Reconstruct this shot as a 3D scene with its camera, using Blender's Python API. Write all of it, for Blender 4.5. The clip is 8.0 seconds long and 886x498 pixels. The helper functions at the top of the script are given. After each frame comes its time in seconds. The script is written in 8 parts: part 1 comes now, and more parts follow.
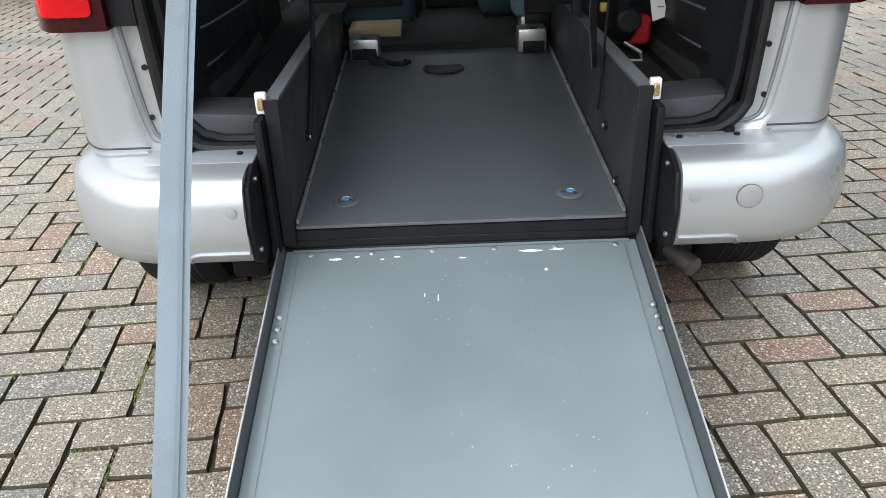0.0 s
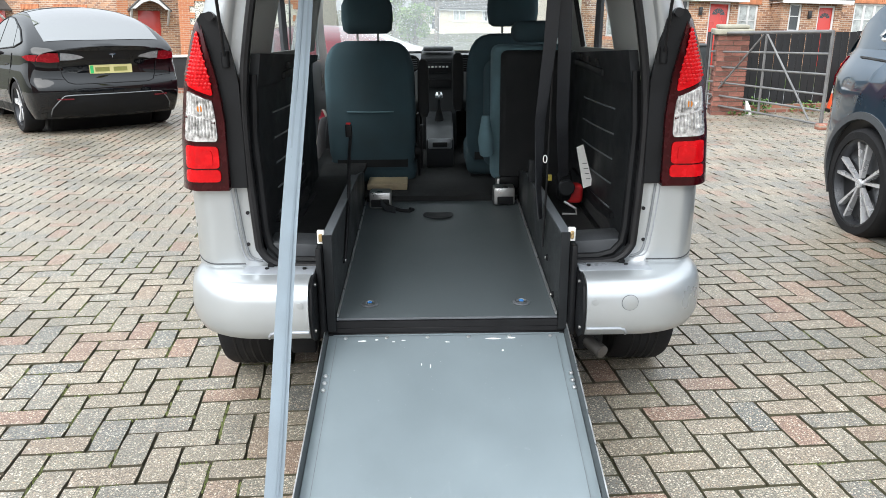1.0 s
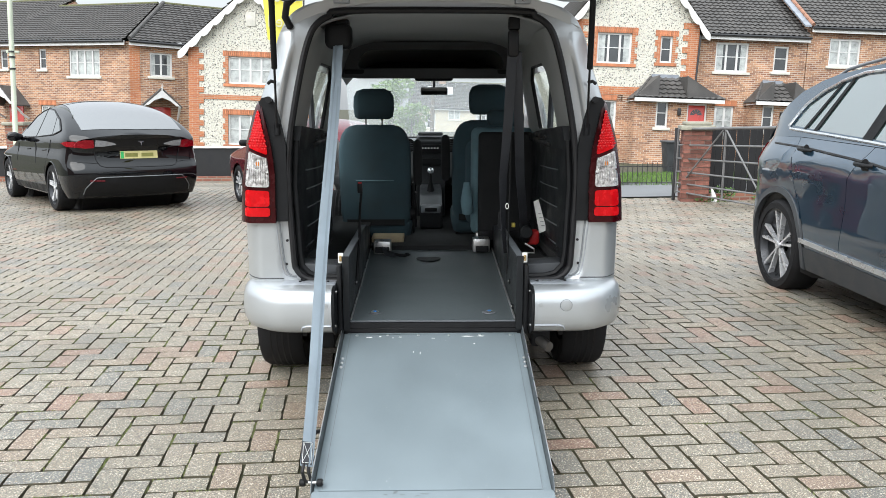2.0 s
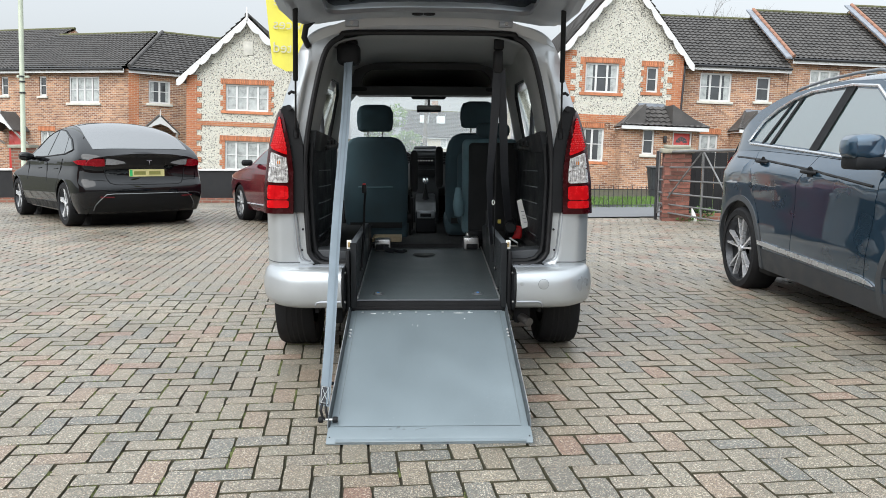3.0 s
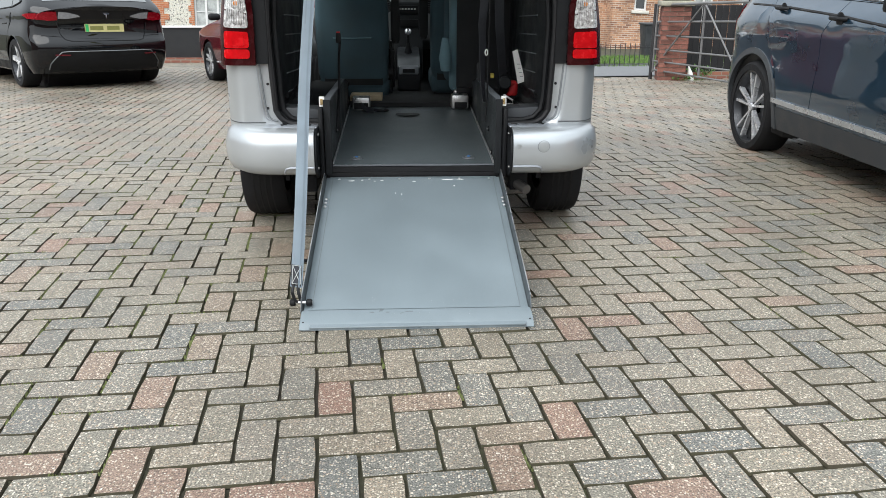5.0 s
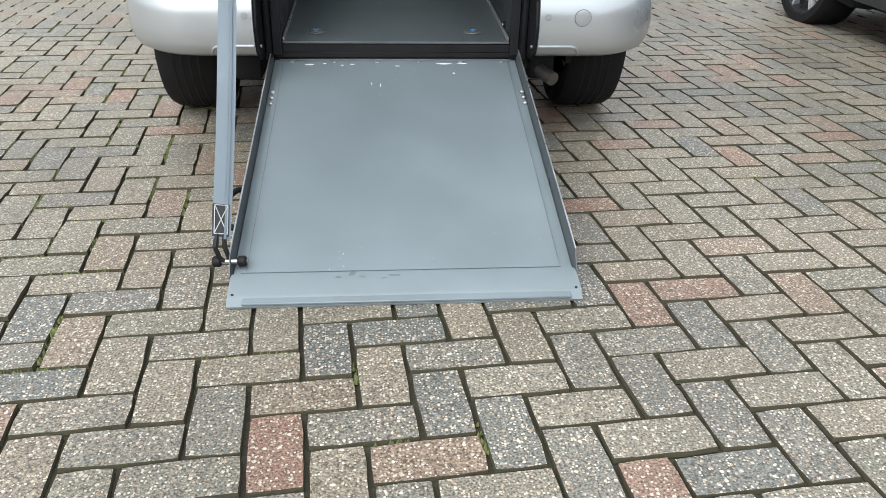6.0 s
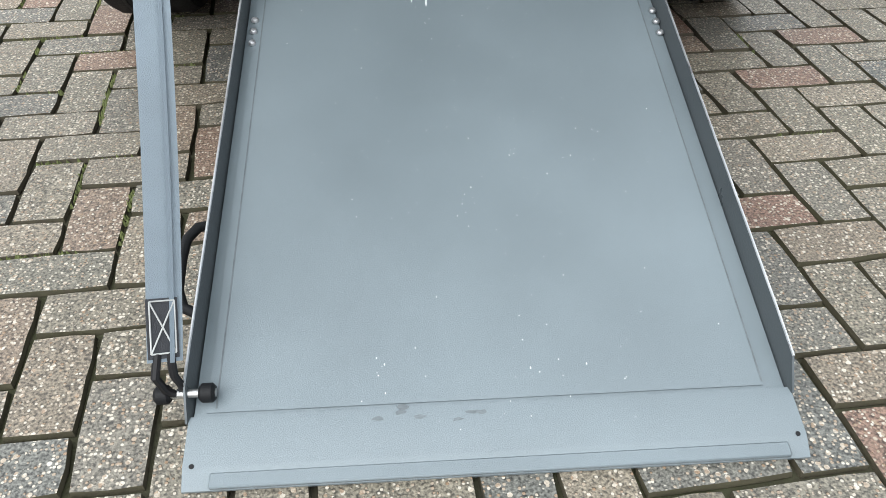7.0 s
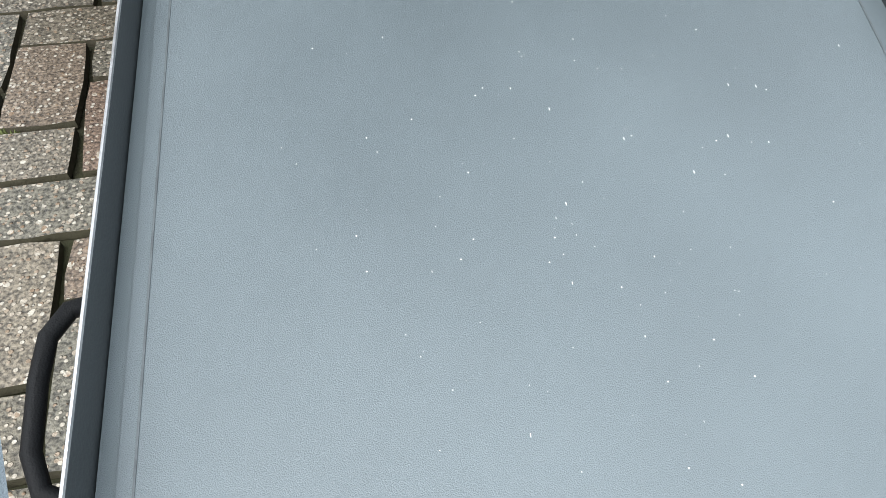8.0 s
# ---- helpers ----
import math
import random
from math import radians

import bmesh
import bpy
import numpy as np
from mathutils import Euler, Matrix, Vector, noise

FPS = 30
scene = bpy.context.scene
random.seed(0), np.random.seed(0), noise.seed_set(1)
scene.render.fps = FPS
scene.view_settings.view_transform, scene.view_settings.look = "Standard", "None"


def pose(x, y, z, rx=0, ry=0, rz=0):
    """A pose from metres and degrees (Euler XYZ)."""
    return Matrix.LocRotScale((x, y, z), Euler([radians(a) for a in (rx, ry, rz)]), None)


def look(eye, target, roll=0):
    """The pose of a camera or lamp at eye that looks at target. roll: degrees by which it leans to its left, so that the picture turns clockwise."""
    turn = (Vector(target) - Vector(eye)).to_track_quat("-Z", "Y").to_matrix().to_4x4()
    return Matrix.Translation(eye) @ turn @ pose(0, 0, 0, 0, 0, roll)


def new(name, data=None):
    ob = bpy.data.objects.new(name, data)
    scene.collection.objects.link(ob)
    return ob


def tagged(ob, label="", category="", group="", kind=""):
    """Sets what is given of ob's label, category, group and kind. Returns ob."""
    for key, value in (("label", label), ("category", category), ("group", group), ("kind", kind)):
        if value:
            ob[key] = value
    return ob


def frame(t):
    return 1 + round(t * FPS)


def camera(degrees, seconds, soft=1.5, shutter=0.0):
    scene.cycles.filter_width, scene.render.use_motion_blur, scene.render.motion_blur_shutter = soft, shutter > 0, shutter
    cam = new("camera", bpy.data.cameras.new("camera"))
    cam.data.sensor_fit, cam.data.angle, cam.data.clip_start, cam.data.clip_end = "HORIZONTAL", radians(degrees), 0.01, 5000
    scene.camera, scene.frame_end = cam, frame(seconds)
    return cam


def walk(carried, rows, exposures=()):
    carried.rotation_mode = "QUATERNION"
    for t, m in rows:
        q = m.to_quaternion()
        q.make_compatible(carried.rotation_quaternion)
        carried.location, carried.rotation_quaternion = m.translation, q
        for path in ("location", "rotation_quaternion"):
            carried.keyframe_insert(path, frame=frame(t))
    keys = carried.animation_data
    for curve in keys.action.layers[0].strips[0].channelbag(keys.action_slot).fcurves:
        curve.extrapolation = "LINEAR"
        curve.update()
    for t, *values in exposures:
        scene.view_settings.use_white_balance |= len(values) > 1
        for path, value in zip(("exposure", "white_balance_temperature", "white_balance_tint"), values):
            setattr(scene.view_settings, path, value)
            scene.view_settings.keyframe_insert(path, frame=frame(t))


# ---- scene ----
cam = camera(59.8, 8.0, 0.7)
PATH = [
    (0, (-0.043, -1.647, 1.146), (-0.046, 0.123, 0.215), -2.2),
    (0.5, (-0.059, -2.065, 1.34), (-0.046, -0.219, 0.57), -1.0),
    (1, (-0.043, -2.533, 1.415), (-0.02, -0.627, 0.808), -0.5),
    (1.5, (-0.061, -3.031, 1.417), (-0.022, -1.086, 0.955), -0.3),
    (2, (-0.023, -3.536, 1.363), (0.016, -1.571, 0.994), -0.0),
    (3.5, (-0.07, -4.21, 1.219), (0.007, -2.233, 0.93), 0.4),
    (4, (-0.08, -4.214, 1.208), (0.011, -2.24, 0.899), 0.5),
    (4.5, (-0.078, -4.05, 1.205), (0.02, -2.1, 0.77), 0.3),
    (5, (-0.053, -3.682, 1.151), (0.048, -1.788, 0.517), 0.2),
    (5.2, (-0.048, -3.508, 1.111), (0.053, -1.641, 0.401), 0.2),
    (6.3, (-0.092, -2.359, 0.951), (0.082, -0.665, -0.098), 1.8),
    (6.5, (-0.111, -2.137, 0.943), (0.051, -0.5, -0.194), 1.6),
    (7, (-0.131, -1.727, 0.899), (-0.024, -0.208, -0.397), 0.3),
    (7.5, (-0.129, -1.397, 0.814), (-0.043, 0.003, -0.612), -0.8),
    (8, (-0.198, -1.176, 0.646), (-0.012, 0.154, -0.836), 1.2),
]
EXPOSURE = 0.75
# the phone brightens its picture while it looks down into the dark cabin
LIFT = [(0, 0.24), (0.5, 0.37), (1, 0.50), (1.5, 0.45), (2, 0.32), (3, 0.08), (3.5, 0.0), (4.5, 0.0), (5, 0.05), (6.5, 0.03), (8, 0.0)]
walk(cam, [(t, look(eye, target, roll)) for t, eye, target, roll in PATH], [(t, EXPOSURE + e) for t, e in LIFT])

# ---- light: overcast winter day ----
world = bpy.data.worlds.new("world")
scene.world = world
world.use_nodes = True
wn, wl = world.node_tree.nodes, world.node_tree.links
sky = wn.new("ShaderNodeTexSky")
sky.sky_type, sky.sun_disc = "NISHITA", False
sky.sun_elevation, sky.sun_rotation = radians(38), radians(218)
sky.air_density, sky.dust_density, sky.ozone_density = 1.2, 2.5, 1.0
hsv = wn.new("ShaderNodeHueSaturation")
hsv.inputs["Saturation"].default_value = 0.3
cloud = wn.new("ShaderNodeMix")
cloud.data_type = "RGBA"
cloud.inputs["Factor"].default_value = 0.72
# overcast: the cloud is about three times as bright overhead as at the horizon
coord, updown, rise, shade = wn.new("ShaderNodeTexCoord"), wn.new("ShaderNodeSeparateXYZ"), wn.new("ShaderNodeMapRange"), wn.new("ShaderNodeVectorMath")
rise.inputs["To Min"].default_value, rise.inputs["To Max"].default_value = 0.40, 1.38
shade.operation = "SCALE"
shade.inputs[0].default_value = (7.2, 7.8, 8.35)
wl.new(coord.outputs["Generated"], updown.inputs[0])
wl.new(updown.outputs["Z"], rise.inputs["Value"])
# and brighter towards the veiled sun in the south than towards the north
lean, glow = wn.new("ShaderNodeMath"), wn.new("ShaderNodeMath")
lean.operation, glow.operation = "MULTIPLY_ADD", "MULTIPLY"
lean.inputs[1].default_value, lean.inputs[2].default_value = -0.45, 1.22
wl.new(updown.outputs["Y"], lean.inputs[0])
wl.new(lean.outputs[0], glow.inputs[0])
wl.new(rise.outputs[0], glow.inputs[1])
wl.new(glow.outputs[0], shade.inputs["Scale"])
wl.new(shade.outputs[0], cloud.inputs[7])
bg = wn["Background"]
bg.inputs["Strength"].default_value = 0.13
wl.new(sky.outputs[0], hsv.inputs["Color"])
wl.new(hsv.outputs[0], cloud.inputs[6])
wl.new(cloud.outputs[2], bg.inputs["Color"])
sun_data = bpy.data.lights.new("sun", "SUN")
sun_data.energy, sun_data.angle, sun_data.color = 1.5, radians(60), (1.0, 0.99, 0.97)
sun = new("sun", sun_data)
sun.matrix_world = look((0, 0, 20), (0 + 20 / math.tan(radians(50)) * math.sin(radians(38)), 20 / math.tan(radians(50)) * math.cos(radians(38)), 0))
scene.view_settings.exposure = EXPOSURE

# ---- materials ----
def link(nt, a, b):
    nt.links.new(a, b)


def mat(name, col, rough=0.5, metal=0.0, var=0.25, scale=6.0, fine=120.0, bump=0.15, col2=None, coat=0.0, spec=0.5,
        rvar=0.15, trans=0.0, rand=0.0, depth=0.004):
    """Principled material with broad and fine variation in colour, gloss and relief."""
    m = bpy.data.materials.new(name)
    m.use_nodes = True
    nt = m.node_tree
    n = nt.nodes
    b = n["Principled BSDF"]
    tc = n.new("ShaderNodeTexCoord")
    big = n.new("ShaderNodeTexNoise")
    big.inputs["Scale"].default_value, big.inputs["Detail"].default_value = scale, 4
    small = n.new("ShaderNodeTexNoise")
    small.inputs["Scale"].default_value, small.inputs["Detail"].default_value = fine, 3
    link(nt, tc.outputs["Object"], big.inputs["Vector"])
    link(nt, tc.outputs["Object"], small.inputs["Vector"])
    mix = n.new("ShaderNodeMath")
    mix.operation = "MULTIPLY_ADD"
    link(nt, small.outputs["Fac"], mix.inputs[0])
    mix.inputs[1].default_value = 0.35
    link(nt, big.outputs["Fac"], mix.inputs[2])
    ramp = n.new("ShaderNodeValToRGB")
    c2 = col2 or tuple(min(1, c * (1 + var)) for c in col)
    c1 = tuple(c * (1 - var) for c in col) if not col2 else col
    ramp.color_ramp.elements[0].position, ramp.color_ramp.elements[1].position = 0.45, 0.9
    ramp.color_ramp.elements[0].color, ramp.color_ramp.elements[1].color = (*c1, 1), (*c2, 1)
    link(nt, mix.outputs[0], ramp.inputs["Fac"])
    out = ramp.outputs["Color"]
    if rand:
        info = n.new("ShaderNodeObjectInfo")
        hs = n.new("ShaderNodeHueSaturation")
        mr = n.new("ShaderNodeMapRange")
        mr.inputs["To Min"].default_value, mr.inputs["To Max"].default_value = 1 - rand, 1 + rand
        link(nt, info.outputs["Random"], mr.inputs["Value"])
        link(nt, mr.outputs[0], hs.inputs["Value"])
        link(nt, out, hs.inputs["Color"])
        out = hs.outputs[0]
    link(nt, out, b.inputs["Base Color"])
    rr = n.new("ShaderNodeMapRange")
    rr.inputs["From Min"].default_value, rr.inputs["From Max"].default_value = 0.3, 0.7
    rr.inputs["To Min"].default_value, rr.inputs["To Max"].default_value = max(0, rough - rvar), min(1, rough + rvar)
    link(nt, big.outputs["Fac"], rr.inputs["Value"])
    link(nt, rr.outputs[0], b.inputs["Roughness"])
    b.inputs["Metallic"].default_value = metal
    b.inputs["Coat Weight"].default_value = coat
    b.inputs["Coat Roughness"].default_value = 0.06
    b.inputs["Specular IOR Level"].default_value = spec
    b.inputs["Transmission Weight"].default_value = trans
    if bump:
        bp = n.new("ShaderNodeBump")
        bp.inputs["Strength"].default_value, bp.inputs["Distance"].default_value = bump, depth
        link(nt, small.outputs["Fac"], bp.inputs["Height"])
        link(nt, bp.outputs[0], b.inputs["Normal"])
    return m


def lamp_glass(name, col, rough=0.12):
    m = mat(name, col, rough + 0.1, 0, 0.2, 30, 300, 0.05, coat=0.22, spec=0.15)
    return m


M_SILVER = mat("silver_metallic_paint", (0.420, 0.445, 0.458), 0.33, 0.55, 0.05, 3, 900, 0.02, coat=0.6, rvar=0.06)
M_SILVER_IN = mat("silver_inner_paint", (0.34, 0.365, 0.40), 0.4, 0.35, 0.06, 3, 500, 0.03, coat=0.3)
M_BLACK_PLASTIC = mat("black_grained_plastic", (0.008, 0.0085, 0.0095), 0.5, 0, 0.3, 8, 600, 0.2, spec=0.2)
M_DARK_TRIM = mat("dark_grey_trim_plastic", (0.013, 0.0145, 0.016), 0.55, 0, 0.25, 6, 500, 0.2, spec=0.22)
M_TRIM_EDGE = mat("mid_grey_sill_plastic", (0.10, 0.11, 0.12), 0.5, 0, 0.2, 8, 400, 0.2)
M_SILL = mat("charcoal_sill_plastic", (0.042, 0.045, 0.049), 0.5, 0, 0.2, 8, 400, 0.2, spec=0.3)
M_RUBBER = mat("black_rubber_seal", (0.009, 0.009, 0.010), 0.5, 0, 0.3, 10, 300, 0.1, spec=0.3)
M_TYRE = mat("tyre_rubber", (0.011, 0.011, 0.012), 0.75, 0, 0.35, 14, 200, 0.3, spec=0.22)
# pillar trim by the tailgate opening, with the daylight put into its colour
M_PILLAR_LIT = mat("lit_rear_pillar_trim", (0.55, 0.56, 0.53), 0.55, 0, 0.06, 4, 500, 0.1)
M_LINER = mat("pale_headliner_fabric", (0.32, 0.33, 0.33), 0.9, 0, 0.08, 3, 900, 0.2)
M_PILLAR = mat("beige_grey_pillar_trim", (0.24, 0.25, 0.24), 0.6, 0, 0.08, 4, 500, 0.1)
M_CARPET = mat("charcoal_carpet", (0.013, 0.0135, 0.014), 0.95, 0, 0.4, 14, 700, 0.6)
# darker grey: the shade inside the jamb's recessed channel, put into colour
M_CHANNEL_SHADE = mat("channel_shade_grey", (0.20, 0.215, 0.225), 0.5, 0.2, 0.1, 6, 300, 0.1)
M_SHELF = mat("charcoal_shelf_felt", (0.060, 0.063, 0.066), 0.9, 0, 0.2, 6, 900, 0.2)
M_SEAT = mat("petrol_blue_seat_fabric", (0.040, 0.074, 0.090), 0.85, 0, 0.25, 5, 1200, 0.5)
M_SEAT_PALE = mat("pale_blue_seat_piping", (0.12, 0.205, 0.24), 0.8, 0, 0.2, 8, 900, 0.4)
M_SEAT_BLACK = mat("black_seat_back_felt", (0.012, 0.013, 0.014), 0.9, 0, 0.35, 6, 800, 0.3)
M_STEEL = mat("galvanised_steel", (0.45, 0.45, 0.44), 0.38, 0.9, 0.2, 14, 200, 0.1)
M_ALU = mat("bare_aluminium_edge", (0.62, 0.63, 0.64), 0.38, 0.85, 0.15, 20, 300, 0.1)
M_CHROME = mat("chrome_trim", (0.75, 0.76, 0.78), 0.12, 1.0, 0.05, 10, 200, 0.0)
M_WEBBING = mat("grey_blue_webbing", (0.185, 0.228, 0.262), 0.7, 0, 0.12, 9, 800, 0.4)
M_WEBBING_DARK = mat("charcoal_belt_webbing", (0.025, 0.027, 0.032), 0.6, 0, 0.2, 9, 800, 0.4)
M_RED_LAMP = lamp_glass("red_lamp_plastic", (0.46, 0.003, 0.006))
M_RED_DARK = lamp_glass("dark_red_lamp_plastic", (0.028, 0.0008, 0.002))
M_CLEAR_LAMP = mat("clear_lamp_plastic", (0.16, 0.155, 0.15), 0.15, 0.35, 0.3, 55, 130, 0.4, col2=(0.86, 0.86, 0.85), coat=1.0)
M_AMBER = lamp_glass("amber_bulb_glass", (0.50, 0.17, 0.03))
M_MIRROR = mat("mirror_silvering", (0.80, 0.84, 0.84), 0.02, 1.0, 0.02, 3, 10, 0, rvar=0.0)
M_RED_PAD = mat("red_webbing_pad", (0.42, 0.012, 0.014), 0.6, 0, 0.2, 20, 300, 0.2)
M_WHITE_CARD = mat("white_card", (0.75, 0.75, 0.72), 0.7, 0, 0.08, 10, 80, 0.05)
M_BROWN_CARD = mat("buff_board", (0.38, 0.30, 0.19), 0.7, 0, 0.15, 10, 80, 0.1)
M_BRASS = mat("worn_brass_bolt", (0.55, 0.40, 0.20), 0.4, 0.8, 0.3, 40, 200, 0.1)
M_STITCH = mat("pale_stitching", (0.40, 0.41, 0.40), 0.8)
M_BLUE_CAP = mat("blue_fixing_cap", (0.05, 0.20, 0.50), 0.3, 0, 0.2, 40, 200, 0.05)


def glass(name, col=(0.93, 0.96, 0.95), gloss=0.02):
    """Clear sheet glass: lets the view through straight, with a Fresnel reflection."""
    m = bpy.data.materials.new(name)
    m.use_nodes = True
    nt = m.node_tree
    n = nt.nodes
    n.remove(n["Principled BSDF"])
    clear, shine, mix, fr = n.new("ShaderNodeBsdfTransparent"), n.new("ShaderNodeBsdfGlossy"), n.new("ShaderNodeMixShader"), n.new("ShaderNodeLayerWeight")
    clear.inputs["Color"].default_value = (*col, 1)
    shine.inputs["Roughness"].default_value = gloss
    fr.inputs["Blend"].default_value = 0.3
    pw = n.new("ShaderNodeMath")
    pw.operation = "POWER"
    pw.inputs[1].default_value = 3.0
    sc = n.new("ShaderNodeMath")
    sc.operation = "MULTIPLY_ADD"
    sc.inputs[1].default_value, sc.inputs[2].default_value = 0.6, 0.035
    link(nt, fr.outputs["Facing"], pw.inputs[0])
    link(nt, pw.outputs[0], sc.inputs[0])
    link(nt, sc.outputs[0], mix.inputs[0])
    link(nt, clear.outputs[0], mix.inputs[1])
    link(nt, shine.outputs[0], mix.inputs[2])
    link(nt, mix.outputs[0], n["Material Output"].inputs["Surface"])
    return m


def misted_glass(name):
    """Windscreen with a damp film and raindrops that scatter the daylight."""
    m = glass(name)
    nt = m.node_tree
    n = nt.nodes
    last = n["Material Output"].inputs["Surface"].links[0].from_socket
    film, mixf, tc, drop, gt = n.new("ShaderNodeBsdfTranslucent"), n.new("ShaderNodeMixShader"), n.new("ShaderNodeTexCoord"), n.new("ShaderNodeTexVoronoi"), n.new("ShaderNodeMapRange")
    film.inputs["Color"].default_value = (0.88, 0.93, 0.93, 1)
    drop.inputs["Scale"].default_value = 48
    gt.inputs["From Min"].default_value, gt.inputs["From Max"].default_value = 0.16, 0.30
    gt.inputs["To Min"].default_value, gt.inputs["To Max"].default_value = 0.36, 0.17
    link(nt, tc.outputs["Object"], drop.inputs["Vector"])
    link(nt, drop.outputs["Distance"], gt.inputs["Value"])
    link(nt, gt.outputs[0], mixf.inputs[0])
    link(nt, last, mixf.inputs[1])
    link(nt, film.outputs[0], mixf.inputs[2])
    link(nt, mixf.outputs[0], n["Material Output"].inputs["Surface"])
    return m


M_GLASS = glass("clear_glass")
M_SCREEN = misted_glass("misted_windscreen_glass")
M_TINT = mat("tinted_car_glass", (0.012, 0.016, 0.018), 0.03, 0, 0.1, 2, 10, 0, coat=1.0, spec=0.3, rvar=0.01)


# ---- mesh helpers ----
def thing(name, label, category, m=None, group="", kind=""):
    ob = new(name)
    ob.empty_display_size = 0.1
    if m is not None:
        ob.matrix_world = m
    return tagged(ob, label, category, group, kind)


def part(name, bm, material, parent=None, label="", smooth=40, kind="", category="", local=None):
    """Link a bmesh as one mesh object under a thing or part; coordinates are the thing's own."""
    me = bpy.data.meshes.new(name)
    bmesh.ops.recalc_face_normals(bm, faces=bm.faces)
    if smooth:
        lim = radians(smooth)
        for f in bm.faces:
            f.smooth = True
        for e in bm.edges:
            if len(e.link_faces) == 2 and e.calc_face_angle(0) > lim:
                e.smooth = False
    bm.to_mesh(me)
    bm.free()
    for mm in material if isinstance(material, (list, tuple)) else (material,):
        me.materials.append(mm)
    ob = new(name, me)
    if parent is not None:
        ob.parent = parent
    if local is not None:
        ob.matrix_basis = local
    return tagged(ob, label, category, "", kind)


def share(name, src, parent, m, label=""):
    """Another object on the mesh of src."""
    ob = new(name, src.data)
    ob.parent = parent
    ob.matrix_basis = m
    return tagged(ob, label)


def box(x0, x1, y0, y1, z0, z1, bev=0.0, seg=2, bm=None):
    bm = bm or bmesh.new()
    vs = [bm.verts.new((x, y, z)) for x in (x0, x1) for y in (y0, y1) for z in (z0, z1)]
    fs = []
    for q in ((0, 1, 3, 2), (4, 6, 7, 5), (0, 4, 5, 1), (2, 3, 7, 6), (0, 2, 6, 4), (1, 5, 7, 3)):
        fs.append(bm.faces.new([vs[i] for i in q]))
    if bev:
        es = list({e for f in fs for e in f.edges})
        bmesh.ops.bevel(bm, geom=es, offset=bev, segments=seg, profile=0.5, affect="EDGES")
    return bm


def tube(pts, r, n=10, bm=None, closed=False):
    """A round bar along points; r a number or one radius a point."""
    bm = bm or bmesh.new()
    pts = [Vector(p) for p in pts]
    rs = r if isinstance(r, (list, tuple)) else [r] * len(pts)
    rings = []
    ref = None
    for i, p in enumerate(pts):
        d = (pts[min(i + 1, len(pts) - 1)] - pts[max(i - 1, 0)]).normalized()
        if ref is None:
            ref = Vector((0, 0, 1)) if abs(d.z) < 0.9 else Vector((1, 0, 0))
        a = d.cross(ref).normalized()
        b = a.cross(d).normalized()
        ref = b
        rings.append([bm.verts.new(p + rs[i] * (a * math.cos(t) + b * math.sin(t))) for t in (2 * math.pi * k / n for k in range(n))])
    for u, v in zip(rings, rings[1:]):
        for k in range(n):
            bm.faces.new((u[k], u[(k + 1) % n], v[(k + 1) % n], v[k]))
    bm.faces.new(rings[0][::-1])
    bm.faces.new(rings[-1])
    return bm


def cyl(c, axis, r, h, n=20, r2=None, bm=None, bev=0.0):
    """A cylinder about c along axis ('x', 'y', 'z' or a vector), of length h."""
    a = {"x": Vector((1, 0, 0)), "y": Vector((0, 1, 0)), "z": Vector((0, 0, 1))}.get(axis, axis) if isinstance(axis, str) else Vector(axis).normalized()
    c = Vector(c)
    r2 = r if r2 is None else r2
    if bev:
        return tube([c - a * h / 2, c - a * (h / 2 - 1e-5), c - a * (h / 2 - bev), c + a * (h / 2 - bev), c + a * (h / 2 - 1e-5), c + a * h / 2],
                    [r - bev, r - bev, r, r2, r2 - bev, r2 - bev], n, bm)
    return tube([c - a * h / 2, c + a * h / 2], [r, r2], n, bm)


def lathe(profile, axis="x", c=(0, 0, 0), n=48, bm=None, hollow=False):
    """Turn (radius, along) pairs about an axis; a closed ring of faces."""
    bm = bm or bmesh.new()
    c = Vector(c)
    rings = []
    for r, s in profile:
        ring = []
        for k in range(n):
            t = 2 * math.pi * k / n
            p = {"x": (s, r * math.cos(t), r * math.sin(t)), "y": (r * math.cos(t), s, r * math.sin(t)), "z": (r * math.cos(t), r * math.sin(t), s)}[axis]
            ring.append(bm.verts.new(c + Vector(p)))
        rings.append(ring)
    for u, v in zip(rings, rings[1:]):
        for k in range(n):
            bm.faces.new((u[k], u[(k + 1) % n], v[(k + 1) % n], v[k]))
    if hollow:
        for k in range(n):
            bm.faces.new((rings[-1][k], rings[-1][(k + 1) % n], rings[0][(k + 1) % n], rings[0][k]))
        return bm
    bm.faces.new(rings[0][::-1])
    bm.faces.new(rings[-1])
    return bm


def prism(poly, axis, a, b, bev=0.0, bm=None):
    """Extrude a polygon along an axis from a to b. Polygon pairs: x: (y, z); y: (x, z); z: (x, y)."""
    own = bmesh.new()
    put = {"x": lambda p, s: (s, p[0], p[1]), "y": lambda p, s: (p[0], s, p[1]), "z": lambda p, s: (p[0], p[1], s)}[axis]
    lo = [own.verts.new(put(p, a)) for p in poly]
    hi = [own.verts.new(put(p, b)) for p in poly]
    k = len(poly)
    own.faces.new(lo[::-1])
    own.faces.new(hi)
    for i in range(k):
        own.faces.new((lo[i], lo[(i + 1) % k], hi[(i + 1) % k], hi[i]))
    if bev:
        bmesh.ops.bevel(own, geom=list(own.edges), offset=bev, segments=2, profile=0.5, affect="EDGES")
    if bm is None:
        return own
    return merge(bm, own)


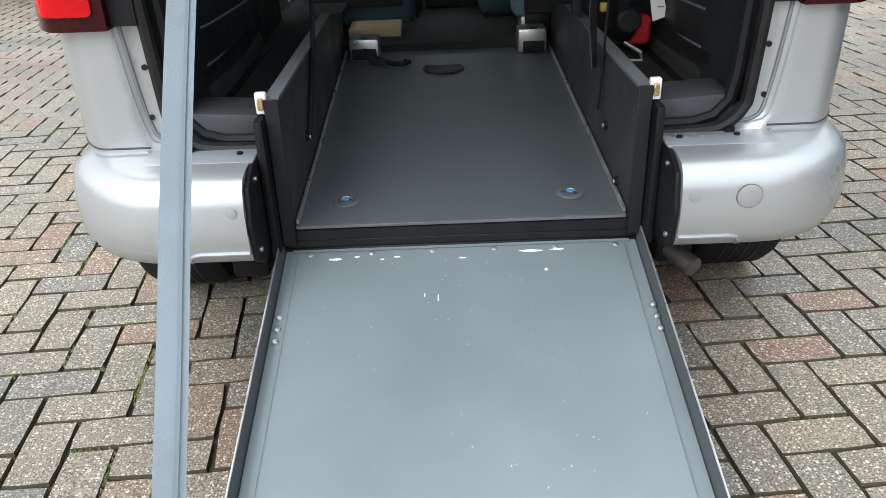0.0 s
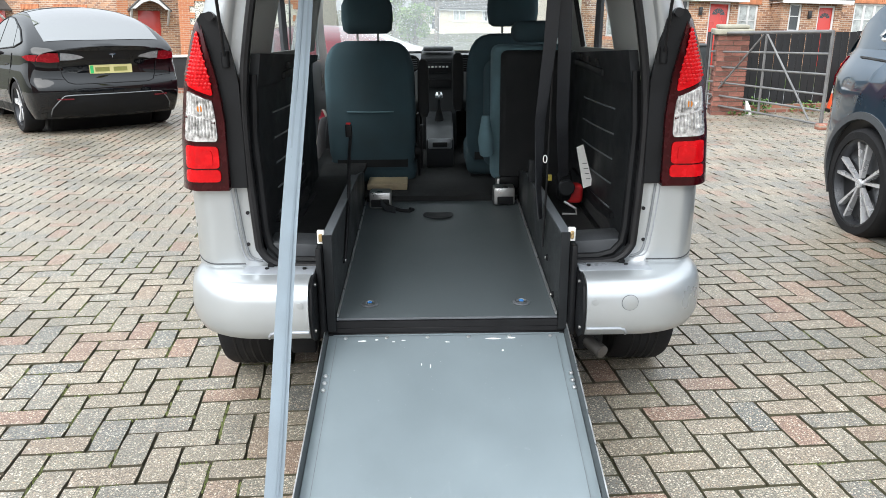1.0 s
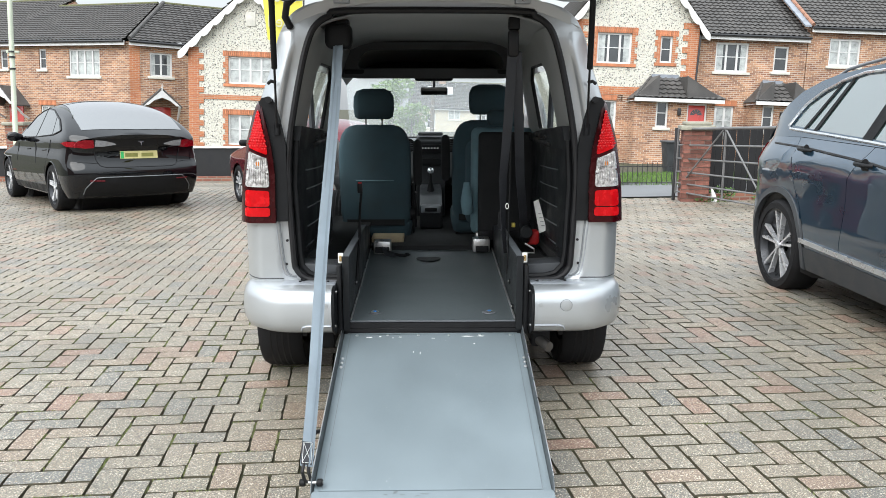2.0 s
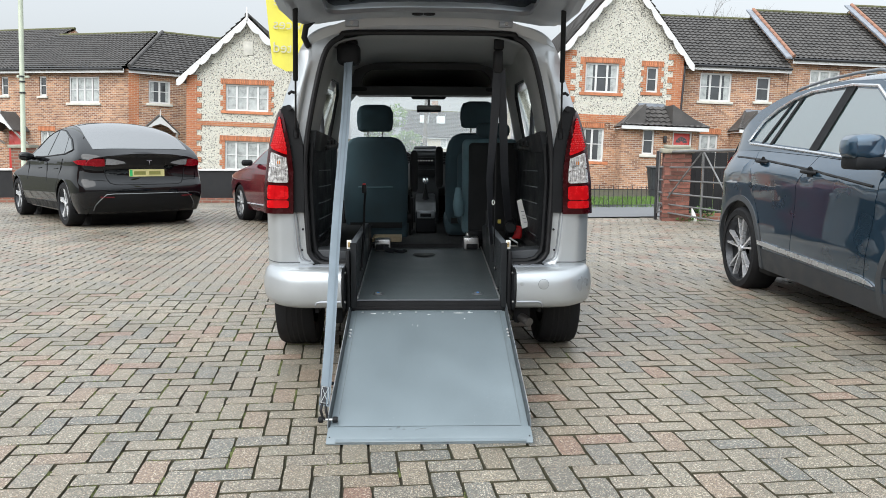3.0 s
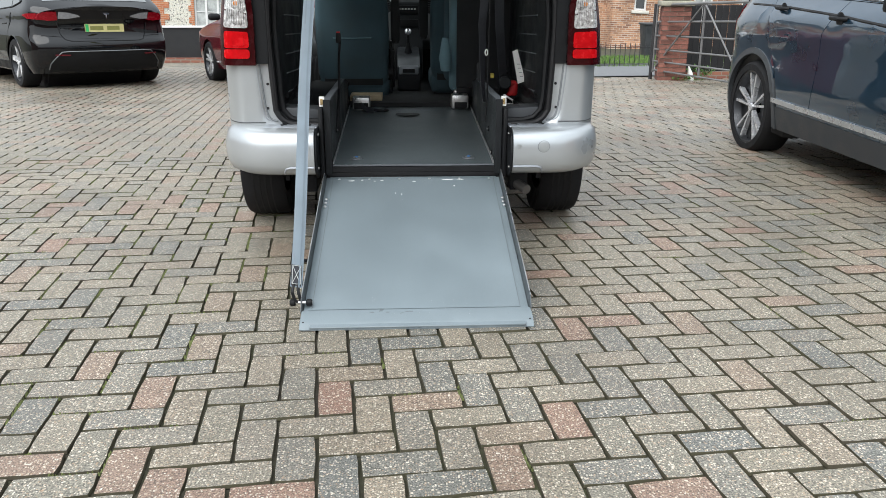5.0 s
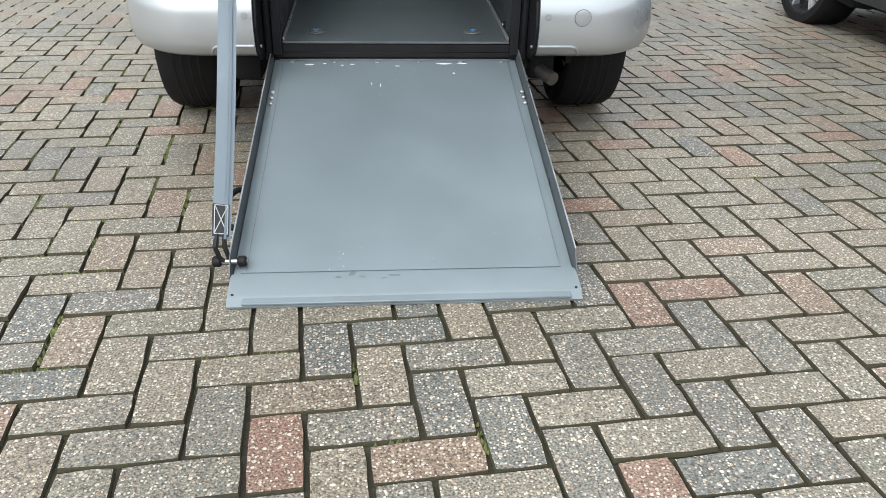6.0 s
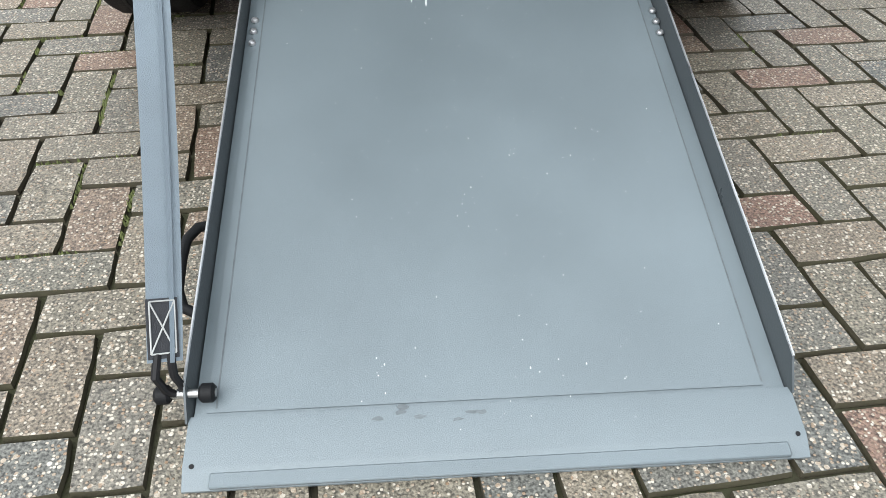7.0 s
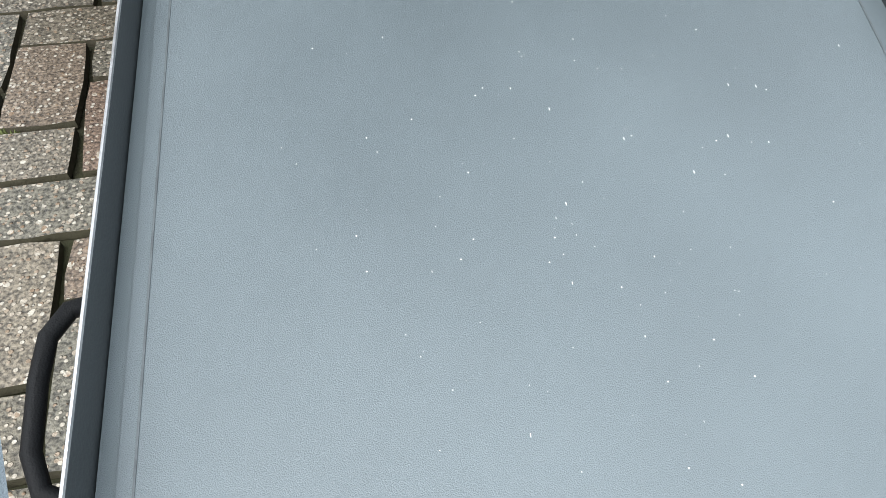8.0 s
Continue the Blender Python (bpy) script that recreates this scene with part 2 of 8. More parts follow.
def merge(bm, other):
    me = bpy.data.meshes.new("tmp")
    other.to_mesh(me)
    other.free()
    bm.from_mesh(me)
    bpy.data.meshes.remove(me)
    return bm


def sheet(outline, holes=(), cuts=((), ()), place=None, thick=0.0, normal=None):
    """A panel: an outline with holes, cut along grid lines, set in space by place(u, v) -> point, and given thickness
    along normal(u, v) (or a fixed vector)."""
    bm = bmesh.new()
    edges = []
    for loop in (outline, *holes):
        vs = [bm.verts.new((p[0], p[1], 0)) for p in loop]
        edges += [bm.edges.new((vs[i], vs[(i + 1) % len(vs)])) for i in range(len(vs))]
    bmesh.ops.triangle_fill(bm, use_beauty=True, use_dissolve=False, edges=edges, normal=(0, 0, 1))
    for k, vals in enumerate(cuts):
        no = (1, 0, 0) if k == 0 else (0, 1, 0)
        for v in vals:
            co = (v, 0, 0) if k == 0 else (0, v, 0)
            bmesh.ops.bisect_plane(bm, geom=[*bm.verts, *bm.edges, *bm.faces], dist=1e-5, plane_co=co, plane_no=no)
    uv = {v: (v.co.x, v.co.y) for v in bm.verts}
    if thick:
        faces = list(bm.faces)
        back = {}
        nf = normal if callable(normal) else (lambda u, v: normal)
        for v in list(uv):
            u, w = uv[v]
            back[v] = bm.verts.new(Vector(place(u, w)) - Vector(nf(u, w)) * thick)
        rim = [e for e in bm.edges if len(e.link_faces) == 1]
        for f in faces:
            bm.faces.new([back[v] for v in reversed(f.verts)])
        for e in rim:
            a, b = e.verts
            bm.faces.new((a, b, back[b], back[a]))
    for v, (u, w) in uv.items():
        v.co = place(u, w)
    return bm


def grid_surface(us, vs, place):
    bm = bmesh.new()
    rows = [[bm.verts.new(place(u, v)) for v in vs] for u in us]
    for a, b in zip(rows, rows[1:]):
        for k in range(len(vs) - 1):
            bm.faces.new((a[k], a[k + 1], b[k + 1], b[k]))
    return bm


def loft(rings, cap=True, closed=True, bm=None):
    bm = bm or bmesh.new()
    rows = [[bm.verts.new(p) for p in r] for r in rings]
    n = len(rows[0])
    for a, b in zip(rows, rows[1:]):
        for k in range(n if closed else n - 1):
            bm.faces.new((a[k], a[(k + 1) % n], b[(k + 1) % n], b[k]))
    if cap:
        bm.faces.new(rows[0][::-1])
        bm.faces.new(rows[-1])
    return bm


def rounded(x0, x1, z0, z1, r, n=5):
    """A rectangle with round corners, as points; r a number or four (from lower left, anticlockwise)."""
    rs = r if isinstance(r, (list, tuple)) else (r,) * 4
    out = []
    for (cx, cz, a0), q in zip(((x0, z0, 180), (x1, z0, 270), (x1, z1, 0), (x0, z1, 90)), rs):
        sx = 1 if cx == x0 else -1
        sz = 1 if cz == z0 else -1
        if q <= 0:
            out.append((cx, cz))
            continue
        for k in range(n + 1):
            t = radians(a0 + 90 * k / n)
            out.append((cx + sx * q + q * math.cos(t), cz + sz * q + q * math.sin(t)))
    return out


def frange(a, b, step):
    n = max(1, round((b - a) / step))
    return [a + (b - a) * i / n for i in range(n + 1)]


def curve(keys, x):
    """Smooth value at x through (x, value) keys."""
    if x <= keys[0][0]:
        return keys[0][1]
    for (a, p), (b, q) in zip(keys, keys[1:]):
        if x <= b:
            t = (x - a) / (b - a)
            return p + (q - p) * t * t * (3 - 2 * t)
    return keys[-1][1]


def line(keys, x):
    """Straight interpolation through (x, value) keys."""
    if x <= keys[0][0]:
        return keys[0][1]
    for (a, p), (b, q) in zip(keys, keys[1:]):
        if x <= b:
            return p + (q - p) * (x - a) / (b - a)
    return keys[-1][1]


def ribbon(pts, width, thick, across=None, bm=None):
    """A flat strap along points, its width along across (one vector or one a point)."""
    bm = bm or bmesh.new()
    pts = [Vector(p) for p in pts]
    rings = []
    for i, p in enumerate(pts):
        d = (pts[min(i + 1, len(pts) - 1)] - pts[max(i - 1, 0)]).normalized()
        a = Vector(across[i] if isinstance(across, list) else across)
        a = (a - d * a.dot(d)).normalized()
        n = a.cross(d).normalized()
        rings.append([p + a * width / 2 * s + n * thick / 2 * t for s, t in ((-1, -1), (1, -1), (1, 1), (-1, 1))])
    return loft(rings, bm=bm)

# ---- ground ----
def ground_z(y, x=0.0):
    """The yard falls gently away from the van; its far left part lies a little higher before it drops to the wall."""
    a = -0.036 * max(0.0, y - 2.0)
    b = -0.027 * max(0.0, min(y, 11.0) - 2.0) - 0.05 * max(0.0, min(y, 15.0) - 11.0) - 0.036 * max(0.0, y - 15.0)
    return a + (b - a) * min(1.0, max(0.0, (-x - 2.0) / 2.2))


PITCH = 0.1045
# the two steps of the bond, a little out of square as laid
BOND_U, BOND_V = Vector((0.1074, 0.00775)), Vector((-0.0105, 0.1011))
BOND_OFF = Vector((-0.2115, -1.6232))
BOND = Matrix(((BOND_U.x / PITCH, BOND_V.x / PITCH, 0, 0), (BOND_U.y / PITCH, BOND_V.y / PITCH, 0, 0), (0, 0, 1, 0), (0, 0, 0, 1)))


def paver(name, island):
    """Wet block paving: brown-grey and reddish blocks with pale aggregate."""
    m = bpy.data.materials.new(name)
    m.use_nodes = True
    nt = m.node_tree
    n = nt.nodes
    b = n["Principled BSDF"]
    if island:
        src = n.new("ShaderNodeNewGeometry").outputs["Random Per Island"]
    else:
        src = n.new("ShaderNodeObjectInfo").outputs["Random"]
    ramp = n.new("ShaderNodeValToRGB")
    els = ramp.color_ramp.elements
    els[0].position, els[0].color = 0.0, (0.190, 0.178, 0.150, 1)
    els[1].position, els[1].color = 1.0, (0.240, 0.150, 0.118, 1)
    for p, c in ((0.2, (0.232, 0.208, 0.170)), (0.42, (0.150, 0.153, 0.146)), (0.6, (0.250, 0.215, 0.172)), (0.72, (0.200, 0.186, 0.152)), (0.86, (0.232, 0.188, 0.148))):
        e = els.new(p)
        e.color = (*c, 1)
    link(nt, src, ramp.inputs["Fac"])
    geo = n.new("ShaderNodeNewGeometry")
    pos = geo.outputs["Position"]
    vor = n.new("ShaderNodeTexVoronoi")
    vor.inputs["Scale"].default_value = 150
    link(nt, pos, vor.inputs["Vector"])
    spk = n.new("ShaderNodeValToRGB")
    spk.color_ramp.elements[0].position, spk.color_ramp.elements[1].position = 0.32, 0.44
    spk.color_ramp.elements[0].color, spk.color_ramp.elements[1].color = (1, 1, 1, 1), (0, 0, 0, 1)
    link(nt, vor.outputs["Distance"], spk.inputs["Fac"])
    pick = n.new("ShaderNodeMath")
    pick.operation = "GREATER_THAN"
    pick.inputs[1].default_value = 0.40
    sep = n.new("ShaderNodeSeparateColor")
    link(nt, vor.outputs["Color"], sep.inputs[0])
    link(nt, sep.outputs[0], pick.inputs[0])
    both = n.new("ShaderNodeMath")
    both.operation = "MULTIPLY"
    link(nt, spk.outputs["Color"], both.inputs[0])
    link(nt, pick.outputs[0], both.inputs[1])
    chip = n.new("ShaderNodeTexVoronoi")
    chip.inputs["Scale"].default_value = 78
    link(nt, pos, chip.inputs["Vector"])
    csep = n.new("ShaderNodeSeparateColor")
    link(nt, chip.outputs["Color"], csep.inputs[0])
    cpick = n.new("ShaderNodeMath")
    cpick.operation = "GREATER_THAN"
    cpick.inputs[1].default_value = 0.64
    link(nt, csep.outputs[0], cpick.inputs[0])
    cspk = n.new("ShaderNodeMath")
    cspk.operation = "LESS_THAN"
    cspk.inputs[1].default_value = 0.30
    link(nt, chip.outputs["Distance"], cspk.inputs[0])
    cboth = n.new("ShaderNodeMath")
    cboth.operation = "MULTIPLY"
    link(nt, cpick.outputs[0], cboth.inputs[0])
    link(nt, cspk.outputs[0], cboth.inputs[1])
    fine = both
    both = n.new("ShaderNodeMath")
    both.operation = "MAXIMUM"
    link(nt, fine.outputs[0], both.inputs[0])
    link(nt, cboth.outputs[0], both.inputs[1])
    agg = n.new("ShaderNodeValToRGB")
    agg.color_ramp.elements[0].color, agg.color_ramp.elements[1].color = (0.30, 0.205, 0.13, 1), (0.66, 0.62, 0.53, 1)
    link(nt, sep.outputs[1], agg.inputs["Fac"])
    noi = n.new("ShaderNodeTexNoise")
    noi.inputs["Scale"].default_value, noi.inputs["Detail"].default_value = 210, 3
    link(nt, pos, noi.inputs["Vector"])
    big = n.new("ShaderNodeTexNoise")
    big.inputs["Scale"].default_value, big.inputs["Detail"].default_value = 1.3, 5
    link(nt, pos, big.inputs["Vector"])
    mul = n.new("ShaderNodeMix")
    mul.data_type, mul.blend_type = "RGBA", "MULTIPLY"
    mul.inputs["Factor"].default_value = 0.85
    tone = n.new("ShaderNodeValToRGB")
    tone.color_ramp.elements[0].position, tone.color_ramp.elements[1].position = 0.34, 0.66
    tone.color_ramp.elements[0].color, tone.color_ramp.elements[1].color = (0.18, 0.18, 0.175, 1), (1.57, 1.56, 1.47, 1)
    link(nt, noi.outputs["Fac"], tone.inputs["Fac"])
    link(nt, ramp.outputs["Color"], mul.inputs[6])
    link(nt, tone.outputs["Color"], mul.inputs[7])
    damp = n.new("ShaderNodeMapRange")
    damp.inputs["From Min"].default_value, damp.inputs["From Max"].default_value = 0.36, 0.60
    damp.inputs["To Min"].default_value, damp.inputs["To Max"].default_value = 0.80, 1.02
    link(nt, big.outputs["Fac"], damp.inputs["Value"])
    mix = n.new("ShaderNodeMix")
    mix.data_type = "RGBA"
    link(nt, both.outputs[0], mix.inputs["Factor"])
    link(nt, mul.outputs[2], mix.inputs[6])
    link(nt, agg.outputs["Color"], mix.inputs[7])
    soak = n.new("ShaderNodeVectorMath")
    soak.operation = "SCALE"
    link(nt, mix.outputs[2], soak.inputs[0])
    link(nt, damp.outputs[0], soak.inputs["Scale"])
    link(nt, soak.outputs[0], b.inputs["Base Color"])
    wet = n.new("ShaderNodeMapRange")
    wet.inputs["From Min"].default_value, wet.inputs["From Max"].default_value = 0.35, 0.65
    wet.inputs["To Min"].default_value, wet.inputs["To Max"].default_value = 0.28, 0.54
    link(nt, big.outputs["Fac"], wet.inputs["Value"])
    link(nt, wet.outputs[0], b.inputs["Roughness"])
    bump = n.new("ShaderNodeBump")
    bump.inputs["Strength"].default_value, bump.inputs["Distance"].default_value = 0.7, 0.003
    add = n.new("ShaderNodeMath")
    add.operation = "ADD"
    link(nt, noi.outputs["Fac"], add.inputs[0])
    link(nt, both.outputs[0], add.inputs[1])
    link(nt, add.outputs[0], bump.inputs["Height"])
    link(nt, bump.outputs[0], b.inputs["Normal"])
    return m


M_PAVER, M_PAVERS = paver("wet_paving_block", False), paver("wet_paving_blocks", True)
M_JOINT = mat("damp_mossy_joint_sand", (0.034, 0.026, 0.019), 0.9, 0, 0.5, 0.9, 90, 0.8, col2=(0.044, 0.050, 0.017))
# block sides are darkened: the shade in the joints is put into this colour
M_EDGE = mat("shaded_block_edge", (0.054, 0.042, 0.031), 0.9, 0, 0.4, 0.9, 90, 0.6, col2=(0.064, 0.062, 0.030))
M_MOSS = mat("joint_moss", (0.115, 0.135, 0.045), 0.9, 0, 0.4, 20, 200, 0.6)
M_ROAD = mat("grey_asphalt_road", (0.13, 0.135, 0.14), 0.85, 0, 0.15, 0.6, 120, 0.4)

gxs = [-400, -120, -60, -30, -15, -8, -4.2, -3.4, -2.7, -2.0, 0, 8, 15, 30, 60, 120, 400]
gys = [-300, -60, -20, -8, 2.0, 8, 11, 13, 15, 20, 30, 40, 60, 120, 400]
part("ground", grid_surface(gxs, gys, lambda x, y: (x, y, ground_z(min(y, 40), x) - 0.014)), M_JOINT, None, "damp sandy bed of the yard, running on to the horizon", kind="structure", category="ground")

paving = thing("paving", "wet herringbone block paving of brown, grey and reddish blocks", "paving", kind="structure")


def worn_block(name, lx, ly, seed):
    """A block with uneven, chipped edges."""
    rw = random.Random(seed)
    hx, hy = lx / 2, ly / 2
    ring = []
    for (x0, y0), (x1, y1), n in (((-hx, -hy), (hx, -hy), 4), ((hx, -hy), (hx, hy), 2), ((hx, hy), (-hx, hy), 4), ((-hx, hy), (-hx, -hy), 2)):
        for i in range(n):
            t = (i + (0 if i == 0 else rw.uniform(-0.25, 0.25))) / n
            k = rw.uniform(-0.0008, 0.0026) if i else rw.uniform(0.0015, 0.004)
            x, y = x0 + (x1 - x0) * t, y0 + (y1 - y0) * t
            ring.append((x - k * (1 if x > hx * 0.9 else -1 if x < -hx * 0.9 else 0), y - k * (1 if y > hy * 0.9 else -1 if y < -hy * 0.9 else 0)))
    bm = bmesh.new()
    lo = [bm.verts.new((x, y, -0.012)) for x, y in ring]
    hi = [bm.verts.new((x * 0.985, y * 0.972, rw.uniform(-0.0012, 0.0))) for x, y in ring]
    for i in range(len(ring)):
        bm.faces.new((lo[i], lo[(i + 1) % 12], hi[(i + 1) % 12], hi[i])).material_index = 1
    bm.faces.new(hi)
    bmesh.ops.triangulate(bm, faces=[f for f in bm.faces if len(f.verts) > 4])
    me = bpy.data.meshes.new(name)
    bm.to_mesh(me)
    bm.free()
    return me


def block_mesh(name, lx, ly):
    bm = bmesh.new()
    hx, hy, c = lx / 2, ly / 2, 0.0022
    lo = [bm.verts.new((x, y, -0.012)) for x, y in ((-hx, -hy), (hx, -hy), (hx, hy), (-hx, hy))]
    md = [bm.verts.new((x, y, -c * 0.8)) for x, y in ((-hx, -hy), (hx, -hy), (hx, hy), (-hx, hy))]
    hi = [bm.verts.new((x, y, 0)) for x, y in ((-hx + c, -hy + c), (hx - c, -hy + c), (hx - c, hy - c), (-hx + c, hy - c))]
    for a, b in ((lo, md), (md, hi)):
        for i in range(4):
            bm.faces.new((a[i], a[(i + 1) % 4], b[(i + 1) % 4], b[i])).material_index = 1
    bm.faces.new(hi)
    me = bpy.data.meshes.new(name)
    bm.to_mesh(me)
    bm.free()
    return me


BLOCK = block_mesh("block", 2 * PITCH - 0.0062, PITCH - 0.0062)
WORN = [worn_block("worn_block", 2 * PITCH - 0.0050, PITCH - 0.0050, k) for k in range(9)]
for me in [BLOCK] + WORN:
    me.materials.append(M_PAVER)
    me.materials.append(M_EDGE)


def blocks():
    """Herringbone blocks over the yard: centre and turn."""
    out = []
    for a in range(-128, 100):
        for b in range(-126, 176):
            k = (a + b) % 4
            if k == 0:
                u, v, turn = a + 1.0, b + 0.5, 0.0
            elif k == 2:
                u, v, turn = a + 0.5, b + 1.0, math.pi / 2
            else:
                continue
            p = BOND_OFF + BOND_U * u + BOND_V * v
            if -11.8 < p.x < 8.2 and -12.9 < p.y < (14.93 if p.x < 2.2 else 9.7 + 0.12 * p.x):
                out.append((p.x, p.y, turn))
    return out


def grow_moss():
    """Small clumps of moss in the joints, thickest on the near side of the yard."""
    rm = random.Random(21)
    verts, faces = [], []
    for x, y, t in blocks():
        if not (-4.2 < x < 2.4 and -3.0 < y < 3.5) or -0.5 < x < 0.5 and y > -1.2:
            continue
        if rm.random() > (0.85 if x < -0.7 else 0.08):
            continue
        L = rm.uniform(0.05, 0.19)
        s = rm.choice((-1, 1)) * PITCH / 2
        mid = rm.uniform(-1, 1) * (PITCH - L / 2)
        for k in range(int(L / 0.007)):
            u = mid + rm.uniform(-0.5, 0.5) * L
            v = s + rm.gauss(0, 0.0030)
            c, d = math.cos(t), math.sin(t)
            px = x + BOND[0][0] * (c * u - d * v) + BOND[0][1] * (d * u + c * v)
            py = y + BOND[1][0] * (c * u - d * v) + BOND[1][1] * (d * u + c * v)
            r, hgt = rm.uniform(0.0025, 0.0070), rm.uniform(-0.001, 0.005)
            n = len(verts)
            z = ground_z(py)
            a0 = rm.uniform(0, 6.28)
            verts += [(px + r * math.cos(a0 + q), py + r * math.sin(a0 + q), z - 0.009) for q in (0, 1.57, 3.14, 4.71)] + [(px + rm.gauss(0, 0.001), py, z + hgt)]
            faces += [(n, n + 1, n + 4), (n + 1, n + 2, n + 4), (n + 2, n + 3, n + 4), (n + 3, n, n + 4)]
    me = bpy.data.meshes.new("moss")
    me.from_pydata(verts, [], faces)
    me.materials.append(M_MOSS)
    tagged(new("moss", me), "green moss growing in the paving joints", "moss", kind="stuff")


def lay_paving():
    rb = random.Random(11)
    near, far = [], []
    for x, y, t in blocks():
        far.append((x, y, t)) if not (-0.95 < x < 1.05 and -2.45 < y < -1.12) else near.append((x, y, t))
    for x, y, t in near:
        ob = new("paving_block", rb.choice(WORN))
        ob.parent = paving
        ob.matrix_basis = Matrix.Translation((x, y, rb.uniform(-0.0025, 0.0015))) @ BOND @ pose(0, 0, 0, rb.gauss(0, 0.35), rb.gauss(0, 0.35), math.degrees(t) + rb.gauss(0, 0.5))
    shapes = [([v.co[:] for v in me.vertices], [tuple(p.vertices) for p in me.polygons], [p.material_index for p in me.polygons]) for me in [BLOCK] + WORN]
    verts, polys, mats = [], [], []
    for x, y, t in far:
        t += rb.gauss(0, 0.008)
        c, s = math.cos(t), math.sin(t)
        ux, uy, vx_, vy_ = BOND[0][0], BOND[1][0], BOND[0][1], BOND[1][1]
        k = len(verts)
        dz = rb.uniform(-0.0025, 0.0015) + ground_z(y, x)
        ta, tb = rb.gauss(0, 0.006), rb.gauss(0, 0.006)
        src, faces, which = shapes[rb.randrange(1, 10) if abs(x) < 3.2 and -3.2 < y < 2.0 else 0]
        mats += which
        for vx, vy, vz in src:
            px, py = c * vx - s * vy, s * vx + c * vy
            verts.append((x + ux * px + vx_ * py, y + uy * px + vy_ * py, vz + dz + ta * vx + tb * vy))
        polys += [tuple(k + i for i in f) for f in faces]
    me = bpy.data.meshes.new("paving_blocks")
    me.from_pydata(verts, [], polys)
    me.materials.append(M_PAVERS)
    me.materials.append(M_EDGE)
    me.polygons.foreach_set("material_index", mats)
    ob = new("paving_blocks", me)
    ob.parent = paving
    tagged(ob, kind="stuff")

# ---- the wheelchair-accessible van ----
OUT = [(0.50, 0.885), (0.82, 0.887), (1.0, 0.876), (1.2, 0.842), (1.365, 0.803), (1.6, 0.715), (1.70, 0.668), (1.76, 0.625), (1.80, 0.55), (1.82, 0.42), (1.83, 0.0)]
INN = [(0.545, 0.445), (0.548, 0.56), (0.562, 0.61), (0.60, 0.645), (0.66, 0.655), (1.0, 0.668), (1.2, 0.655), (1.35, 0.630), (1.5, 0.598), (1.62, 0.566), (1.70, 0.53), (1.748, 0.465), (1.772, 0.37), (1.782, 0.0)]


def smooth_line(pts, n=5):
    """A rounder run of points through the given ones."""
    out = []
    for i in range(len(pts) - 1):
        p0, p1, p2, p3 = (Vector(pts[max(0, min(len(pts) - 1, k))]) for k in (i - 1, i, i + 1, i + 2))
        for k in range(n):
            t = k / n
            out.append(tuple(0.5 * (2 * p1 + (p2 - p0) * t + (2 * p0 - 5 * p1 + 4 * p2 - p3) * t * t + (3 * p1 - p0 - 3 * p2 + p3) * t ** 3)))
    return out + [pts[-1]]


def half_width(z):
    return line(OUT, z)


van = thing("van", "silver wheelchair-accessible van with tailgate open and ramp down", "van")


def ease(t):
    t = min(1.0, max(0.0, t))
    return t * t * (3 - 2 * t)


def rear_y(x, z):
    """Depth of the rear panel: rounded forward at its outer edge, stepped in by the jamb."""
    fade = 1 - ease((z - 1.50) / 0.22)
    d = max(0.0, half_width(min(z, 1.70)) - abs(x))
    y = 0.02 + 0.10 * max(0, 1 - d / 0.09) ** 2 * fade
    y += 0.018 * ease((z - 1.55) / 0.27) ** 1.5
    inner = abs(x) - line(INN, min(z, 1.62))
    if z < 0.645:
        inner = math.hypot(abs(x) - 0.555, z - 0.645) - 0.10 if abs(x) > 0.555 else 0.545 - z
    return y + 0.022 * (1 - ease((inner - 0.040) / 0.03)) * fade


OUT_S, INN_S = smooth_line(OUT, 3), smooth_line(INN, 3)
ring = [(-x, z) for z, x in OUT_S] + [(x, z) for z, x in OUT_S[-2::-1]] + [(0.445, 0.50)] + [(x, z) for z, x in INN_S] + [(-x, z) for z, x in INN_S[-2::-1]] + [(-0.445, 0.50)]
part("rear_body_frame", sheet(ring, (), (frange(-0.9, 0.9, 0.015), frange(0.51, 0.75, 0.015) + frange(0.77, 1.82, 0.02)), lambda u, v: (u, rear_y(u, v), v), 0.03, (0, -1, 0)),
     M_SILVER, van)


def quarter_skin(s):
    """Smooth outer panel of the rear pillar above the lamp, wrapped round its corner."""
    def place(u, z):
        xi, xo = line(INN, min(z, 1.62)) + 0.048, half_width(z)
        lift = 0.005 * ease((z - 1.27) / 0.03) * ease((1.695 - z) / 0.05) - 0.001
        x = xi + (xo - xi) * min(u, 1.0)
        y = rear_y(x, z) - lift * (1 - max(0, u - 1) * 4)
        if u > 1:
            x, y = xo + lift * min(1, (u - 1) * 8), y + (u - 1) * 0.16
        return (s * x, y, z)
    return grid_surface(frange(0, 1, 0.0625) + [1.06, 1.12, 1.25], frange(1.27, 1.69, 0.02), place)


for s in (-1, 1):
    part("pillar_skin", quarter_skin(s), M_SILVER, van, smooth=80)
# rubber seal round the tailgate opening
seal = [(x - 0.004, z) for z, x in INN[:-1]] + [(-x + 0.004, z) for z, x in INN[-2::-1]]
part("tailgate_seal", tube([(x, 0.024, z) for x, z in smooth_line(seal)], 0.015, 8), M_RUBBER, van)
part("inner_seal_lip", tube([(x * 0.965, 0.055, z + (0.012 if z < 0.7 else -0.012 if z > 1.6 else 0)) for x, z in seal if z < 1.3 and x < 0], 0.016, 8), M_BLACK_PLASTIC, van)
